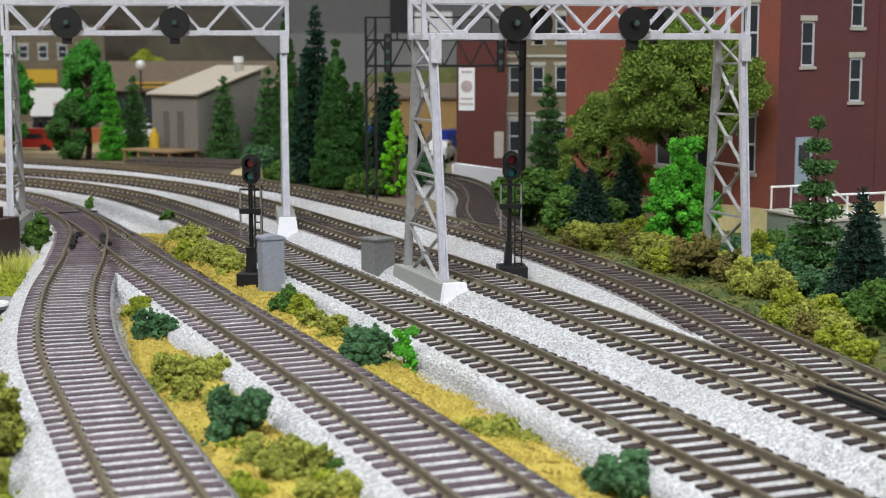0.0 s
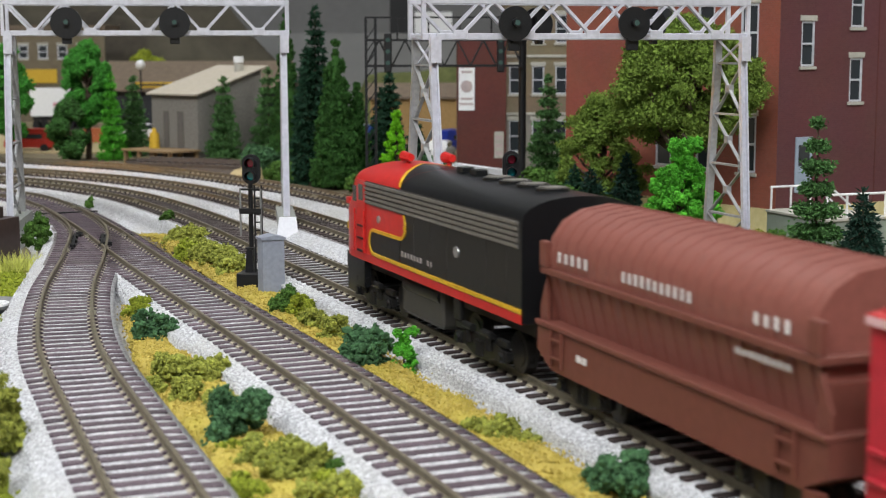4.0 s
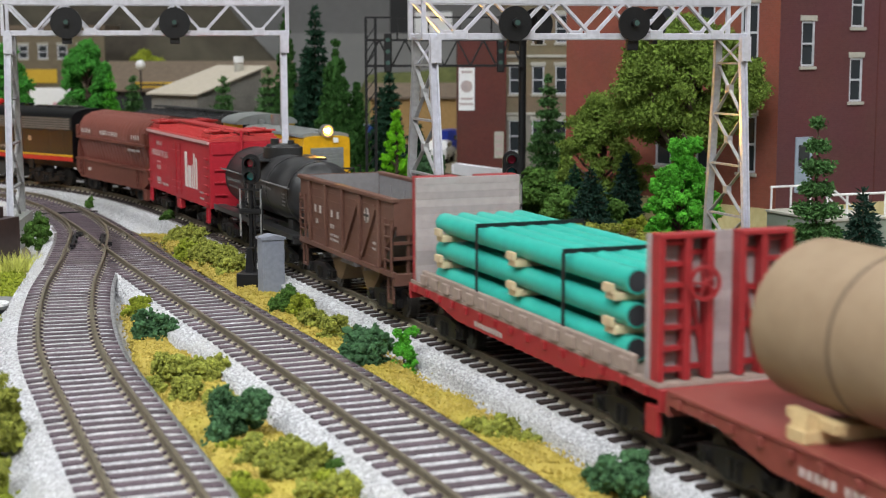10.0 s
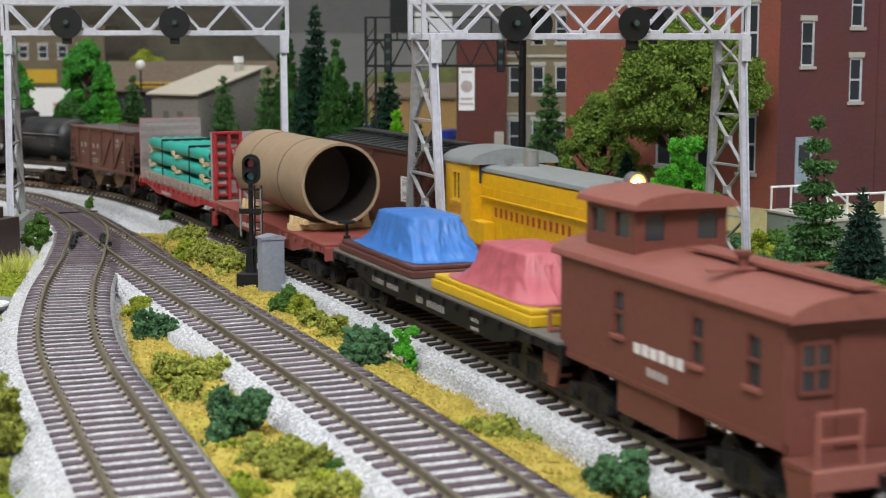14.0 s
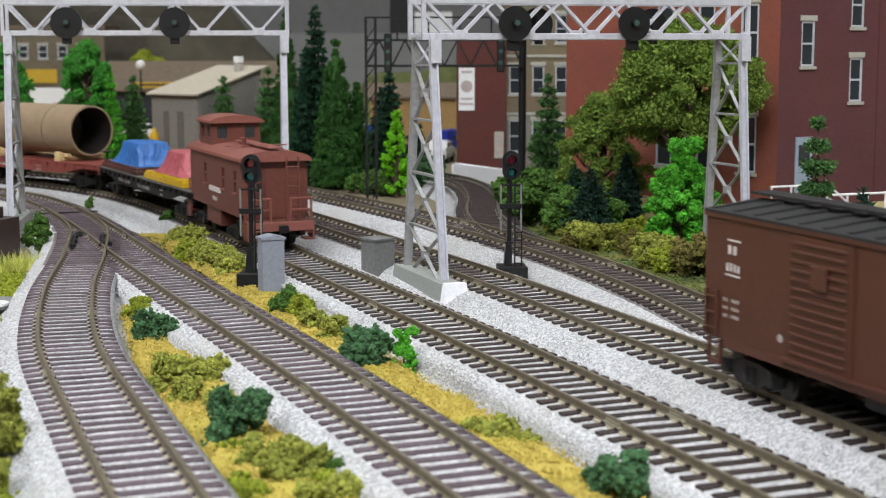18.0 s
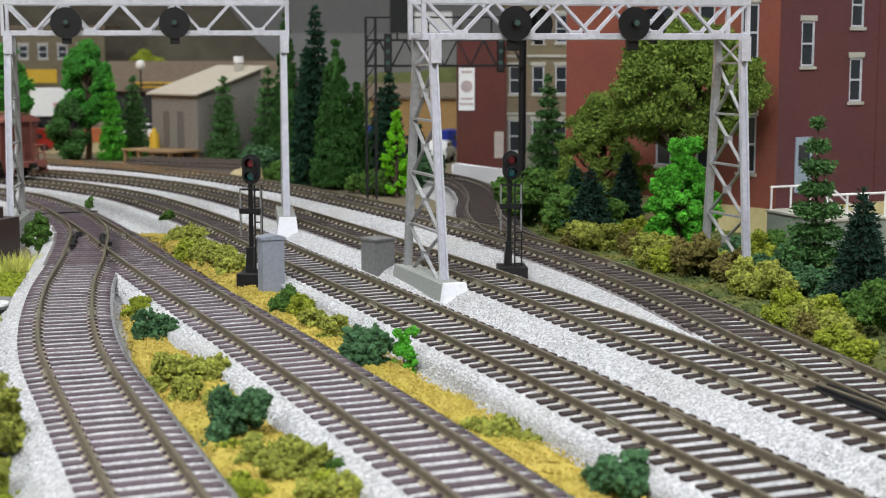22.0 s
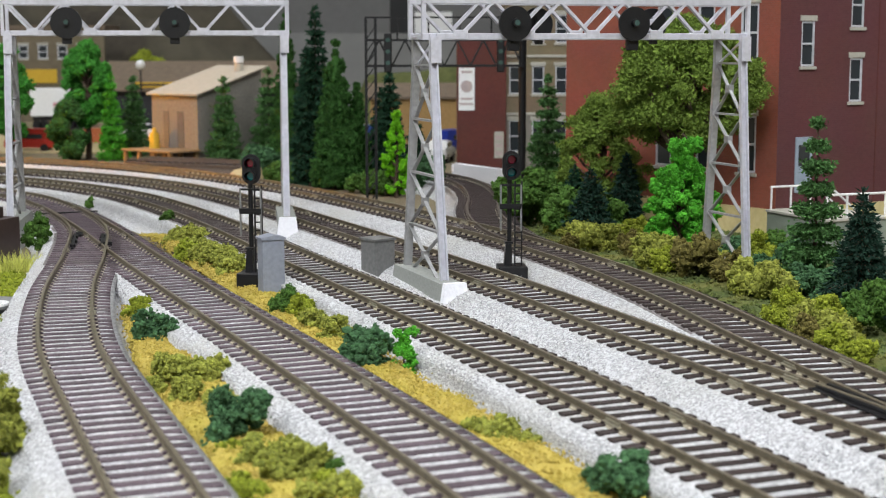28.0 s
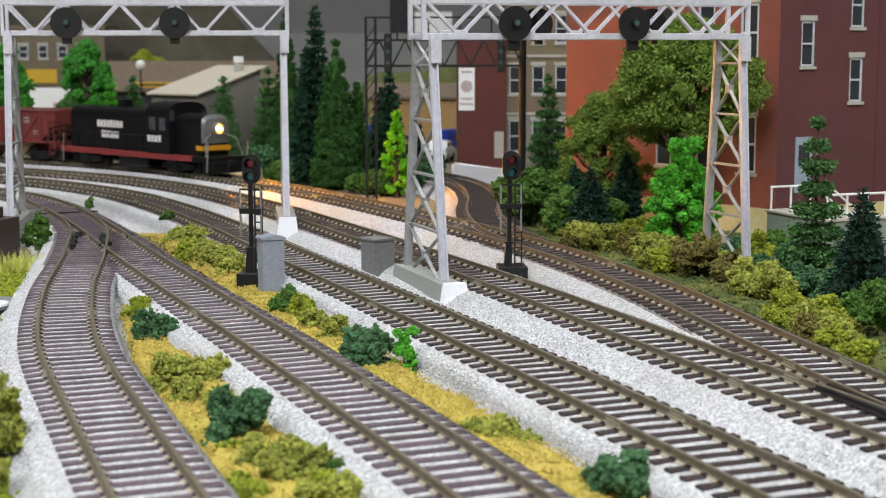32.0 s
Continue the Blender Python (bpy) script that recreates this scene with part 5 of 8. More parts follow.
# ---- black signal gantry in the background ----
def gantry():
    t = thing("signal_gantry", at(-48, 950, 0), "black lattice signal gantry with small signals", "signal gantry")
    L, z0, z1 = 98.0, 88.0, 118.0
    for y in (-5, 5):
        for x in (0, 6):
            part("leg", bar(bmesh.new(), (x, y, 0), (x, y, z1), 1.2), M_BLACK, t)
    for i in range(14):
        part("lacing", bar(bmesh.new(), (0, -5, i * 8), (6, -5, i * 8 + 8), 0.7), M_BLACK, t)
    part("mast", rod(bmesh.new(), (L, 0, 0), (L, 0, 122), 2.4, 12), M_BLACK, t, "thick black mast")
    for y in (-5, 5):
        for z in (z0, 104):
            part("chord", bar(bmesh.new(), (0, y, z), (L, y, z), 1.4), M_BLACK, t)
        for i in range(6):
            x = i * L / 6
            part("diagonal", bar(bmesh.new(), (x, y, z0), (x + L / 12, y, 104), 0.9), M_BLACK, t)
            part("diagonal", bar(bmesh.new(), (x + L / 12, y, 104), (x + L / 6, y, z0), 0.9), M_BLACK, t)
        part("handrail", bar(bmesh.new(), (0, y, z1), (L, y, z1), 0.9), M_BLACK, t)
        for i in range(6):
            part("rail_post", bar(bmesh.new(), (i * L / 5, y, 104), (i * L / 5, y, z1), 0.8), M_BLACK, t)
    for x in (14, 84):
        s = part("signal", bx(x - 2.4, x + 2.4, -9, -6, 84, 108, 0.6), M_BLACK, t, "three-light signal head")
        for z in (90, 97, 104):
            part("lens", rod(bmesh.new(), (x, -9.0, z), (x, -9.3, z), 1.4, 12), M_LENS, s)


gantry()


def sand_mound():
    rng = np.random.default_rng(9)
    t = thing("sand_mound", at(-146, 1128, 0.5), "pale beige mound of sand beside the curve", "sand mound")
    bm = bmesh.new()
    bmesh.ops.create_icosphere(bm, subdivisions=3, radius=14)
    for v in bm.verts:
        n = noise.noise(v.co * 0.12)
        v.co = Vector((v.co.x * (1 + 0.3 * n), v.co.y * 0.8, max(-0.5, v.co.z * 0.75 * (1 + 0.4 * n))))
    part("mound", bm, M_SAND, t, smooth=60)


sand_mound()


# ---- layout edge clutter ----
def edge_clutter():
    t = thing("dark_car_body", at(-206, 690, 1.0, -20), "dark brown rounded car end at the layout edge", "railway car")
    bm = bmesh.new()
    box(bm, -40, 6, -9, 9, 2, 26)
    bmesh.ops.bevel(bm, geom=[e for e in bm.edges if abs(e.verts[0].co.z - e.verts[1].co.z) < 0.1 and e.verts[0].co.z > 20], offset=5, segments=4, affect="EDGES")
    part("body", bm, mat("umber", (0.05, 0.032, 0.028), (0.035, 0.022, 0.02), 0.5), t, smooth=40)
    # body is closed here; a flat dark panel paints the shade of an opening
    part("opening", bx(-39, 3.5, -9.3, -9.02, 3, 17, 0.05), M_DARKWALL_SHADE, t)
    part("foot", bx(-38, 4, -6, 6, 0, 1.95), M_BLACK, t)
    d = thing("scrap_parts", at(-158, 555, 1.0), "stacked dark plates and a white spoked wheel", "scrap")
    part("plate", rod(bmesh.new(), (-12, 4, 0), (-12, 4, 2.2), 13, 24), M_BLACK, d)
    part("plate", rod(bmesh.new(), (-13, 5, 2.4), (-13, 5, 4.2), 12, 24), M_GREYMETAL, d)
    w = bmesh.new()
    for i in range(8):
        a = i * math.pi / 4
        bar(w, (-10, -3, 4.6), (-10 + 6 * math.cos(a), -3 + 6 * math.sin(a), 4.6), 0.8)
    for i in range(24):
        a, b2 = i * math.pi / 12, (i + 1) * math.pi / 12
        bar(w, (-10 + 6 * math.cos(a), -3 + 6 * math.sin(a), 4.6), (-10 + 6 * math.cos(b2), -3 + 6 * math.sin(b2), 4.6), 0.9)
    part("spoked_wheel", w, M_WHITE, d, "white spoked wheel")


edge_clutter()


# ---- rolling stock: x forward along the line, y to the left, z from the railhead, mm ----
def paint(name, c, rough=0.45, **k):
    k.setdefault("scale", 500)
    k.setdefault("big", 45)
    return mat(name, c, tuple(v * 0.82 for v in c), rough, bump=0.06, **k)


M_SIDEF = paint("truck_black", (0.010, 0.0095, 0.0095), 0.42, spec=0.35)
M_WHEEL = mat("wheel_metal", (0.05, 0.045, 0.04), (0.03, 0.027, 0.025), 0.4, metal=0.6)
M_LETTER = paint("lettering_white", (0.70, 0.66, 0.64), 0.6)
M_LETTER_DIM = paint("lettering_dim", (0.42, 0.38, 0.36), 0.6)
M_LETTER_FADED = paint("lettering_faded", (0.15, 0.15, 0.15), 0.7)
# emission of the reflector ring, stands in for the amber halo round the bulb
M_HEADLAMP_HALO = glow("headlamp", (1.0, 0.50, 0.07), 3.2)
M_BULB = glow("headlamp_bulb", (1.0, 0.45, 0.05), 60000.0)
M_BULB_STRONG = glow("headlamp_bulb_strong", (1.0, 0.38, 0.03), 380000.0)
M_STEEL = mat("bright_steel", (0.5, 0.5, 0.5), (0.4, 0.4, 0.4), 0.3, metal=0.8)


def car(name, label, category="railway car"):
    return thing(name, at(0, 0), label, category, "rolling stock")


def truck(parent, x, m=None, wb=22.0, r=4.8, frame_w=13.2, loco=False):
    m = m or M_SIDEF
    bo = part("truck", bx(x - 3, x + 3, -frame_w, frame_w, 5.2, 8.6, 0.3), m, parent)
    for s in (-1, 1):
        bm = bmesh.new()
        y = s * frame_w
        pl = [(x - wb / 2 - 3.5, 4.2), (x - wb / 2 - 3.5, 6.6), (x - wb / 2 + 2, 7.2), (x - 4, 8.2), (x + 4, 8.2), (x + wb / 2 - 2, 7.2), (x + wb / 2 + 3.5, 6.6), (x + wb / 2 + 3.5, 4.2), (x + wb / 2 - 3, 4.0), (x + 4, 1.8), (x - 4, 1.8), (x - wb / 2 + 3, 4.0)]
        prism(bm, pl, y - 0.9, y + 0.9, "y")
        for q in (-1, 1):
            box(bm, x + q * wb / 2 - 1.8, x + q * wb / 2 + 1.8, y + s * 0.2 - 1.2, y + s * 0.2 + 1.2, 3.4, 6.8, 0.2)
        for q in (-1.4, 1.4):
            rod(bm, (x + q, y + s * 0.9, 2.6), (x + q, y + s * 0.9, 6.8), 1.0, 8)
        for q in (-1, 1):
            rod(bm, (x + q * wb / 2, y + s * 0.9, 4.9), (x + q * wb / 2, y + s * 2.3, 4.9), 1.5, 10)
            if loco:
                box(bm, x + q * wb / 2 - 3.4, x + q * wb / 2 + 3.4, y - 0.6, y + s * 0.4 + 0.6, 7.6, 9.6, 0.25)
                rod(bm, (x + q * wb * 0.24, y + s * 1.2, 5.2), (x + q * wb * 0.24, y + s * 1.2, 8.8), 1.2, 8)
                rod(bm, (x + q * wb * 0.32, y + s * 1.6, 9.8), (x + q * wb * 0.12, y + s * 1.6, 9.8), 1.1, 8)
        part("sideframe", bm, m, bo)
    for q in (-1, 1):
        bm = bmesh.new()
        xx = x + q * wb / 2
        rod(bm, (xx, -9.2, r), (xx, 9.2, r), 0.8, 8)
        for s in (-1, 1):
            rod(bm, (xx, s * 7.6, r), (xx, s * 10.2, r), r, 20)
            rod(bm, (xx, s * 7.2, r), (xx, s * 7.7, r), r + 0.7, 20)
            rod(bm, (xx, s * 10.2, r), (xx, s * 10.6, r), r * 0.72, 16)
        part("wheelset", bm, M_WHEEL, bo)
    return bo


def couplers(parent, L, z=9.0, m=None):
    for s in (-1, 1):
        x = s * L / 2
        bm = bmesh.new()
        box(bm, min(x, x + s * 4.2), max(x, x + s * 4.2), -1.1, 1.1, z - 1.2, z + 1.2, 0.2)
        box(bm, min(x + s * 3, x + s * 5.4), max(x + s * 3, x + s * 5.4), -2.1, 2.1, z - 1.7, z + 1.7, 0.4)
        rod(bm, (x + s * 3.4, 1.0, z - 1.5), (x + s * 3.2, 2.6, z - 6.0), 0.3, 6)
        part("coupler", bm, m or M_SIDEF, parent)


def ladder(parent, m, x, y, z0, z1, w=7.0, n=6, axis="x"):
    """Grab-iron ladder; stiles run up at x (or y) plus and minus w/2."""
    def p(o, z, out=0.0):
        return (x + o, y + out, z) if axis == "x" else (x + out, y + o, z)
    sg = 1 if (y if axis == "x" else x) > 0 else -1
    bm = bmesh.new()
    for o in (-w / 2, w / 2):
        bar(bm, p(o, z0, sg * 0.7), p(o, z1, sg * 0.7), 0.7)
    st = part("ladder", bm, m, parent)
    for i in range(n):
        z = z0 + (z1 - z0) * (i + 0.5) / n
        part("rung", bar(bmesh.new(), p(-w / 2, z, sg * 0.9), p(w / 2, z, sg * 0.9), 0.55), m, st)


def letters(parent, y, x0, x1, z, h, n, m=None, gap=0.35, seed=0):
    """Unreadable writing as a row of plain bars on a side at y."""
    r = random.Random(seed + int(x0 * 7 + z * 3))
    m = m or M_LETTER
    s = 1 if y > 0 else -1
    bm = bmesh.new()
    w = abs(x1 - x0) / n
    a = min(x0, x1)
    for i in range(n):
        u = a + i * w
        box(bm, u + gap * w * 0.2, u + w * (1 - gap * 0.4), min(y, y + s * 0.09), max(y, y + s * 0.09), z, z + h * r.uniform(0.86, 1.0))
    part("lettering", bm, m, parent, "white lettering")


def stroke_shapes(parent, y, x0, x1, z, h, m):
    """Large white logo as plain slanted strokes, reading towards -x."""
    s = 1 if y > 0 else -1
    bm = bmesh.new()
    w = (x0 - x1) / 5.2

    def q(u0, u1, z0, z1, lean=0.0):
        a = [(x0 - u0 * w, z + z0 * h), (x0 - u1 * w, z + z0 * h), (x0 - (u1 - lean) * w, z + z1 * h), (x0 - (u0 - lean) * w, z + z1 * h)]
        prism(bm, a, min(y, y + s * 0.1), max(y, y + s * 0.1), "y")
    for u0, u1, z0, z1 in ((0.0, 0.95, 0.0, 0.98), (1.25, 2.45, 0.0, 0.62), (2.75, 3.1, 0.0, 0.66), (3.4, 3.95, 0.0, 0.98), (4.3, 4.8, 0.0, 0.86)):
        q(u0, u1, z0, z1, 0.05)
    part("logo", bm, m, parent, "large white logo strokes")


def words(parent, text, s, x, y, z, width, m):
    """A line of raised capitals on a side at y, drawn width mm wide; s is the side's sign."""
    cu = bpy.data.curves.new("lettering", "FONT")
    cu.body, cu.size, cu.extrude, cu.resolution_u = text, 1.0, 0.0, 2
    tmp = bpy.data.objects.new("lettering", cu)
    me = bpy.data.meshes.new_from_object(tmp)
    bpy.data.objects.remove(tmp)
    xs = [v.co.x for v in me.vertices]
    a, k = min(xs), width / (max(xs) - min(xs))
    for v in me.vertices:
        u, w = (v.co.x - a) * k, v.co.y * k
        v.co = Vector((x - s * u, y + s * 0.12, z + w * 1.15)) * 0.001
    me.materials.append(m)
    ob = new("lettering", me)
    ob.parent = parent
    ob["label"] = "white lettering"


def loft(bm, secs):
    """Skin over cross-sections [(x, [(y, z), ...])] of equal counts, closed at both ends."""
    rows = [[bm.verts.new((x, y, z)) for y, z in pts] for x, pts in secs]
    for a, b in zip(rows[:-1], rows[1:]):
        n = len(a)
        for i in range(n):
            bm.faces.new((a[i], b[i], b[(i + 1) % n], a[(i + 1) % n]))
    bm.faces.new(rows[0])
    bm.faces.new(rows[-1][::-1])
    return bm


def arch(w, z0, z1, z2, n=12, p=2.6):
    """Body section: straight sides from z0 to z1, rounded roof up to z2."""
    pts = [(w, z0)]
    for i in range(n + 1):
        a = math.pi * i / n
        c, s = math.cos(a), math.sin(a)
        pts.append((w * math.copysign(abs(c) ** (2 / p), c), z1 + (z2 - z1) * abs(s) ** (2 / p)))
    pts.append((-w, z0))
    return pts


def f_unit():
    red, blk, yel = paint("warbonnet_red", (0.52, 0.02, 0.018), 0.28), paint("loco_black", (0.0065, 0.007, 0.008), 0.3, spec=0.45), paint("stripe_yellow", (0.62, 0.36, 0.02), 0.4)
    gr = mat("grille_steel", (0.22, 0.205, 0.185), (0.15, 0.14, 0.125), 0.45, metal=0.4, scale=600)
    gd = paint("grille_dark", (0.05, 0.045, 0.042), 0.5)
    c = car("diesel_locomotive", "streamlined diesel locomotive, black with red nose and yellow stripes", "locomotive")
    L = 160
    W, B = 17.0, 11.0
    full = arch(W, B, 40.6, 48.6, 12, 2.15)
    hull = part("hull", loft(bmesh.new(), [(-80, full), (15, full)]), blk, c, smooth=35)
    secs = [(15.05, full), (57, full), (61, arch(W, B, 38.6, 47.4)), (64, arch(16.9, B, 36, 44.6)), (67.5, arch(16.7, B, 32, 39.2)), (69, arch(16.4, B, 30, 37.6)), (74, arch(15.3, B, 29, 36.6)), (77.5, arch(13.4, B, 27, 34.6)), (79.8, arch(10.8, B + 0.6, 24.5, 31.6)), (81, arch(8.2, B + 1.6, 22, 28))]
    ns = part("nose", loft(bmesh.new(), secs), red, c, "glossy red bulldog nose", smooth=40)
    for s in (-1, 1):
        def skin(o0, o1):
            return (W + o0, W + o1) if s > 0 else (-W - o1, -W - o0)
        part("red_band", bx(-80, 66, *skin(0.0, 0.14), B, B + 2.7), red, hull)
        gl = part("grille", bx(-78, 49, *skin(0.0, 0.16), 33.8, 41.0), gd, hull, "silver-grey side grille")
        for k in range(5):
            part("grille_slat", bx(-78, 49, *skin(0.16, 0.6), 34.1 + k * 1.42, 34.95 + k * 1.42), gr, gl)
        # black finger with a rounded tip, outlined in yellow
        tip = [(41 + 4.2 * math.cos(q), 19.4 + 4.7 * math.sin(q)) for q in np.linspace(1.45, -1.45, 9)]
        pl = [(15, 24.2)] + tip + [(15, 14.7)]
        part("black_panel", prism(bmesh.new(), pl, *skin(0.02, 0.15), "y"), blk, ns)
        bulge = [(11 + 4 * 0, 33.6)] + [(15 - 5.5 * math.cos(q), 29 - 4.7 * math.sin(q)) for q in np.linspace(-0.5, 1.5, 7)]
        part("red_panel", prism(bmesh.new(), [(15, 33.6)] + bulge + [(15, 24.2)], *skin(0.02, 0.15), "y"), red, hull)
        e = s * (W + 0.18)
        bm = bmesh.new()
        line = bulge + tip + [(15, 14.6), (-80, 14.6)]
        for u, w in zip(line[:-1], line[1:]):
            bar(bm, (u[0], e, u[1]), (w[0], e, w[1]), 0.4, 1.3)
        part("yellow_stripe", bm, yel, hull, "yellow outline stripe")
        part("porthole", rod(bmesh.new(), (-34, s * W, 26.5), (-34, s * (W + 0.35), 26.5), 1.9, 20), M_STEEL, hull, "round silver porthole")
        part("porthole", rod(bmesh.new(), (35.5, s * W, 29), (35.5, s * (W + 0.45), 29), 1.5, 16), M_STEEL, ns)
        for x in (-70, -56, -26, -12, 2):
            part("panel_seam", bx(x - 0.15, x + 0.15, *skin(0.0, 0.12), 15.4, 33.6), gd, hull)
        dr = part("cab_door", bx(49.5, 58.5, *skin(0.0, 0.3), 12.5, 41), red, ns, "red cab door")
        part("door_window", bx(51.5, 56.5, *skin(0.3, 0.42), 34.5, 39.5), M_PANE, dr)
        part("cab_window", bx(59.6, 63.4, *((W - 0.5, W + 0.2) if s > 0 else (-W - 0.2, -W + 0.5)), 33.5, 38.6, 0.1), M_PANE, ns)
        for x in (49, 59):
            part("handrail", rod(bmesh.new(), (x, s * (W + 0.9), 14), (x, s * (W + 0.9), 31), 0.35, 6), red, ns)
        for z in (14, 19, 24):
            part("door_step", bx(51, 57, *skin(0.3, 0.8), z, z + 0.8), blk, dr)
        letters(hull, s * (W + 0.12), 14, -5.5, 18.0, 2.0, 7, M_LETTER_DIM, 1.0)
        letters(hull, s * (W + 0.12), -9, -14.5, 18.0, 2.0, 2, M_LETTER_DIM, 1.0)
        part("skirt_step", bx(50, 57, *((W - 2, W + 0.5) if s > 0 else (-W - 0.5, -W + 2)), 5, B), blk, c)
        part("windshield", bar(bmesh.new(), (66.0, s * 6.8, 42.3), (68.2, s * 6.8, 38.6), 9.5, 0.9), M_PANE, ns)
        part("number_board", bx(73, 76.5, min(s * 13.4, s * 15.4), max(s * 13.4, s * 15.4), 31, 33.6), red, ns)
        part("yellow_badge", bx(76.5, 79.5, min(s * 9, s * 14), max(s * 9, s * 14), 20, 23), yel, ns)
    # black roof reaches forward in a point over the red cab, edged in yellow
    crown = [(y, z) for y, z in arch(W, B, 40.6, 48.6, 24, 2.15) if z > 41.2]
    for nm, m, k, a0, a1 in (("roof_panel", blk, 1.004, None, 0.0), ("roof_stripe", yel, 1.008, -1.2, 1.2)):
        bm = bmesh.new()
        rows = []
        for y, z in crown:
            xb = 15 + 25 * (1 - abs(y) / W)
            rows.append([bm.verts.new((x, y * k, 30 + (z - 30) * k)) for x in (15.02 if a0 is None else xb + a0, xb + a1)])
        for u, w in zip(rows[:-1], rows[1:]):
            bm.faces.new((u[0], u[1], w[1], w[0]))
        part(nm, bm, m, ns, smooth=40)
    part("headlight", rod(bmesh.new(), (77.5, 0, 31), (82, 0, 31), 3.0, 18), M_STEEL, ns)
    for x, y in ((46, 3), (36, -8)):
        part("horn", rod(rod(bmesh.new(), (x, y, 47), (x, y, 50.4), 0.8, 8), (x - 3, y, 50.6), (x + 4, y, 50.6), 1.3, 10, 1.9), red, ns, "red roof horn")
    for i in range(4):
        f = part("roof_fan", rod(bmesh.new(), (-62 + i * 12.5, 0, 48.2), (-62 + i * 12.5, 0, 49.3), 4.8, 24), blk, hull)
        part("fan_grille", rod(bmesh.new(), (-62 + i * 12.5, 0, 49.3), (-62 + i * 12.5, 0, 49.6), 3.8, 12), gr, f)
    for i in range(2):
        part("exhaust_pipe", bx(-12 + i * 11, -7 + i * 11, -2, 2, 48.4, 50.4, 0.2), blk, hull)
    part("underframe", bx(-76, 64, -11, 11, 8, 11), M_SIDEF, c)
    part("fuel_tank", bx(-16, 20, -14.5, 14.5, 2.6, 10.9, 0.8), paint("tank_grey", (0.05, 0.047, 0.042), 0.6), c)
    part("pilot", prism(bmesh.new(), [(66, 2), (79, 2), (80.5, 11), (66, 11)], -14, 14, "y"), blk, c)
    lift(c, [(2, 3), (11, 16.6), (14.6, 20.0), (33.8, 36.2), (41, 43.8), (48.6, 49.6), (51, 52)])
    for x in (-48, 46):
        truck(c, x, wb=31, r=5.8, frame_w=14.5, loco=True)
    for s in (-1, 1):
        part("air_tank", rod(bmesh.new(), (-14, s * 13.2, 13.4), (18, s * 13.2, 13.4), 2.2, 14), M_SIDEF, c, smooth=40)
        part("step_ladder", bx(-36, -31, *((15.4, 16.8) if s > 0 else (-16.8, -15.4)), 10.5, 16.4, 0.2), M_SIDEF, c)
    couplers(c, L)
    return c, L


def coil_car():
    br, br2 = paint("freight_brown", (0.155, 0.048, 0.034), 0.5), paint("hood_brown", (0.22, 0.075, 0.058), 0.42)
    c = car("coil_car", "covered coil car, reddish brown with ribbed round hood")
    L, W = 125, 17
    part("side_sill", prism(bmesh.new(), [(-62.5, 12.5), (-62.5, 19), (62.5, 19), (62.5, 12.5), (54, 8.5), (-54, 8.5)], -W, W, "y"), br, c)
    part("ledge", bx(-62.5, 62.5, -W - 0.8, W + 0.8, 19.05, 20.3, 0.2), br, c)
    tr = part("trough", prism(bmesh.new(), [(-13.0, 20.3), (13.0, 20.3), (16.0, 32.2), (-16.0, 32.2)], -58, 58, "x"), br2, c)
    sec = [(16.2, 34.05), (16.5, 38), (15.8, 41.5), (13.0, 45.5), (8, 48.2), (0, 49.4), (-8, 48.2), (-13.0, 45.5), (-15.8, 41.5), (-16.5, 38), (-16.2, 34.05)]
    hd = part("hood", loft(bmesh.new(), [(-57, sec), (57, sec)]), br2, c, "weathered brown ribbed hood", smooth=30)
    rs = [(y * 1.012, z + 0.16 if z > 35 else z) for y, z in sec]
    ls = [(13.3, 20.35), (16.35, 32.1), (-16.35, 32.1), (-13.3, 20.35)]
    for ribs, prof, own in ((20, rs, hd), (20, ls, tr)):
        first = None
        for i in range(ribs):
            x = -54 + i * 108 / 19
            if first is None:
                first = part("rib", loft(bmesh.new(), [(-0.8, prof), (0.8, prof)]), br2, own, smooth=30)
                first.location.x = x / 1000
            else:
                again(first, own, Matrix.Translation((x / 1000, 0, 0)))
    part("rim", bx(-60, 60, -17.6, 17.6, 32.25, 34.0, 0.25), br, c)
    for sx in (-1, 1):
        for sy in (-1, 1):
            part("gusset", prism(bmesh.new(), [(sx * 62, 20.4), (sx * 62, 24), (sx * 58, 32.2), (sx * 58, 20.4)], *((15.4, 16.4) if sy > 0 else (-16.4, -15.4)), "y"), br, c)
            part("lift_lug", bx(min(sx * 56, sx * 60), max(sx * 56, sx * 60), *((15.8, 17.8) if sy > 0 else (-17.8, -15.8)), 34.05, 40.5, 0.3), br, hd)
    for s in (-1, 1):
        letters(hd, s * 16.95, 52, 34, 36.2, 2.6, 5, None, 1.0)
        letters(hd, s * 16.95, 18, -14, 36.2, 2.6, 11, None, 1.0)
        letters(hd, s * 16.95, -36, -50, 36.2, 2.6, 4, None, 1.0)
        letters(tr, s * 16.6, -30, -50, 29.2, 1.4, 8, M_LETTER_DIM)
        letters(c, s * 17.05, 40, 34, 13.5, 1.8, 2)
        part("corner_step", bx(-60, -55, *((15, 17) if s > 0 else (-17, -15)), 3, 9), br, c)
        for x in (-50, 50):
            ladder(c, br, x, s * 17, 10, 19, 6, 2)
    for x in (-1, 1):
        part("end_bulkhead", bx(min(x * 58, x * 60), max(x * 58, x * 60), -15, 15, 20.35, 29), br, c)
    for x in (-42, 42):
        truck(c, x)
    couplers(c, L)
    return c, L


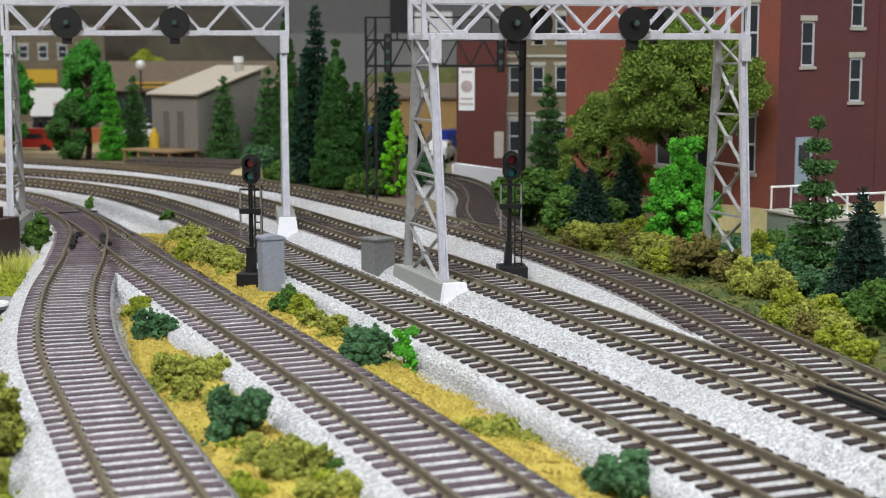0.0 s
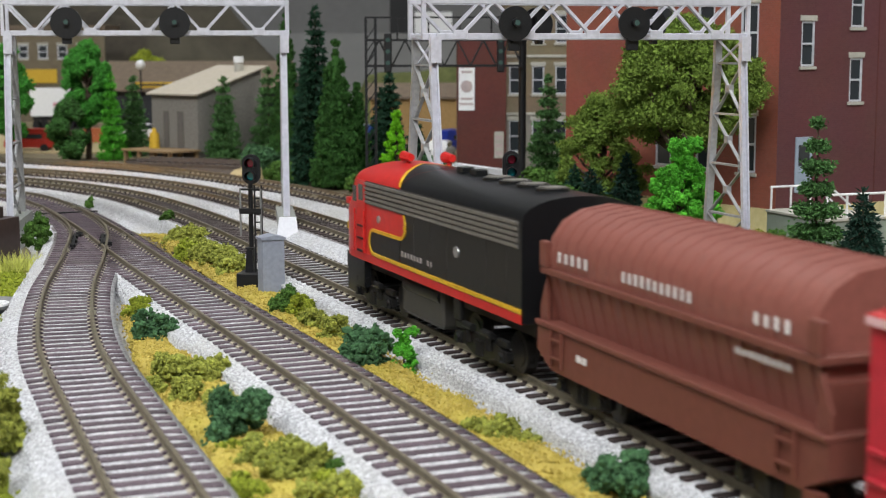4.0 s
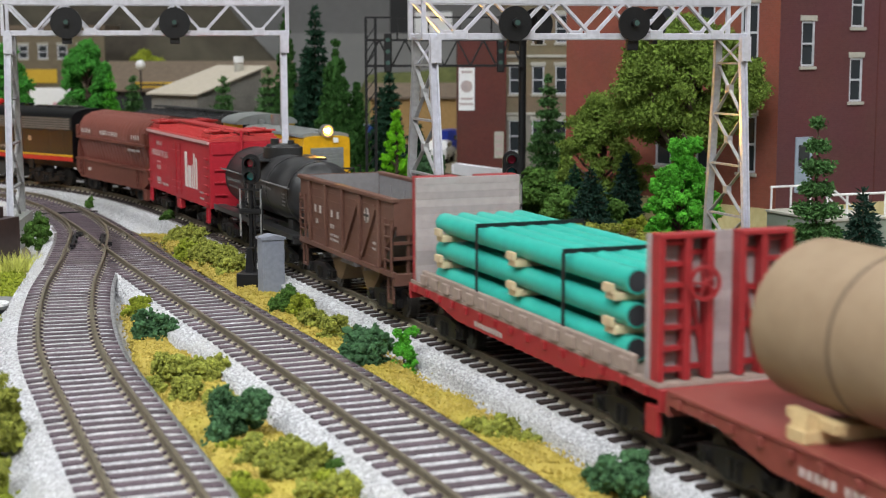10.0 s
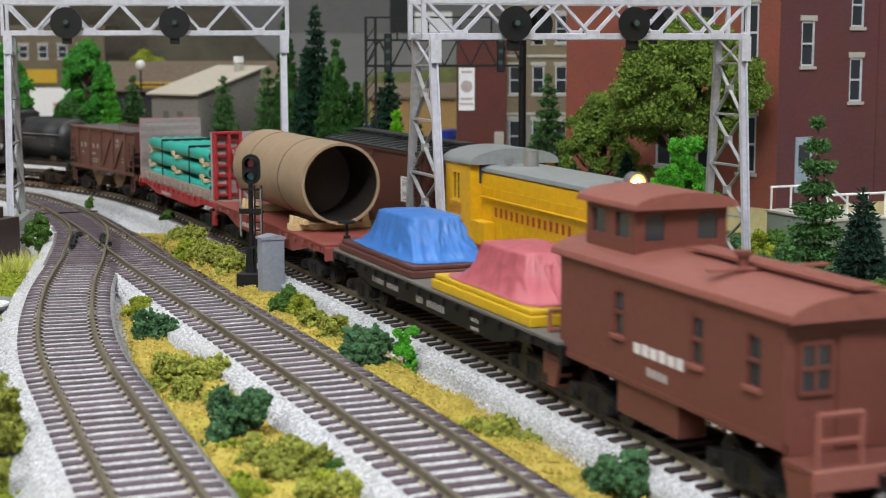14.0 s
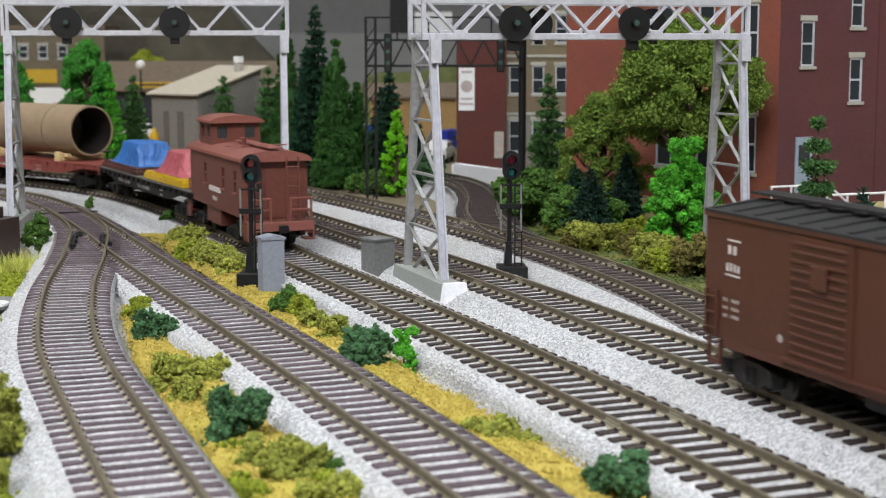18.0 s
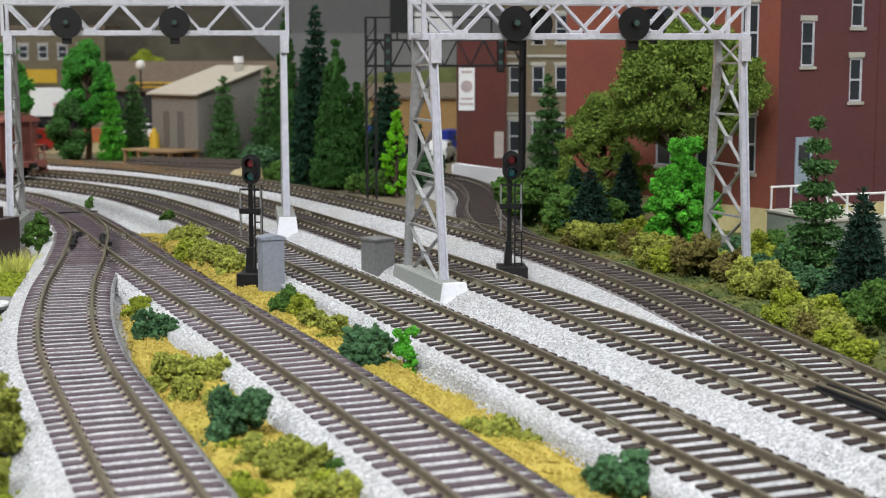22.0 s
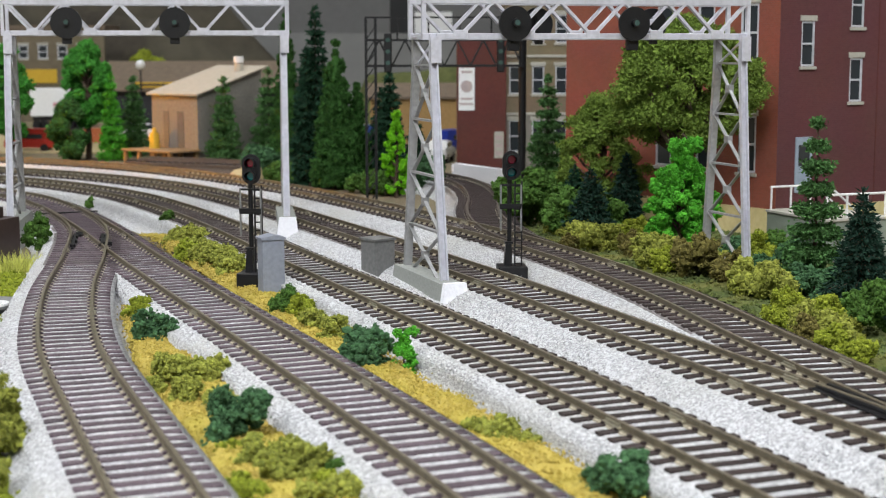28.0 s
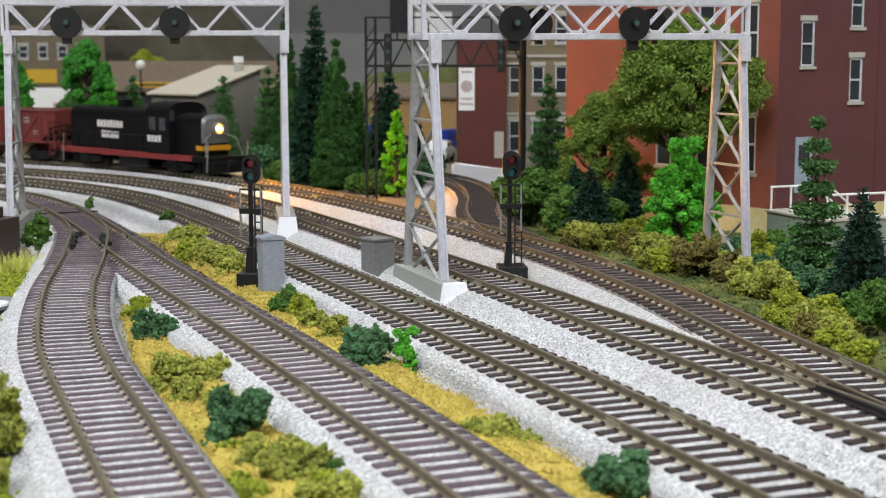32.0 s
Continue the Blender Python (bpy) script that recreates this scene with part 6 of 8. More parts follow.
def roof_ribs(parent, m, L, W, z0, z1, n, step_up=0.7, cover=0.0):
    for i in range(n):
        x = -L / 2 + 3 + i * (L - 6) / (n - 1)
        for s in (-1, 1):
            a, b = (x, s * (W - 0.5), z0 + step_up), (x, s * 2.8, z1 + step_up)
            part("roof_rib", bar(bmesh.new(), a, b, 1.5, 1.1), m, parent)


def gable_roof(parent, m, L, W, z0, z1, lip=1.0, name="roof"):
    pl = [(-W - lip, z0), (W + lip, z0), (W + lip, z0 + 0.8), (0, z1), (-W - lip, z0 + 0.8)]
    return part(name, prism(bmesh.new(), pl, -L / 2, L / 2, "x"), m, parent)


def reefer():
    red, roofm, pale = paint("reefer_red", (0.43, 0.02, 0.034), 0.4), paint("reefer_roof", (0.50, 0.05, 0.05), 0.5), paint("fascia_pink", (0.62, 0.38, 0.38), 0.5)
    c = car("refrigerator_car", "bright red wooden refrigerator car with white lettering")
    L, W = 127, 17.2
    bd = part("body", bx(-L / 2, L / 2, -W, W, 9.8, 42, 0.15), red, c)
    rf = gable_roof(c, roofm, L, W, 42.05, 45.4)
    roof_ribs(rf, roofm, L, W, 42.8, 45.2, 19)
    for s in (-1, 1):
        y0, y1 = (W + 0.1, W + 1.2) if s > 0 else (-W - 1.2, -W - 0.1)
        part("fascia", bx(-L / 2, L / 2, y0, y1, 40.9, 42.4), pale, bd, "pale pink eaves strip")
        # narrow upright boards of the siding
        gm = None
        for i in range(44):
            x = -L / 2 + 1.4 + i * (L - 2.8) / 43
            if abs(x) < 8.5:
                continue
            if gm is None:
                gm = part("board_groove", bx(-0.16, 0.16, *((W, W + 0.07) if s > 0 else (-W - 0.07, -W)), 10.2, 40.8), red, bd)
                gm.location.x = x / 1000
            else:
                again(gm, bd, Matrix.Translation((x / 1000, 0, 0)))
        dr = part("door", bx(-7.5, 7.5, *((W, W + 0.35) if s > 0 else (-W - 0.35, -W)), 12, 38.5), red, bd)
        for z in (14, 17.5, 24.5, 33.5, 36.5):
            part("hinge", bx(-9.5, 9.5, *((W + 0.3, W + 0.7) if s > 0 else (-W - 0.7, -W - 0.3)), z, z + 0.8), red, dr)
        part("door_seam", bx(-0.25, 0.25, *((W + 0.3, W + 0.8) if s > 0 else (-W - 0.8, -W - 0.3)), 12, 38.5), red, dr)
        yy = s * (W + 0.02)
        if s > 0:
            stroke_shapes(bd, yy, -16, -42, 17, 18, M_LETTER)
        else:
            stroke_shapes(bd, yy, 42, 16, 17, 18, M_LETTER)
        letters(bd, yy, 46, 33, 34.4, 2.4, 5, M_LETTER_DIM, 1.0)
        words(bd, "REFRIGERATOR LINE", s, 20 if s < 0 else 56, yy, 28.6, 36, M_LETTER)
        letters(bd, yy, 46, 36, 21.2, 2.8, 4, M_LETTER_DIM, 1.0)
        letters(bd, yy, 46, 36, 25.3, 0.5, 1)
        letters(bd, yy, 46, 36, 14.6, 2.6, 4, M_LETTER_DIM)
        letters(bd, yy, 46, 36, 13.6, 0.5, 1)
        letters(bd, yy, 33, 20, 13.6, 1.2, 5, M_LETTER_DIM)
        letters(bd, yy, -44, -52, 16, 1.0, 5, M_LETTER_DIM)
        letters(bd, yy, -44, -52, 13, 1.0, 5, M_LETTER_DIM)
        for z in range(6):
            part("grab_iron", bx(-62, -56, *((W + 0.4, W + 1.3) if s > 0 else (-W - 1.3, -W - 0.4)), 11.5 + z * 4.3, 12.6 + z * 4.3, 0.2), red, bd)
        for z in range(2):
            part("grab_iron", bx(57, 62, *((W + 0.4, W + 1.3) if s > 0 else (-W - 1.3, -W - 0.4)), 13.5 + z * 5.3, 14.6 + z * 5.3, 0.2), red, bd)
        for x in (-59, 59.5):
            st = bmesh.new()
            for o in (-2, 2):
                box(st, x + o - 0.5, x + o + 0.5, *((W - 0.6, W + 0.4) if s > 0 else (-W - 0.4, -W + 0.6)), 4.5, 9.9)
            box(st, x - 2.5, x + 2.5, *((W - 0.6, W + 0.6) if s > 0 else (-W - 0.6, -W + 0.6)), 3.8, 4.7)
            part("stirrup_step", st, red, c)
        part("post_pocket", bx(-4, 4, *((W - 3, W - 0.3) if s > 0 else (-W + 0.3, -W + 3)), 5, 9.7, 0.3), red, c)
    # running board and ice hatches
    for x0, x1 in ((-L / 2 - 1, L / 2 + 1),):
        for y in (-2.6, 0, 2.6):
            part("running_board", bx(x0, x1, y - 1.1, y + 1.1, 47.1, 47.9), roofm, rf)
    for sx in (-1, 1):
        for sy in (-1, 1):
            x, y = sx * 52, sy * 10.5
            hp = part("hatch_frame", bx(x - 8.5, x + 8.5, y - 5.2, y + 5.2, 43.3, 45.8, 0.3), roofm, rf)
            part("hatch_lid", bx(x - 7, x + 7, y - 4.6, y + 4.6, 45.9, 47.6, 0.4), roofm, hp)
            part("hatch_bar", bx(x - 9.3, x + 9.3, y - 0.8, y + 0.8, 47.65, 48.6, 0.2), roofm, hp)
            for o in (-7.5, 7.5):
                part("hatch_bar", bx(x + o - 0.8, x + o + 0.8, y - 6, y + 6, 47.0, 48.1, 0.2), roofm, hp)
    for s in (-1, 1):
        x = s * (L / 2)
        part("end_board", bx(min(x, x + s * 0.6), max(x, x + s * 0.6), -W + 1, W - 1, 36, 41), red, bd)
        part("brake_staff", rod(bmesh.new(), (x + s * 1.5, 2, 10), (x + s * 1.5, 2, 48), 0.6, 8), red, bd)
        for z in (16, 22, 28):
            part("end_grab", bx(min(x, x + s * 1), max(x, x + s * 1), 9, 15, z, z + 0.8, 0.1), red, bd)
    part("underframe", bx(-L / 2 + 3, L / 2 - 3, -6, 6, 7.5, 9.75), M_SIDEF, c)
    lift(c, [(3.8, 5.0), (9.8, 12.0), (42, 43.6), (48.6, 49.4)])
    for x in (-43, 43):
        truck(c, x)
    couplers(c, L)
    return c, L


def tank_car():
    bk = paint("tank_black", (0.018, 0.018, 0.019), 0.38, big=55, c3=(0.085, 0.085, 0.088))
    c = car("tank_car", "black tank car with expansion dome and side railings")
    L = 128
    part("frame", bx(-L / 2, L / 2, -5.5, 5.5, 8.5, 12.2, 0.2), bk, c)
    for s in (-1, 1):
        part("running_board", bx(-L / 2, L / 2, *((11, 16.2) if s > 0 else (-16.2, -11)), 11.4, 12.6, 0.2), bk, c)
        part("edge_rail", bx(-L / 2, L / 2, *((16.0, 16.6) if s > 0 else (-16.6, -16.0)), 10.6, 12.9), bk, c)
        for x in (-62.5, 62.5):
            part("end_sill", bx(x - 1.5, x + 1.5, *((5, 16) if s > 0 else (-16, -5)), 9, 11.3), bk, c)
    R, zc = 15.2, 29.0
    secs = []
    for x, k in ((-55, 0.35), (-54.2, 0.7), (-52.5, 0.9), (-50, 1.0), (50, 1.0), (52.5, 0.9), (54.2, 0.7), (55, 0.35)):
        secs.append((x, [(R * k * math.cos(a), zc + R * k * math.sin(a)) for a in np.linspace(0, 6.2832, 36, endpoint=False)]))
    tk = part("tank", loft(bmesh.new(), secs), bk, c, smooth=45)
    for x in (-49, -18, 18, 49):
        bm = loft(bmesh.new(), [(x - 0.8, [(15.4 * math.cos(a), zc + 15.4 * math.sin(a)) for a in np.linspace(0, 6.2832, 36, endpoint=False)]), (x + 0.8, [(15.4 * math.cos(a), zc + 15.4 * math.sin(a)) for a in np.linspace(0, 6.2832, 36, endpoint=False)])])
        part("band", bm, bk, tk, smooth=45)
    dm = part("dome", rod(bmesh.new(), (4, 0, 38), (4, 0, 47), 9.2, 30), bk, tk, smooth=40)
    part("dome_lid", rod(bmesh.new(), (4, 0, 47), (4, 0, 48.2), 8.0, 30, 7.2), bk, dm)
    part("valve", rod(bmesh.new(), (7, 3, 48.2), (7, 3, 50.6), 2.0, 12), bk, dm)
    part("valve", rod(bmesh.new(), (1, -3, 48.2), (1, -3, 50), 1.6, 12), bk, dm)
    for s in (-1, 1):
        rl = bmesh.new()
        rod(rl, (-54, s * 16.2, 33), (54, s * 16.2, 33), 0.42, 8)
        part("handrail", rl, paint("rail_grey", (0.16, 0.16, 0.16), 0.5), tk)
        for x in (-50, -25, 25, 50):
            part("stanchion", bar(bmesh.new(), (x, s * 14.4, 33), (x, s * 16.4, 33), 0.7), bk, tk)
        part("platform", bx(-8, 16, *((9.5, 17.5) if s > 0 else (-17.5, -9.5)), 41.2, 42.2, 0.2), bk, dm)
        ladder(tk, bk, 4, s * 16.6, 12.6, 41, 6, 7)
        letters(tk, s * 15.7, 46, 22, 28.0, 1.6, 12, M_LETTER_FADED, 0.9)
        letters(tk, s * 15.5, 42, 26, 25.0, 1.0, 9, M_LETTER_FADED, 0.9)
        letters(tk, s * 15.7, -14, -28, 29.6, 1.3, 7, M_LETTER_FADED, 0.9)
        for q in range(4):
            letters(tk, s * 15.5, -43, -48, 24 + q * 1.7, 0.9, 4, M_LETTER_FADED, 0.9)
        for x in (-40, 40):
            part("saddle", bx(x - 3, x + 3, *((3, 10) if s > 0 else (-10, -3)), 12.3, 17), bk, c)
        for x in (14,):
            part("placard", prism(bmesh.new(), [(x, 19), (x + 2, 21.5), (x, 24), (x - 2, 21.5)], s * 14.2 - 0.2, s * 14.2 + 0.2, "y"), M_LETTER_DIM, tk)
    part("cross_bearer", bx(-6, 6, -16, 16, 9, 11.2), bk, c)
    for me in {o.data for o in tk.children_recursive + [tk]}:
        for v in me.vertices:
            v.co.y *= 0.93
    lift(c, [(8.5, 11.0), (12.6, 15.0), (13.8, 15.6), (44.2, 42.4), (51, 49)])
    for x in (-44, 44):
        truck(c, x)
    couplers(c, L)
    return c, L


def hopper(L=103, m=None, inner=None, loaded=False, label="brown open hopper car with diagonal braces and grey inside"):
    br = m or paint("hopper_brown", (0.125, 0.058, 0.042), 0.5, c3=(0.16, 0.09, 0.068))
    gy = inner or paint("hopper_grey", (0.21, 0.20, 0.205), 0.7)
    chute = paint("chute_brown", (0.17, 0.11, 0.055), 0.6)
    c = car("hopper_car", label)
    W, zt, zs = 16.4, 38.6, 16.0
    h = L / 2
    posts = [-h * 0.74 + i * h * 1.48 / 4 for i in range(5)]
    for s in (-1, 1):
        def skin(o0, o1):
            return (W + o0, W + o1) if s > 0 else (-W - o1, -W - o0)
        wall = [(-h, zt), (-h, 31), (posts[0], zs), (posts[4], zs), (h, 31), (h, zt)]
        sd = part("side_wall", prism(bmesh.new(), wall, *skin(-1.0, 0.0), "y"), br, c)
        part("inner_sheet", prism(bmesh.new(), [(-h + 1.2, zt + 0.2), (-h + 1.2, 32), (posts[0], 18), (posts[4], 18), (h - 1.2, 32), (h - 1.2, zt + 0.2)], *skin(-1.4, -1.05), "y"), gy, sd, "grey inside sheet")
        for i in range(6):
            x = -h * 0.7 + i * h * 1.4 / 5
            part("inner_post", bx(x - 0.6, x + 0.6, *skin(-2.0, -1.45), 20, zt - 3), gy, sd)
        part("top_chord", bx(-h - 0.6, h + 0.6, *skin(-1.6, 1.1), zt + 0.05, zt + 1.4, 0.25), br, sd)
        part("side_sill", bx(-h, h, *skin(-1.0, 0.9), zs - 1.6, zs + 0.1, 0.2), br, sd)
        e = s * (W + 0.5)
        for x in posts:
            part("side_post", bx(x - 1.1, x + 1.1, *skin(0.02, 1.1), zs + 0.15, zt, 0.2), br, sd)
        k = posts[1] - posts[0]
        for i in (0, 1):
            a, q = posts[i] + 2.0, posts[i] + k - 2.2
            part("brace", bar(bmesh.new(), (a, e, zt - 2.5), (q, e, zs + 2.0), 0.9, 1.7), br, sd)
        for z in range(7):
            part("board_seam", bx(posts[0], posts[4], *skin(0.0, 0.12), zs + 2.4 + z * 2.9, zs + 2.65 + z * 2.9), br, sd)
        y = s * (W + 0.14)
        for x in (posts[4] - 4.5, posts[4] - 10.5, posts[3] - 5, posts[3] - 12):
            letters(sd, y, x, x - 2.6, 27.5, 2.8, 1, M_LETTER_DIM, 0.3)
        letters(sd, y, posts[4] - 6, posts[4] - 9, 23.4, 1.8, 2, M_LETTER_DIM, 0.7)
        letters(sd, y, posts[3] - 4, posts[3] - 9, 23.4, 1.6, 4, M_LETTER_DIM, 0.7)
        for z in (19.0, 20.6):
            letters(sd, y, posts[3] - 4, posts[3] - 14, z, 0.9, 8, M_LETTER_DIM, 0.8)
        for z in (21.0, 23.0):
            letters(sd, y, posts[1] - 12, posts[1] - 17.5, z, 1.0, 4, M_LETTER_DIM, 0.8)
        part("emblem", rod(bmesh.new(), (posts[1] - 6, s * W, 32), (posts[1] - 6, s * (W + 0.2), 32), 2.6, 20), M_LETTER_DIM, sd, "round white emblem")
        part("emblem_cross", box(bx(posts[1] - 8.4, posts[1] - 3.6, *skin(0.2, 0.3), 31.6, 32.4), posts[1] - 6.4, posts[1] - 5.6, *skin(0.2, 0.32), 29.6, 34.4), M_SIDEF, sd)
        for x in (-h + 4.2, h - 4.2):
            ladder(sd, br, x, s * (W - 0.2), 14, 33, 6.0, 5)
            part("stirrup", box(box(bx(x - 2.5, x + 2.5, *skin(-0.8, 0.0), 5.6, 6.5), x - 2.5, x - 1.8, *skin(-0.8, 0.0), 6.4, 14.4), x + 1.8, x + 2.5, *skin(-0.8, 0.0), 6.4, 14.4), br, c)
    for s in (-1, 1):
        x = s * h
        part("end_wall", bx(min(x, x - s * 1), max(x, x - s * 1), -W + 1.05, W - 1.05, 28, zt + 1.2), br, c)
        part("inner_end", bx(min(x - s * 1.05, x - s * 1.4), max(x - s * 1.05, x - s * 1.4), -W + 1.6, W - 1.6, 29, zt + 1.0), gy, c, "grey inside sheet")
        part("slope_sheet", prism(bmesh.new(), [(x - s * 1.5, 29.5), (x - s * 1.5, 28.0), (x - s * 34, 12), (x - s * 34, 13.5)], -W + 1.5, W - 1.5, "y"), gy, c, "grey slope sheet")
        part("end_sill", bx(min(x, x - s * 3), max(x, x - s * 3), -W, W, 11.5, 15.4, 0.2), br, c)
        for y in (-11, -4, 4, 11):
            part("end_post", bar(bmesh.new(), (x - s * 1.5, y, 15.4), (x - s * 0.4, y, zt), 1.1), br, c)
        for z in (20, 25):
            part("end_bar", bx(min(x, x - s * 1.2), max(x, x - s * 1.2), -W, W, z, z + 1.0), br, c)
        part("hopper_chute", prism(bmesh.new(), [(s * 4, 15), (s * 30, 15), (s * 19, 4.5), (s * 14, 4.5)], -12.5, 12.5, "y"), chute, c, "brown discharge chute")
    part("center_ridge", prism(bmesh.new(), [(-8, 12), (8, 12), (0, 19)], -W + 1.5, W - 1.5, "y"), gy, c)
    part("center_sill", bx(-h, h, -3, 3, 8, 11), br, c)
    if loaded:
        part("load", bx(-h + 2, h - 2, -W + 2, W - 2, 33, 37, 1), M_GROUND, c)
    for x in (-h + 17, h - 17):
        truck(c, x)
    couplers(c, L)
    return c, L


def flat_frame(c, L, W, m, deck_m, zt=16.5, depth=8.0, planks=0):
    for s in (-1, 1):
        pl = [(-L / 2, zt - 1), (-L / 2, zt - 3.4), (-L / 2 + 20, zt - 3.4), (-L / 2 + 40, zt - depth), (L / 2 - 40, zt - depth), (L / 2 - 20, zt - 3.4), (L / 2, zt - 3.4), (L / 2, zt - 1)]
        sl = part("side_sill", prism(bmesh.new(), pl, *((W - 1.2, W) if s > 0 else (-W, -W + 1.2)), "y"), m, c)
        n = int(L / 10)
        for i in range(n):
            x = -L / 2 + 5 + i * (L - 10) / (n - 1)
            part("stake_pocket", bx(x - 1.0, x + 1.0, *((W, W + 0.9) if s > 0 else (-W - 0.9, -W)), zt - 3.2, zt - 1.2, 0.15), m, sl)
    if planks:
        for i in range(planks):
            w = L / planks
            part("deck_plank", bx(-L / 2 + i * w, -L / 2 + (i + 1) * w - 0.2, -W, W, zt - 0.95, zt), deck_m, c)
    else:
        part("deck", bx(-L / 2, L / 2, -W - 0.4, W + 0.4, zt - 0.95, zt, 0.15), deck_m, c)
    part("center_sill", bx(-L / 2, L / 2, -3, 3, 8, zt - 1), m, c)
    for s in (-1, 1):
        x = s * L / 2
        part("end_sill", bx(min(x, x + s * 1.4), max(x, x + s * 1.4), -W, W, zt - 6, zt - 1, 0.2), m, c)
    for x in (-L / 2 + 22, L / 2 - 22):
        truck(c, x)
    couplers(c, L)


def bulkhead_flat():
    red, wood = paint("bulkhead_red", (0.34, 0.028, 0.032), 0.42), mat("rack_wood", (0.34, 0.26, 0.22), (0.25, 0.19, 0.16), 0.8, scale=500, bump=0.3)
    plank = mat("bulkhead_planks", (0.40, 0.345, 0.34), (0.34, 0.29, 0.287), 0.75, scale=400, bump=0.25, vary=0.12)
    teal = mat("teal_pipe", (0.035, 0.42, 0.34), (0.03, 0.36, 0.29), 0.35, scale=300, bump=0.02)
    pine = mat("pine_block", (0.62, 0.50, 0.32), (0.52, 0.4, 0.25), 0.75, scale=500, bump=0.2)
    c = car("bulkhead_flat_car", "red bulkhead flat car carrying teal pipes")
    L, W = 158, 17.2
    flat_frame(c, L, W, red, wood, depth=6.4, planks=36)
    for s in (-1, 1):
        rk = part("side_rack", bx(-L / 2 + 12, L / 2 - 10, *((W - 1.8, W - 0.2) if s > 0 else (-W + 0.2, -W + 1.8)), 16.55, 20.6, 0.2), wood, c, "brown ribbed side board")
        for i in range(15):
            x = -L / 2 + 15 + i * (L - 28) / 14
            part("rack_block", bx(x - 2.2, x + 2.2, *((W - 0.2, W + 0.7) if s > 0 else (-W - 0.7, -W + 0.2)), 16.55, 19.6, 0.2), wood, rk)
        letters(c, s * (W + 0.02), 26, 6, 11, 1.6, 8, M_LETTER_DIM)
    for s in (-1, 1):
        xi = s * (L / 2 - 6)
        bh = part("bulkhead", bx(min(xi, xi + s * 1.0), max(xi, xi + s * 1.0), -W, W, 16.55, 17.0), plank, c)
        n = 14
        for i in range(n):
            z = 17.05 + i * 31.5 / n
            part("plank", bx(min(xi, xi + s * 1.4), max(xi, xi + s * 1.4), -W, W, z, z + 31.5 / n - 0.06), plank, bh)
        xo = xi + s * 1.5
        for y in (-16, -9.5, -4, 4, 9.5, 16):
            part("bulkhead_post", bx(min(xo, xo + s * 3.6), max(xo, xo + s * 3.6), y - 0.8, y + 0.8, 16.6, 48.4, 0.2), red, bh)
        for y0, y1 in ((-16, -9.5), (9.5, 16)):
            for k in range(7):
                z = 18.5 + k * 4.6
                part("bulkhead_rung", bx(min(xo + s * 1, xo + s * 2.4), max(xo + s * 1, xo + s * 2.4), y0, y1, z, z + 1.1), red, bh)
        for y0, y1 in ((-9.5, -4), (4, 9.5)):
            for k in range(4):
                z = 18.5 + k * 8.4
                part("bulkhead_rung", bx(min(xo, xo + s * 1), max(xo, xo + s * 1), y0, y1, z, z + 1.2), red, bh)
            part("bulkhead_brace", bar(bmesh.new(), (xo + s * 0.7, y0, 18), (xo + s * 0.7, y1, 47.5), 1.0), red, bh)
        part("bulkhead_cap", bx(min(xo, xo + s * 3.8), max(xo, xo + s * 3.8), -16.8, -3.2, 47.6, 48.8, 0.2), red, bh)
        part("bulkhead_cap", bx(min(xo, xo + s * 3.8), max(xo, xo + s * 3.8), 3.2, 16.8, 47.6, 48.8, 0.2), red, bh)
    xw = -L / 2 - 0.5
    bw = bmesh.new()
    ring = [[bw.verts.new((xw + o, 6.5 + q * math.cos(k * math.pi / 10), 38 + q * math.sin(k * math.pi / 10))) for k in range(20)] for q, o in ((3.9, -0.4), (3.9, 0.4), (3.2, 0.4), (3.2, -0.4))]
    for u, w in zip(ring, ring[1:] + ring[:1]):
        for k in range(20):
            bw.faces.new((u[k], u[(k + 1) % 20], w[(k + 1) % 20], w[k]))
    wh = part("brake_wheel", bw, red, c)
    for k in range(5):
        a = k * 1.2566
        part("spoke", rod(bmesh.new(), (xw, 6.5, 38), (xw, 6.5 + 3.4 * math.cos(a), 38 + 3.4 * math.sin(a)), 0.3, 5), red, wh)
    part("stirrup", bx(-L / 2, -L / 2 + 5, W - 1, W + 0.2, 5, 11.4), red, c)
    # load: three tiers of pipes on blocks, strapped
    r = 2.95
    for tier in range(3):
        z = 20.2 + tier * (2 * r + 1.9)
        for i in range(5):
            y = (i - 2) * 2 * r * 1.03
            bm = bmesh.new()
            rod(bm, (-60, y, z), (62, y, z), r, 20)
            pp = part("pipe", bm, teal, c, "teal plastic pipe", smooth=40)
            # flat dark disc on the solid end paints the shade inside the pipe
            part("bore", rod(bmesh.new(), (-60.15, y, z), (-60.02, y, z), r * 0.84, 18), M_DARKWALL_SHADE, pp)
        for x in (-54, 2, 56):
            part("spacer_block", bx(x - 2.4, x + 2.4, -16.2, 16.2, z + r + 0.04, z + r + 1.86, 0.2) if tier < 2 else bx(x - 2.4, x + 2.4, -16.2, 16.2, 16.6, 17.2), pine, c, "pale wood spacer")
            for i in (-1, 1):
                part("chock", prism(bmesh.new(), [(x - 2.2, z - r), (x + 2.2, z - r), (x + 2.2, z - r + 2.0), (x - 2.2, z - r + 2.0)], *((15.9, 17) if i > 0 else (-17, -15.9)), "y"), pine, c)
    zt = 20.2 + 2 * (2 * r + 1.9) + r
    for x in (-30, 26):
        st = bmesh.new()
        for s in (-1, 1):
            bar(st, (x, s * 16.5, 17), (x, s * 16.5, zt), 1.2, 0.4)
        bar(st, (x, -16.6, zt + 0.3), (x, 16.6, zt + 0.3), 0.4, 1.2)
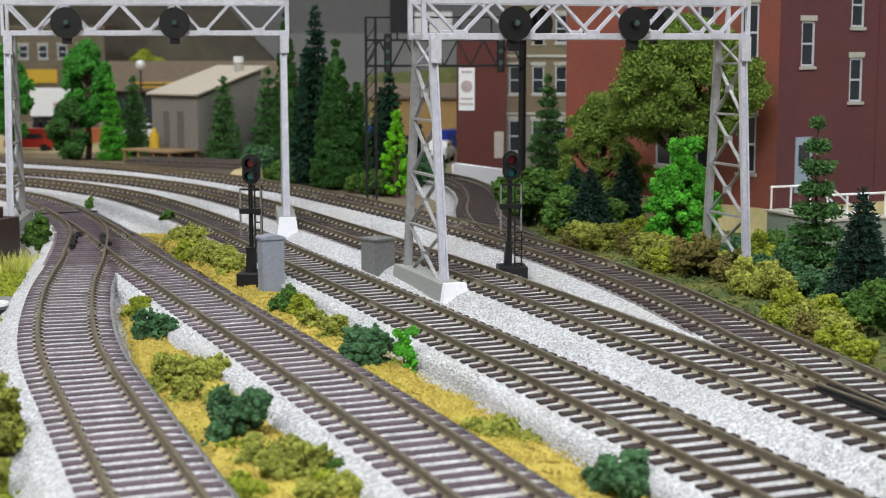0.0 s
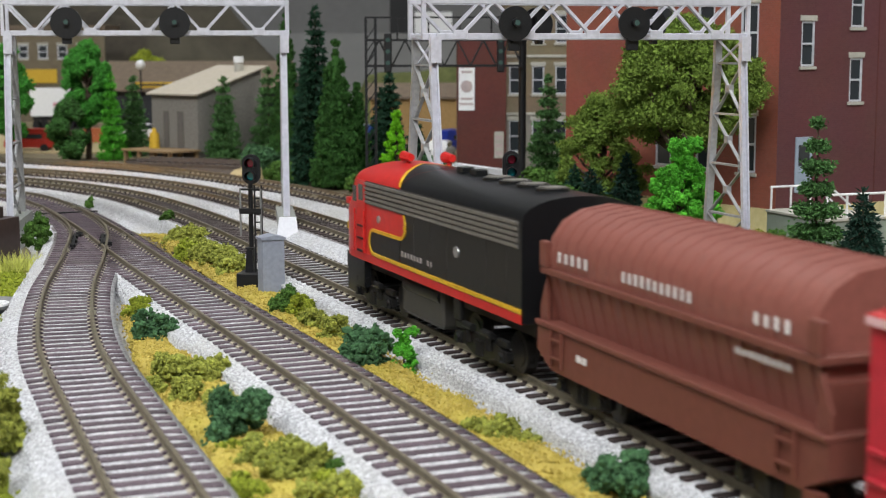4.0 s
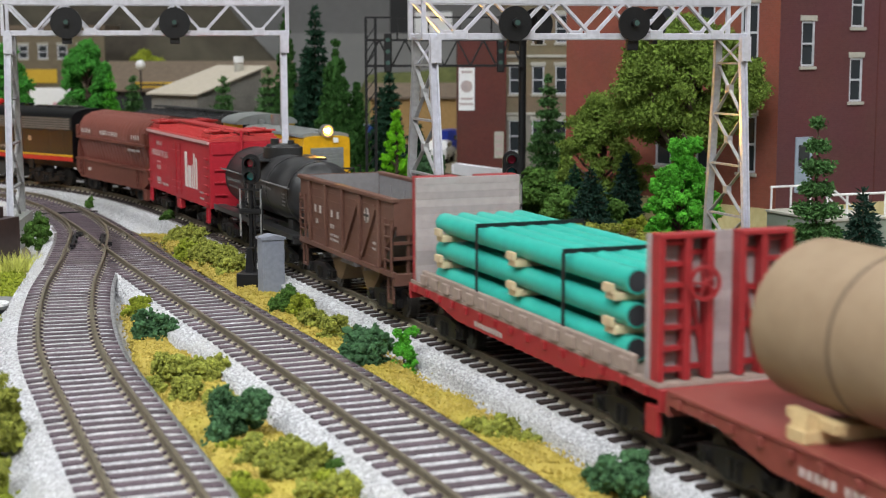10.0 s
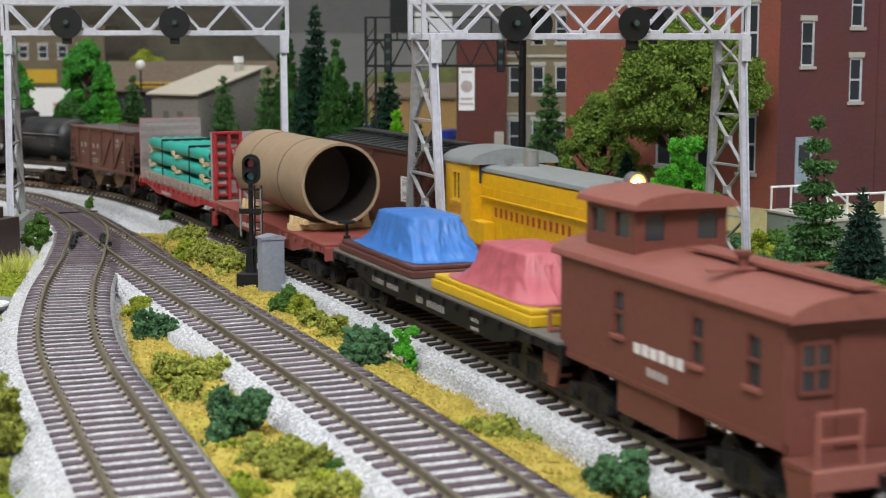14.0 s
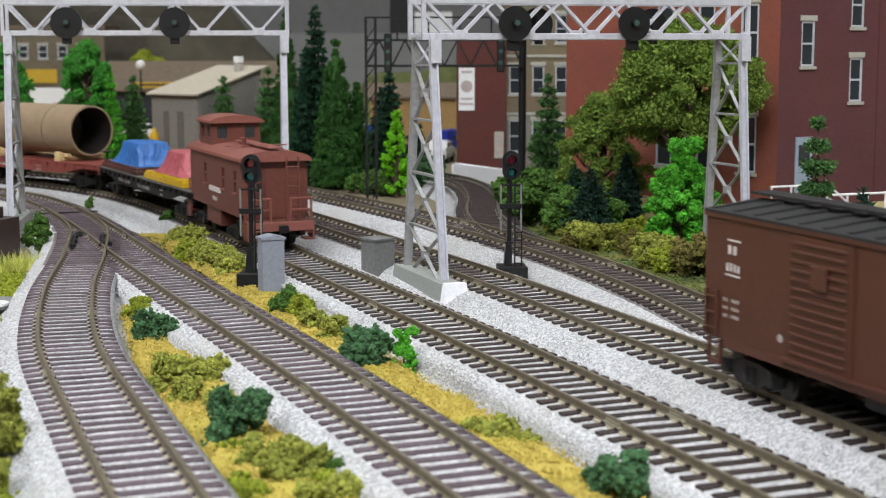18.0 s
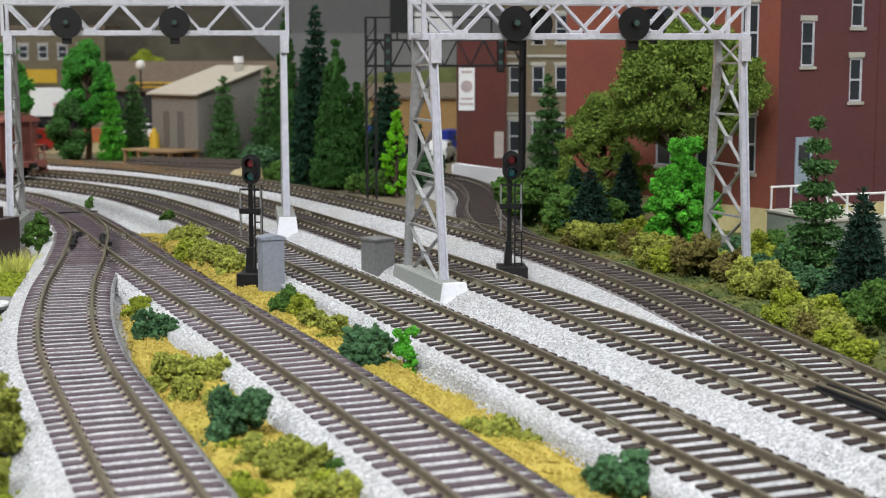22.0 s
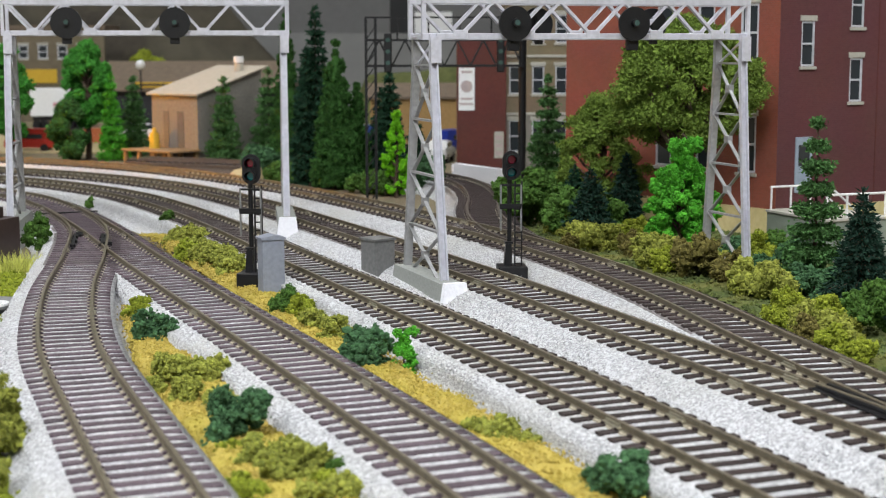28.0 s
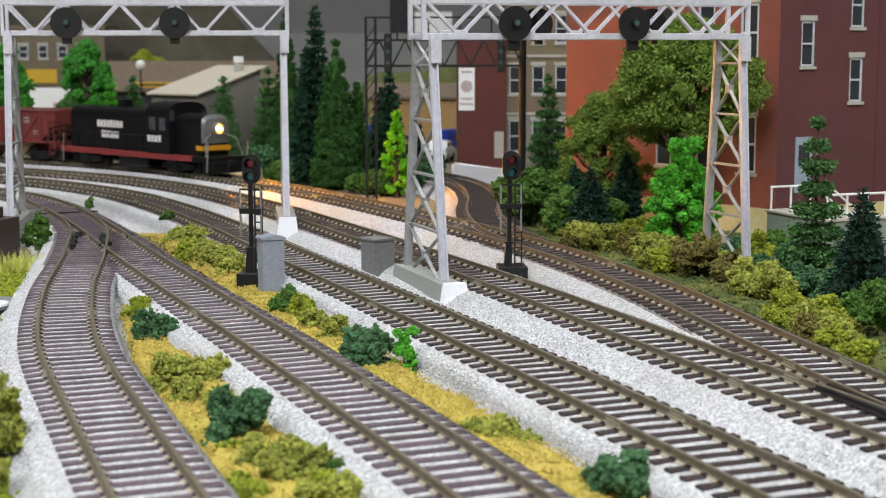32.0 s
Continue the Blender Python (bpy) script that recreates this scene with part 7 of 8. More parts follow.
        part("strap", st, M_BLACK, c, "black strap")
    return c, L


def pipe_flat():
    ox = paint("oxide_red", (0.22, 0.05, 0.04), 0.5, c3=(0.26, 0.075, 0.06))
    tube = mat("cardboard_brown", (0.29, 0.21, 0.135), (0.25, 0.175, 0.11), 0.6, scale=200, bump=0.05)
    pine = mat("pine_cradle", (0.62, 0.46, 0.24), (0.5, 0.36, 0.18), 0.75, scale=500, bump=0.2)
    c = car("flat_car", "oxide red flat car carrying one huge brown pipe")
    L, W = 164, 17.2
    flat_frame(c, L, W, ox, ox, depth=7.2)
    for s in (-1, 1):
        letters(c, s * (W + 0.02), 34, 22, 11, 1.9, 5, None, 1.0)
        letters(c, s * (W + 0.02), 20, 2, 11, 1.9, 8, None, 1.0)
        for z in (9.8, 12.2):
            letters(c, s * (W + 0.02), -12, -18, z, 1.2, 4, M_LETTER_DIM, 1.0)
    R, zc, x0, x1 = 15.9, 35.6, -51, 53
    bm = bmesh.new()
    A = np.linspace(0, 6.28318, 56, endpoint=False)
    rings = []
    for x, r in ((x0, R), (x1, R), (x1, R - 1.1), (x0, R - 1.1)):
        rings.append([bm.verts.new((x, r * math.cos(a), zc + r * math.sin(a))) for a in A])
    for a, b in zip(rings, rings[1:] + rings[:1]):
        for i in range(56):
            bm.faces.new((a[i], b[i], b[(i + 1) % 56], a[(i + 1) % 56]))
    pp = part("large_pipe", bm, tube, c, "large brown pipe with open ends", smooth=40)
    # inner face of the pipe, near black against the brown outside
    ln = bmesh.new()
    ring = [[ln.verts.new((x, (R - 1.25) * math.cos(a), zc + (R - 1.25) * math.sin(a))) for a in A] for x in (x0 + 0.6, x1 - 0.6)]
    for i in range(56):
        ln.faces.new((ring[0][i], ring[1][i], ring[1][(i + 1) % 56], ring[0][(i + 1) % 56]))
    part("lining", ln, paint("tar_lining", (0.02, 0.016, 0.014), 0.5), pp, "black inner face of the pipe", smooth=40)
    for x in (-18, 28):
        bd = bmesh.new()
        sec = [((R + 0.15) * math.cos(a), zc + (R + 0.15) * math.sin(a)) for a in A]
        loft(bd, [(x - 0.35, sec), (x + 0.35, sec)])
        part("strap", bd, paint("strap_brown", (0.12, 0.085, 0.06), 0.6), pp, smooth=40)
    for x in (-36, 36):
        cr = part("cradle_beam", bx(x - 3, x + 3, -16.6, 16.6, 16.55, 19.2, 0.2), pine, c, "pale wooden cradle")
        for s in (-1, 1):
            part("wedge", prism(bmesh.new(), [(s * 7, 19.25), (s * 16, 19.25), (s * 15.5, 22.6)], x - 2.5, x + 2.5, "x"), pine, cr)
            part("cleat", bx(x - 8, x + 8, *((11, 13.4) if s > 0 else (-13.4, -11)), 19.25, 21.3, 0.15), pine, cr)
    part("brake_stand", rod(bmesh.new(), (-78, 7, 16.5), (-78, 7, 24), 0.6, 8), M_BLACK, c)
    part("brake_wheel", rod(bmesh.new(), (-78, 7, 23.6), (-78, 7, 24.4), 3.4, 16), M_BLACK, c)
    part("brake_collar", rod(bmesh.new(), (-78, 7, 16.5), (-78, 7, 19.0), 1.4, 10), M_BLACK, c)
    return c, L


def tarp(parent, x0, x1, w, z0, h, m, base_m, seed, label):
    """Tarpaulin pulled over a crate: flat top, slack creased sides that flare out over the rim of the base."""
    part("crate_base", bx(x0 - 2.4, x1 + 2.4, -w - 1.6, w + 1.6, 16.55, z0 - 1.7, 0.3), base_m, parent)
    part("crate_rim", bx(x0 - 1.4, x1 + 1.4, -w - 0.8, w + 0.8, z0 - 1.65, z0 - 0.2, 0.3), base_m, parent)
    n, k = 160, 26
    cx, hx = (x0 + x1) / 2, (x1 - x0) / 2
    V = []
    for j in range(k + 1):
        t = j / k
        for i in range(n):
            a = 2 * math.pi * i / n
            c, s = math.cos(a), math.sin(a)
            e = 7.0
            sq = (abs(c) ** e + abs(s) ** e) ** (-1 / e)
            # long side stands steep, the two ends trail out in a slope
            drop_x = 0.98 - 0.5 * min(1, t / 0.86) ** 0.42
            drop_y = 0.98 - 0.36 * min(1, t / 0.86) ** 0.5
            p = Vector((3.2 * c + seed, 3.2 * s, t * 0.9))
            crease = (1 - abs(noise.noise(p)) * 3.0)
            fine = (1 - abs(noise.noise(Vector((7.5 * c + 0.8 * t, 7.5 * s + seed, t * 2.2)))) * 3.0)
            amp = math.sin(math.pi * min(1, 0.10 + 0.9 * t)) ** 0.8
            f = 1 + amp * (0.085 * max(0, crease) ** 2 + 0.05 * max(0, fine) ** 2) - 0.03 * amp
            z = z0 + 0.05 + (h if t >= 0.86 else h * (t / 0.86) ** 1.12)
            if t > 0.86:
                u = (t - 0.86) / 0.14
                shrink = 1 - u
                z += 0.5 * math.sin(u * 1.57) + 0.35 * noise.noise(Vector((c * 3 * shrink, s * 3 * shrink, seed)))
                f *= shrink if shrink > 0.02 else 0.02
            elif t < 0.04:
                z = z0 + 0.02
            sag = 0.5 * noise.noise(Vector((5 * c, 5 * s, seed + t))) * amp
            V.append((cx + hx * c * sq * drop_x * f, w * s * sq * drop_y * f, max(z0 + 0.02, z + sag)))
    F = [(j * n + i, j * n + (i + 1) % n, (j + 1) * n + (i + 1) % n, (j + 1) * n + i) for j in range(k) for i in range(n)]
    F.append(tuple(k * n + i for i in range(n)))
    ob = mesh_np("tarpaulin", V, F, m, parent, smooth=True)
    ob["label"] = label


def tarp_flat():
    blk = paint("flat_black", (0.008, 0.008, 0.008), 0.5, spec=0.25)
    dk = paint("deck_grey", (0.12, 0.11, 0.095), 0.8)
    c = car("flat_car", "black flat car with two tarpaulin-covered loads")
    L, W = 185, 17.2
    flat_frame(c, L, W, blk, dk, depth=7.4)
    for s in (-1, 1):
        letters(c, s * (W + 0.02), 50, 38, 11, 1.8, 6, M_LETTER_DIM, 1.0)
        letters(c, s * (W + 0.02), 35, 24, 11, 1.8, 6, M_LETTER_DIM, 1.0)
        letters(c, s * (W + 0.02), 8, 2, 10.6, 2.2, 3, M_LETTER_DIM, 1.0)
        letters(c, s * (W + 0.02), -1, -16, 10.6, 2.2, 7, M_LETTER_DIM, 1.0)
        for z in (9.8, 12.2):
            letters(c, s * (W + 0.02), -36, -42, z, 1.1, 4, M_LETTER_DIM, 1.0)
    blue = mat("blue_tarp", (0.045, 0.165, 0.47), (0.036, 0.135, 0.40), 0.38, scale=250, bump=0.12)
    pink = mat("red_tarp", (0.43, 0.105, 0.125), (0.35, 0.08, 0.10), 0.42, scale=250, bump=0.12)
    tarp(c, 16, 86, 15.0, 20.6, 12.6, blue, paint("crate_brown", (0.10, 0.035, 0.03), 0.5), 3, "wrinkled blue tarpaulin")
    tarp(c, -72, -6, 15.0, 21.2, 11.6, pink, paint("crate_yellow", (0.60, 0.38, 0.015), 0.4), 8, "wrinkled red tarpaulin")
    return c, L


def narrow(c, k):
    """Draw in the width of a car."""
    for me in {o.data for o in c.children_recursive if o.data}:
        for v in me.vertices:
            v.co.y *= k


def squash(c, z0, k):
    """Draw in the height of a car above z0."""
    z0 /= 1000
    for me in {o.data for o in c.children_recursive if o.data}:
        for v in me.vertices:
            if v.co.z > z0:
                v.co.z = z0 + (v.co.z - z0) * k


def lift(c, rows):
    """Move the heights of a car's meshes, mm, from the first to the second column of rows."""
    a, b = [r[0] for r in rows], [r[1] for r in rows]
    for me in {o.data for o in c.children_recursive if o.data}:
        co = np.empty(len(me.vertices) * 3)
        me.vertices.foreach_get("co", co)
        z = co[2::3] * 1000
        co[2::3] = (np.interp(z, a, b) + np.where(z > a[-1], z - a[-1], 0) + np.where(z < a[0], z - a[0], 0)) / 1000
        me.vertices.foreach_set("co", co)


def caboose():
    br, rf = paint("caboose_brown", (0.15, 0.049, 0.036), 0.45), paint("caboose_roof", (0.24, 0.083, 0.064), 0.5)
    c = car("caboose", "brown wooden caboose with a roof cupola and end platforms", "caboose")
    L, W, x0, x1 = 116, 17.0, -49.0, 49.0
    # side walls with real window openings
    wins = [(18, 24.5, 5.0, 11), (-17, 24.5, 5.0, 11), (-38.5, 24.5, 5.0, 11)]
    for s in (-1, 1):
        wl = pierced_wall("side_wall", c, br, x0, x1, 14.5, 40, *((W - 1.2, W) if s > 0 else (-W, -W + 1.2)), [(a, b, w, h) for a, b, w, h in wins])
        for a, b, w, h in wins:
            wn = part("window", bx(a - w / 2, a + w / 2, *((W - 1.1, W - 0.8) if s > 0 else (-W + 0.8, -W + 1.1)), b, b + h), M_PANE, wl)
            fr = bmesh.new()
            o = s * (W - 0.4)
            for p, q in (((a - w / 2, b), (a - w / 2, b + h)), ((a + w / 2, b), (a + w / 2, b + h)), ((a - w / 2, b + h / 2), (a + w / 2, b + h / 2)), ((a - w / 2, b + h), (a + w / 2, b + h))):
                bar(fr, (p[0], o, p[1]), (q[0], o, q[1]), 0.8, 0.8)
            part("frame", fr, br, wn)
            part("sill", bx(a - w / 2 - 0.6, a + w / 2 + 0.6, *((W, W + 1.0) if s > 0 else (-W - 1.0, -W)), b - 1.2, b - 0.1, 0.1), rf, wn)
        letters(wl, s * (W + 0.02), 11, -12, 21.5, 3.0, 6)
        letters(wl, s * (W + 0.02), 4.5, -5, 17.0, 2.2, 4, M_LETTER_DIM)
        part("side_sill", bx(x0, x1, *((W - 0.5, W + 0.3) if s > 0 else (-W - 0.3, -W + 0.5)), 13.2, 14.5), br, c)
        part("tool_box", bx(-8, 20, *((8, 16) if s > 0 else (-16, -8)), 5.0, 13.0, 0.3), br, c)
    for s in (-1, 1):
        x = s * 49.0
        ew = part("end_wall", bx(min(x, x - s * 1.2), max(x, x - s * 1.2), -W + 1.25, W - 1.25, 12, 41.5), br, c)
        dr = part("door", bx(min(x, x + s * 0.4), max(x, x + s * 0.4), -5, 4, 13, 37), br, ew)
        wn = part("window", bx(min(x, x + s * 0.3), max(x, x + s * 0.3), -s * 13 if False else (6.0), 13.5, 25, 35.5), M_PANE, ew)
        fr = bmesh.new()
        o = x + s * 0.5
        for p, q in (((6, 25), (6, 35.5)), ((13.5, 25), (13.5, 35.5)), ((9.75, 25), (9.75, 35.5)), ((6, 30.2), (13.5, 30.2)), ((6, 25), (13.5, 25)), ((6, 35.5), (13.5, 35.5))):
            bar(fr, (o, p[0], p[1]), (o, q[0], q[1]), 0.8, 0.8)
        part("frame", fr, br, wn)
        pf = part("platform", bx(min(x, x + s * 10), max(x, x + s * 10), -W, W, 10.5, 12, 0.2), br, c, "end platform")
        part("end_beam", bx(min(x + s * 8.5, x + s * 10.4), max(x + s * 8.5, x + s * 10.4), -W, W, 7.6, 11.9, 0.3), rf, pf)
        for y0, y1 in ((-15.5, -5), (5, 15.5)):
            rl = bmesh.new()
            for y in (y0, y1):
                rod(rl, (x + s * 9.5, y, 12), (x + s * 9.5, y, 23), 0.6, 6)
            for z in (17.5, 23):
                rod(rl, (x + s * 9.5, y0, z), (x + s * 9.5, y1, z), 0.6, 6)
            part("railing", rl, rf, pf, "end railing")
        ld = part("end_ladder", rod(rod(bmesh.new(), (x + s * 9, -9.5, 12), (x + s * 9, -9.5, 43), 0.55, 6), (x + s * 9, -3.5, 12), (x + s * 9, -3.5, 43), 0.55, 6), br, pf)
        for k in range(6):
            part("rung", rod(bmesh.new(), (x + s * 9, -9.5, 15 + k * 4.6), (x + s * 9, -3.5, 15 + k * 4.6), 0.4, 6), br, ld)
        for y in (-1, 1):
            stp = bmesh.new()
            prism(stp, [(x + s * 0.5, 10.4), (x + s * 9.5, 10.4), (x + s * 11, 3.6), (x + s * 3, 3.6)], *((W - 1, W) if y > 0 else (-W, -W + 1)), "y")
            box(stp, min(x + s * 1.5, x + s * 10), max(x + s * 1.5, x + s * 10), *((W - 5, W - 1) if y > 0 else (-W + 1, -W + 5)), 6.5, 7.4)
            box(stp, min(x + s * 3, x + s * 11), max(x + s * 3, x + s * 11), *((W - 5, W - 1) if y > 0 else (-W + 1, -W + 5)), 3.6, 4.4)
            part("steps", stp, br, pf, "corner steps")
    sec = arch(W + 1.4, 40.3, 40.9, 45.6, 14, 2.0)
    roof = part("roof", loft(bmesh.new(), [(-52.5, sec), (52.5, sec)]), rf, c, smooth=30)
    for y in (-2.5, 0, 2.5):
        part("running_board", bx(-53, 9, y - 1.1, y + 1.1, 46.5, 47.2), rf, roof)
    for s in (-1, 1):
        part("running_board_cleat", bx(-20, -18, *((0, 16) if s > 0 else (-16, 0)), 45.7, 46.3), rf, roof)
    part("smoke_jack", rod(rod(bmesh.new(), (-18, 6, 44), (-18, 6, 49), 1.3, 10), (-18, 6, 49), (-18, 6, 50), 2.0, 10), br, roof)
    # cupola
    cu = part("cupola", bx(17, 42, -13.2, 13.2, 41, 46), br, c, "roof cupola with windows")
    for s in (-1, 1):
        wl = pierced_wall("cupola_wall", cu, br, 17, 42, 46.02, 55.5, *((12.2, 13.2) if s > 0 else (-13.2, -12.2)), [(23.5, 47.8, 7.0, 6.2), (35.5, 47.8, 7.0, 6.2)])
        for a in (23.5, 35.5):
            part("pane", bx(a - 3.4, a + 3.4, *((12.3, 12.5) if s > 0 else (-12.5, -12.3)), 47.9, 53.9), M_PANE, wl)
        xx = 17 if s < 0 else 42
        ew = pierced_wall("cupola_end", cu, br, -12.15, 12.15, 46.02, 56.8, 0, 1, [(-7.5, 47.5, 5.5, 6.5), (7.5, 47.5, 5.5, 6.5)])
        ew.matrix_basis = at(xx if s > 0 else xx + 1, 0, 0, 90)
        for a in (-7.5, 7.5):
            part("pane", bx(a - 2.7, a + 2.7, 0.4, 0.6, 47.6, 53.9), M_PANE, ew)
    part("cupola_roof", loft(bmesh.new(), [(14.5, arch(15, 55.55, 56, 59.5, 12, 2.0)), (44.5, arch(15, 55.55, 56, 59.5, 12, 2.0))]), rf, cu, smooth=30)
    part("underframe", bx(-50, 50, -5, 5, 7.4, 10.45), M_SIDEF, c)
    squash(c, 12.0, 0.915)
    for w in [o for o in c.children_recursive if o.name.startswith("cupola_end")]:
        w.scale.x = 0.91
    narrow(c, 0.9)
    for x in (-33, 33):
        truck(c, x, wb=19)
    couplers(c, L + 2)
    return c, L


def headlamp(parent, x, y, z, r=1.9, d=-1, bulb=None):
    """A lamp tube whose reflector ring is made to glow as the lamp's halo; the small bulb sits deep in it, so its beam
    is narrow.
    """
    A = np.linspace(0, 6.28318, 24, endpoint=False)

    def tube(rows):
        bm = bmesh.new()
        ring = [[bm.verts.new((xx, y + rr * math.cos(a), z + rr * math.sin(a))) for a in A] for xx, rr in rows]
        for u, w in zip(ring, ring[1:]):
            for i in range(24):
                bm.faces.new((u[i], u[(i + 1) % 24], w[(i + 1) % 24], w[i]))
        return bm, ring
    bm, ring = tube([(x, r + 0.7), (x + d * 4.4, r + 0.7), (x + d * 4.4, r)])
    bm.faces.new(ring[0])
    hs = part("headlight", bm, M_STEEL, parent)
    bm, ring = tube([(x + d * 4.3, r + 0.02), (x + d * 4.0, 1.6), (x + d * 1.0, 1.4)])
    bm.faces.new(ring[2])
    part("reflector", bm, M_HEADLAMP_HALO, hs, "amber reflector, made to glow as the lamp's halo")
    part("bulb", rod(bmesh.new(), (x + d * 1.05, y, z), (x + d * 1.5, y, z), 0.5, 12, 0.4), bulb or M_BULB, hs, "bright warm bulb")


def yellow_switcher():
    ye, gy, rd = paint("armour_yellow", (0.66, 0.36, 0.01), 0.35), paint("harbour_grey", (0.22, 0.235, 0.23), 0.5), paint("stripe_red", (0.33, 0.035, 0.02), 0.4)
    sv = mat("silver_truck", (0.30, 0.30, 0.29), (0.22, 0.22, 0.21), 0.45, metal=0.4)
    c = car("switcher_locomotive", "yellow switcher locomotive with grey roof and lit headlamp", "locomotive")
    L, W = 158, 17.0
    part("frame", bx(-78, 78, -W, W, 12.2, 16, 0.2), gy, c)
    for s in (-1, 1):
        part("red_stripe", bx(-78, 78, *((W, W + 0.2) if s > 0 else (-W - 0.2, -W)), 14.6, 16.4), rd, c)
    hood = part("hood", loft(bmesh.new(), [(-72, arch(12.6, 16.05, 40, 43.5, 10, 4.0)), (44, arch(12.6, 16.05, 40, 43.5, 10, 4.0))]), ye, c, "yellow engine hood", smooth=30)
    part("hood_roof", loft(bmesh.new(), [(-70, arch(12.7, 42.6, 43.0, 45.2, 10, 3.0)), (44, arch(12.7, 42.6, 43.0, 45.2, 10, 3.0))]), gy, hood, smooth=30)
    gr = part("radiator_grille", bx(-73, -72.05, -8.8, 8.8, 18, 37.5, 0.1), gy, hood, "grey front grille")
    for i in range(12):
        part("slat", bx(-73.5, -73.05, -8.6, 8.6, 18.6 + i * 1.58, 19.4 + i * 1.58), gy, gr)
    headlamp(hood, -70, 0, 46.0, 2.6)
    part("headlight_base", bx(-71, -62, -3.2, 3.2, 43.6, 46.5, 0.4), gy, hood)
    part("number_box", bx(-73.2, -72.1, -6, -3.4, 40, 42.4), M_WHITE, hood)
    for s in (-1, 1):
        e = s * 12.6
        for i in range(9):
            x = -64 + i * 12
            part("hood_door", bx(x, x + 11.2, *((12.6, 12.8) if s > 0 else (-12.8, -12.6)), 17.5, 37), ye, hood)
        part("handrail", rod(bmesh.new(), (-66, s * 14, 33.5), (40, s * 14, 33.5), 0.45, 8), ye, hood)
        letters(hood, s * 12.86, 30, -50, 27, 3.6, 14, rd, 1.0)
        part("battery_box", bx(28, 43.9, *((12.7, 17) if s > 0 else (-17, -12.7)), 16.1, 25, 0.4), ye, c)
        for x in (-77, 77):
            stp = bmesh.new()
            for k in range(3):
                box(stp, x - 3.5, x + 3.5, *((13, 17) if s > 0 else (-17, -13)), 3 + k * 3.4, 3.8 + k * 3.4)
            box(stp, x - 3.6, x - 3.0, *((13, 17) if s > 0 else (-17, -13)), 3, 12.1)
            part("steps", stp, sv, c, "silver corner steps")
            part("grab_rail", rod(rod(bmesh.new(), (x, s * 16.6, 16), (x, s * 16.6, 28), 0.4, 6), (x, s * 16.6, 28), (x * 0.94, s * 16.6, 28), 0.4, 6), M_BLACK, c)
    fr = bmesh.new()
    for y in (-13, 13):
        rod(fr, (-77.5, y, 16), (-77.5, y, 27), 0.45, 6)
    rod(fr, (-77.5, -13, 27), (-77.5, 13, 27), 0.45, 6)
    for y in (-13, 13):
        rod(fr, (-77.5, y * 0.9, 27), (-77.5, 0, 17), 0.45, 6)
    part("front_railing", fr, M_BLACK, c)
    cab = bmesh.new()
    x0, x1 = 44.2, 75
    for s in (-1, 1):
        wl = pierced_wall("cab_side", c, ye, x0, x1, 16.05, 45, *((W - 1.2, W) if s > 0 else (-W, -W + 1.2)), [(61.5, 31, 9.5, 10.5)])
        wn = part("window", bx(56.8, 66.2, *((W - 0.8, W - 0.6) if s > 0 else (-W + 0.6, -W + 0.8)), 31, 41.5), M_PANE, wl)
        fr = bmesh.new()
        o = s * (W - 0.2)
        for p, q in (((56.9, 31), (56.9, 41.5)), ((66.1, 31), (66.1, 41.5)), ((61.5, 31), (61.5, 41.5)), ((56.9, 31), (66.1, 31)), ((56.9, 41.5), (66.1, 41.5))):
            bar(fr, (p[0], o, p[1]), (q[0], o, q[1]), 0.7, 0.7)
        part("frame", fr, ye, wn)
        part("sill", bx(56, 67, *((W, W + 0.8) if s > 0 else (-W - 0.8, -W)), 29.8, 30.8, 0.1), ye, wn)
        words(wl, "ROAD OF", s, 55 if s < 0 else 69, s * (W + 0.02), 26.0, 14, rd)
        part("script_stroke", bar(bar(bmesh.new(), (70, s * (W + 0.06), 20.0), (54, s * (W + 0.06), 23.6), 0.12, 1.0), (66, s * (W + 0.06), 19.6), (58, s * (W + 0.06), 21.6), 0.12, 0.7), rd, wl)
        part("cab_grab_rail", rod(bmesh.new(), (73.4, s * (W + 0.9), 17), (73.4, s * (W + 0.9), 29), 0.4, 6), M_BLACK, wl)
    for x in (x0, x1 - 1.2):
        ew = part("cab_end", bx(x, x + 1.2, -W + 1.25, W - 1.25, 16.05, 48), ye, c)
        for y in (-11, -3.5, 3.5, 11):
            sx = x - 0.2 if x == x0 else x + 1.2
            part("window", bx(sx, sx + 0.2, y - 2.6, y + 2.6, 38, 46), M_PANE, ew)
    cr = part("cab_roof", loft(bmesh.new(), [(41.5, arch(W + 0.8, 45.05, 45.8, 50.8, 14, 2.0)), (77, arch(W + 0.8, 45.05, 45.8, 50.8, 14, 2.0))]), gy, c, "rounded grey cab roof", smooth=30)
    part("stack", rod(bmesh.new(), (24, 0, 45), (24, 0, 51), 2.8, 16), M_STEEL, hood, "silver exhaust stack")
    part("horn", rod(bmesh.new(), (36, 6, 47), (30, 6, 47), 0.8, 10, 1.6), M_STEEL, hood)
    part("fuel_tank", bx(-16, 16, -14, 14, 4, 12.1, 1.0), gy, c)
    for x in (-46, 46):
        truck(c, x, sv, wb=30, r=5.6, frame_w=14)
    couplers(c, L)
    return c, L


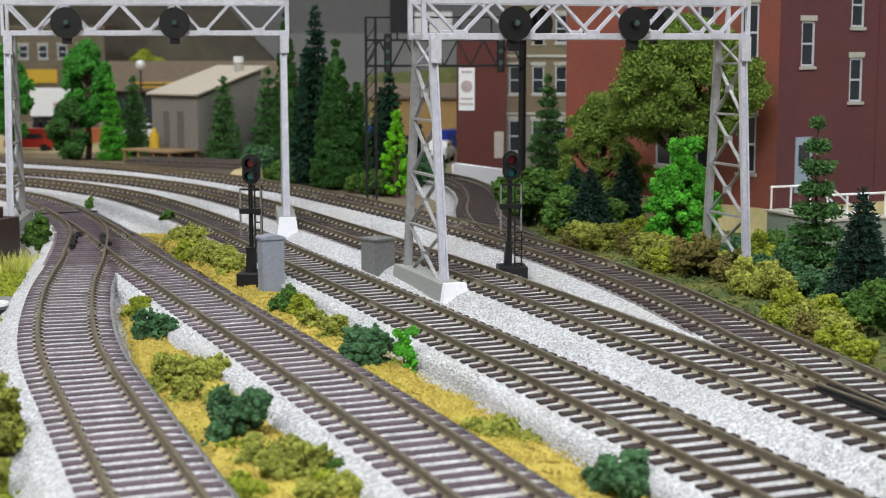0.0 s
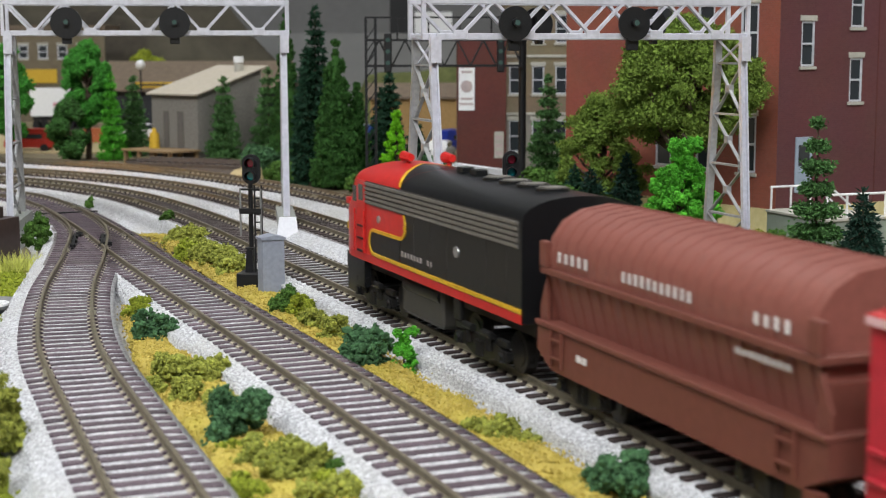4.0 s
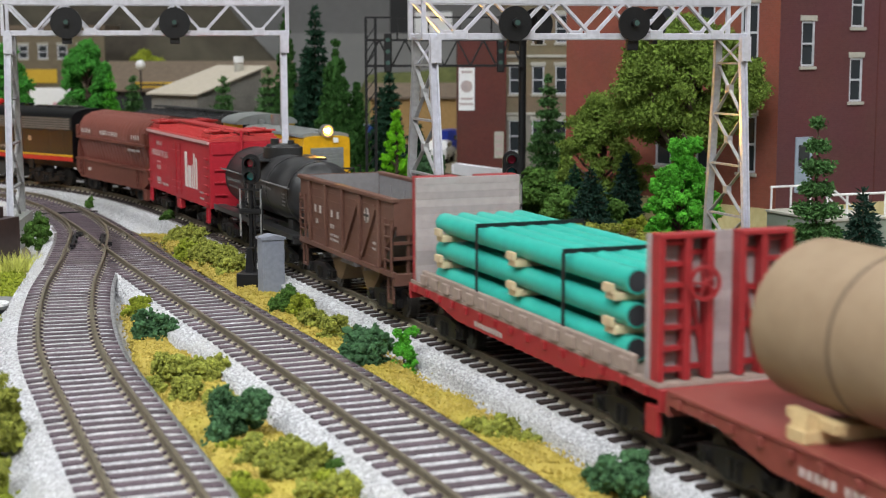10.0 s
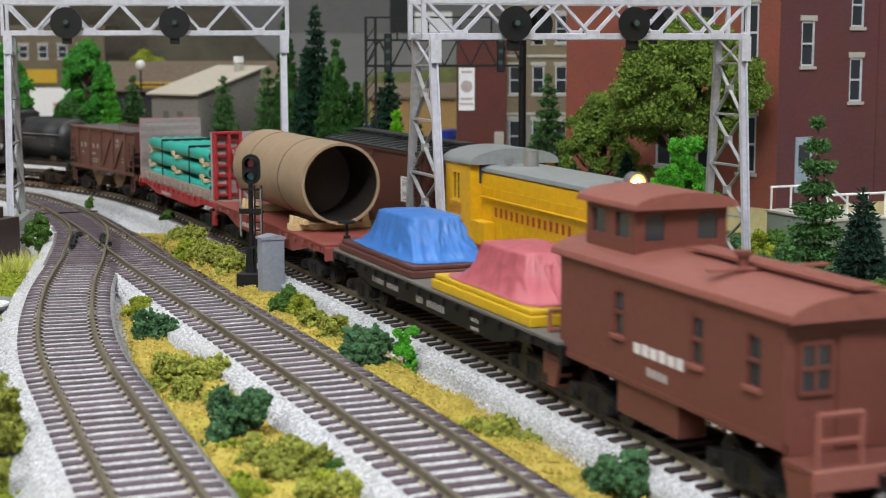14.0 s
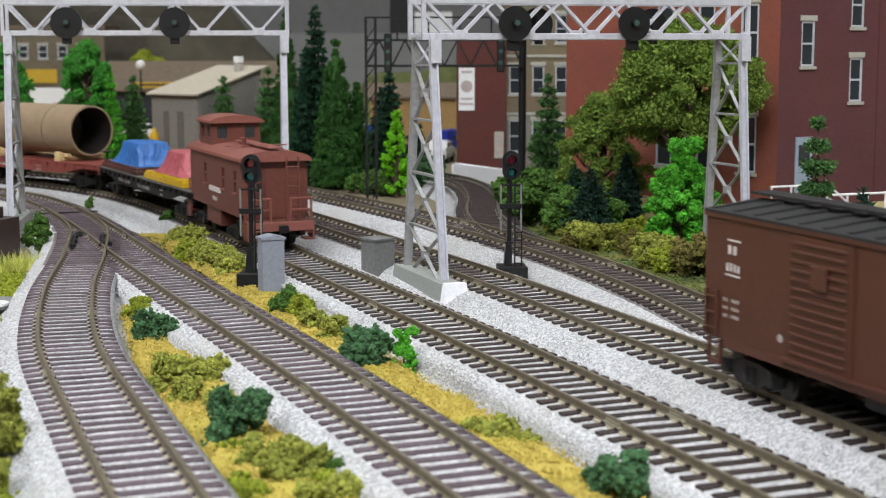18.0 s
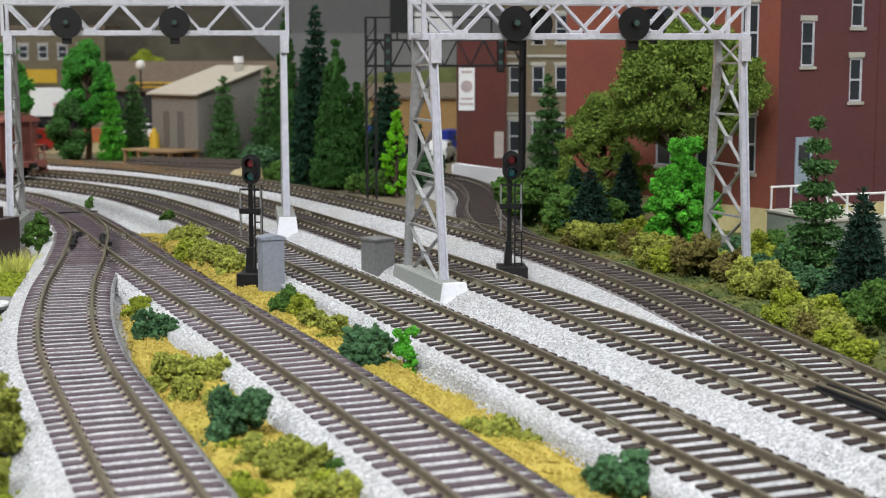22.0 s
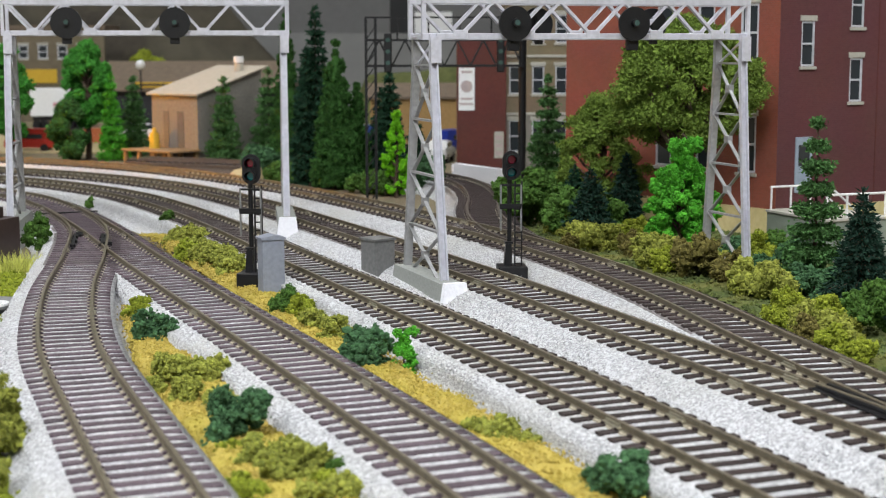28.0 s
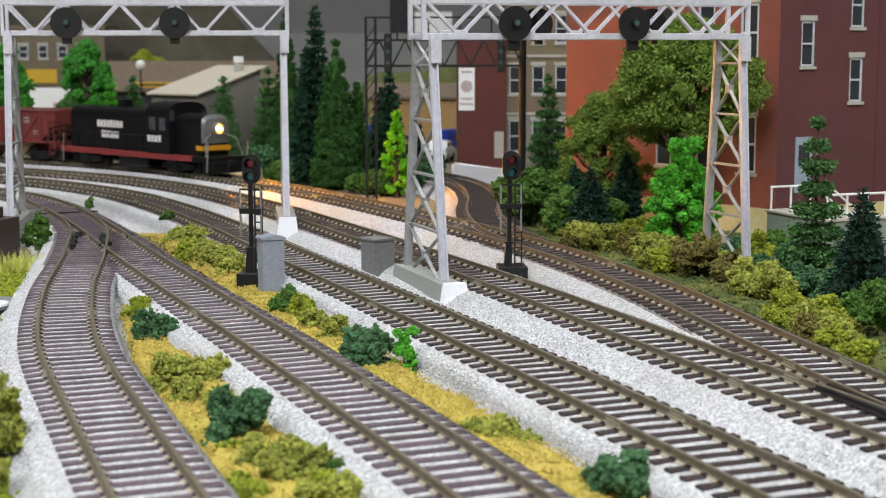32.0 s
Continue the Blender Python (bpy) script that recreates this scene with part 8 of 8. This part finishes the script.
def boxcar():
    br, rf = paint("boxcar_brown", (0.088, 0.033, 0.022), 0.42), paint("roof_black", (0.022, 0.022, 0.023), 0.6)
    c = car("boxcar", "dark brown steel boxcar with black roof and white placard")
    L, W = 124, 17.4
    bd = part("body", bx(-L / 2, L / 2, -W, W, 10.5, 45.2, 0.15), br, c)
    r = gable_roof(c, rf, L, W, 45.25, 48.2, 0.8)
    roof_ribs(r, rf, L, W, 45.6, 47.7, 13, 0.55)
    for y in (-2.4, 0, 2.4):
        part("running_board", bx(-L / 2 - 1, L / 2 + 1, y - 1.05, y + 1.05, 49.6, 50.4), rf, r)
    for s in (-1, 1):
        part("eave", bx(-L / 2, L / 2, *((W, W + 0.7) if s > 0 else (-W - 0.7, -W)), 44.2, 45.9), br, bd)
        part("side_sill", bx(-52, 52, *((W - 0.6, W + 0.25) if s > 0 else (-W - 0.25, -W + 0.6)), 9.0, 11.4), br, bd)
        # left half: youngstown-style corrugated door; right half: plain panel
        dr = part("door", bx(-2, 22, *((W, W + 0.5) if s > 0 else (-W - 0.5, -W)), 11.5, 43.5), br, bd)
        for k in range(13):
            part("corrugation", bx(-1, 21, *((W + 0.5, W + 1.05) if s > 0 else (-W - 1.05, -W - 0.5)), 13 + k * 2.35, 13.9 + k * 2.35, 0.2), br, dr)
        part("door_track", bx(-26, 24, *((W, W + 1.2) if s > 0 else (-W - 1.2, -W)), 10.6, 11.5), br, bd)
        part("panel_seam", bx(-3.4, -2.6, *((W, W + 0.9) if s > 0 else (-W - 0.9, -W)), 11.5, 43.5), br, bd)
        part("door_latch", bx(6, 12, *((W + 1.05, W + 1.7) if s > 0 else (-W - 1.7, -W - 1.05)), 31, 37, 0.2), br, dr)
        pc = part("placard", bx(-48.5, -35.5, *((W, W + 0.15) if s > 0 else (-W - 0.15, -W)), 23.5, 34.5), M_LETTER, bd, "square white placard with grey lettering")
        for z in (26.0, 30.4):
            letters(pc, s * (W + 0.16), -37, -47, z, 2.2, 7, M_GREYMETAL, 1.0)
        for z in (24.4, 33.4):
            letters(pc, s * (W + 0.16), -36.5, -47.5, z, 0.35, 1, M_GREYMETAL)
        letters(bd, s * (W + 0.02), 51.5, 46.5, 34.6, 2.6, 2, None, 0.9)
        letters(bd, s * (W + 0.02), 52, 44.5, 38.2, 0.45, 1)
        letters(bd, s * (W + 0.02), 52, 45, 29.8, 2.4, 4, None, 0.9)
        letters(bd, s * (W + 0.02), 53, 44.5, 28.6, 0.45, 1)
        for z in (17, 19.2, 21.4):
            letters(bd, s * (W + 0.02), 53, 50.5, z, 1.0, 2, M_LETTER_DIM, 0.9)
            letters(bd, s * (W + 0.02), 49, 45, z, 1.0, 4, M_LETTER_DIM, 0.9)
        for z in (14.6, 16.2, 17.8, 19.4):
            letters(bd, s * (W + 0.02), -38, -44 + z % 1, z, 0.9, 6, M_LETTER_DIM, 0.9)
        letters(bd, s * (W + 0.02), -30, -34, 15, 0.8, 3)
        part("emblem", rod(bmesh.new(), (26, s * W, 15.8), (26, s * (W + 0.12), 15.8), 1.1, 16), M_LETTER_DIM, bd)
        ladder(bd, br, -55.5, s * W, 11, 42, 6, 7)
        ladder(bd, br, 57.5, s * W, 11, 24, 5, 3)
        for x in (-55.5, 57):
            part("stirrup", bx(x - 3, x + 3, *((W - 0.8, W + 0.2) if s > 0 else (-W - 0.2, -W + 0.8)), 4.6, 5.6), br, c)
            for o in (-2.8, 2.8):
                part("stirrup_hanger", bx(x + o - 0.4, x + o + 0.4, *((W - 0.8, W + 0.1) if s > 0 else (-W - 0.1, -W + 0.8)), 4.6, 10.4), br, c)
    for s in (-1, 1):
        x = s * L / 2
        for k in range(9):
            part("end_rib", bx(min(x, x + s * 0.45), max(x, x + s * 0.45), -W + 1.5, W - 1.5, 13 + k * 3.5, 14.6 + k * 3.5, 0.3), br, bd)
        ladder(bd, br, x, 12, 12, 43, 6, 7, axis="y")
    part("center_sill", bx(-L / 2 + 2, L / 2 - 2, -3, 3, 7, 10.45), M_SIDEF, c)
    lift(c, [(4.6, 5.6), (10.5, 12.6), (45.2, 45.4), (50.4, 50.0)])
    part("brake_cylinder", rod(bmesh.new(), (-12, 7, 7), (2, 7, 7), 2.8, 14), M_SIDEF, c)
    for x in (-44, 44):
        truck(c, x)
    couplers(c, L)
    return c, L


def road_switcher():
    bk, rd, og = paint("loco_black_gloss", (0.005, 0.005, 0.006), 0.4, spec=0.25), paint("walkway_red", (0.22, 0.03, 0.028), 0.5), paint("safety_orange", (0.55, 0.25, 0.01), 0.45)
    sv = mat("nose_silver", (0.20, 0.20, 0.20), (0.15, 0.15, 0.15), 0.4, metal=0.5)
    c = car("road_switcher_locomotive", "black road switcher locomotive with red walkway and lit headlamp", "locomotive")
    L, W = 198, 17.0
    part("frame", bx(-80, 98, -W, W, 13, 17, 0.2), rd, c, "dull red walkway frame")
    part("front_platform", bx(-98, -80.1, -W, W, 13, 17, 0.2), bk, c)
    part("long_hood", loft(bmesh.new(), [(-22, arch(11.5, 17.05, 38, 45, 10, 3.0)), (90, arch(11.5, 17.05, 38, 45, 10, 3.0))]), bk, c, smooth=30)
    sh = part("short_hood", loft(bmesh.new(), [(-84, arch(11.2, 17.05, 36, 43, 10, 3.0)), (-52.2, arch(11.2, 17.05, 36, 43, 10, 3.0))]), bk, c, smooth=30)
    part("silver_nose", loft(bmesh.new(), [(-86.5, arch(10.2, 25, 35, 40.4, 10, 3.0)), (-84.05, arch(11.25, 25, 36, 42.9, 10, 3.0))]), sv, sh, smooth=30)
    headlamp(sh, -86.0, 0, 34.0, 3.0, bulb=M_BULB_STRONG)
    part("nose_stripe", bx(-86.9, -78, -11.9, 11.9, 20.5, 23.4), og, sh, "orange nose stripe")
    part("cab", loft(bmesh.new(), [(-52, arch(W - 0.4, 17.05, 41, 51, 12, 2.6)), (-22.2, arch(W - 0.4, 17.05, 41, 51, 12, 2.6))]), bk, c, smooth=30)
    for s in (-1, 1):
        for a in (-44, -31):
            part("cab_window", bx(a - 4, a + 4, *((W - 0.4, W - 0.2) if s > 0 else (-W + 0.2, -W + 0.4)), 32, 40), M_PANE, c)
        part("front_window", bx(-52.3, -52.05, min(s * 12.4, s * 15.6), max(s * 12.4, s * 15.6), 38, 45), M_PANE, c)
        letters(c, s * 11.65, 52, 16, 31.5, 5.0, 8)
        letters(c, s * 11.65, 46, 22, 24.5, 5.0, 6)
        letters(c, s * (W - 0.2), -24, -42, 24.5, 4.6, 4)
        part("handrail", rod(bmesh.new(), (-20, s * 16.5, 28), (94, s * 16.5, 28), 0.4, 6), bk, c)
        for i in range(6):
            part("stanchion", rod(bmesh.new(), (-18 + i * 22, s * 16.5, 17), (-18 + i * 22, s * 16.5, 28), 0.35, 6), bk, c)
        for x in (-96, 96):
            part("steps", bx(x - 3.5, x + 3.5, *((12.5, 17) if s > 0 else (-17, -12.5)), 3.5, 12.9, 0.3), bk, c)
            part("grab_rail", rod(bmesh.new(), (x - 2, s * 17, 4), (x - 4, s * 17, 26), 0.45, 6), M_STEEL, c)
    part("stack", bx(26, 34, -4, 4, 45, 51, 0.4), bk, c)
    part("fuel_tank", bx(-20, 20, -14, 14, 3.5, 12.9, 1.0), bk, c)
    part("pilot", bx(-98.5, -96, -16, 16, 3, 12.9, 0.3), bk, c)
    for s in (-1, 1):
        part("front_rail", rod(rod(rod(bmesh.new(), (-95, s * 15.5, 5), (-95, s * 15.5, 19), 0.45, 6), (-95, s * 15.5, 19), (-92, s * 13, 28), 0.45, 6), (-92, s * 13, 28), (-88, s * 6, 31), 0.45, 6), M_STEEL, c, "bent white front handrail")
    lift(c, [(3, 1.6), (13, 9.2), (17, 13.0), (45, 44.0), (51, 49.6)])
    for x in (-60, 60):
        truck(c, x, bk, wb=32, r=5.8, frame_w=14)
    couplers(c, L)
    return c, L


MOVERS = []


def place(made, k, centre, v):
    c, L = made
    MOVERS.append((c, k, centre, v, L / 2 - 22))


def shorten(made, k):
    """Draw in the length of a car about its middle."""
    c, L = made
    for me in {o.data for o in c.children_recursive if o.data}:
        for p in me.vertices:
            p.co.x *= k
    return c, L * k


# the local train slows in the curve and gathers speed again: time, place of its headlamp
RUN = np.array([(-1, 2162), (0, 2065), (6, 1483), (7, 1388), (8, 1293), (9, 1207), (10, 1135), (11, 1066), (12, 985), (13, 904), (14, 822), (15, 735), (17, 568), (34, -911)], float)


def local_run(t):
    q = np.linspace(t - 0.8, t + 0.8, 17)
    return float(np.mean(np.interp(q, RUN[:, 0], RUN[:, 1])))


place(shorten(f_unit(), 0.975), 3, 400, 104)
place(coil_car(), 3, 248.5, 104)
place(reefer(), 3, 111.5, 104)
place(tank_car(), 3, -23, 104)
place(hopper(), 3, -149.5, 104)
place(bulkhead_flat(), 3, -297, 104)
place(pipe_flat(), 3, -463, 104)
place(tarp_flat(), 3, -648.5, 104)
place(caboose(), 3, -788, 104)
place(shorten(yellow_switcher(), 0.825), 4, 60.8, local_run)
place(boxcar(), 4, 205, local_run)
place(shorten(road_switcher(), 0.95), 5, 4342, -98)
place(hopper(112, paint("gondola_red", (0.16, 0.03, 0.025), 0.55), None, True, "dull red open hopper car with a dark load"), 5, 4500, -98)


def car_pose(P, s, b):
    p, q = P.p(s + b), P.p(s - b)
    c = (p + q) / 2
    d = p - q
    return Matrix.Translation((c[0] / 1000, c[1] / 1000, RT)) @ Matrix.Rotation(math.atan2(d[1], d[0]), 4, "Z")


def motions():
    for ob, k, s0, v, b in MOVERS:
        P = PATHS[k]
        walk(ob, [(i * 0.5, car_pose(P, s0 + (v(i * 0.5) if callable(v) else v * i * 0.5), b)) for i in range(65)])


motions()
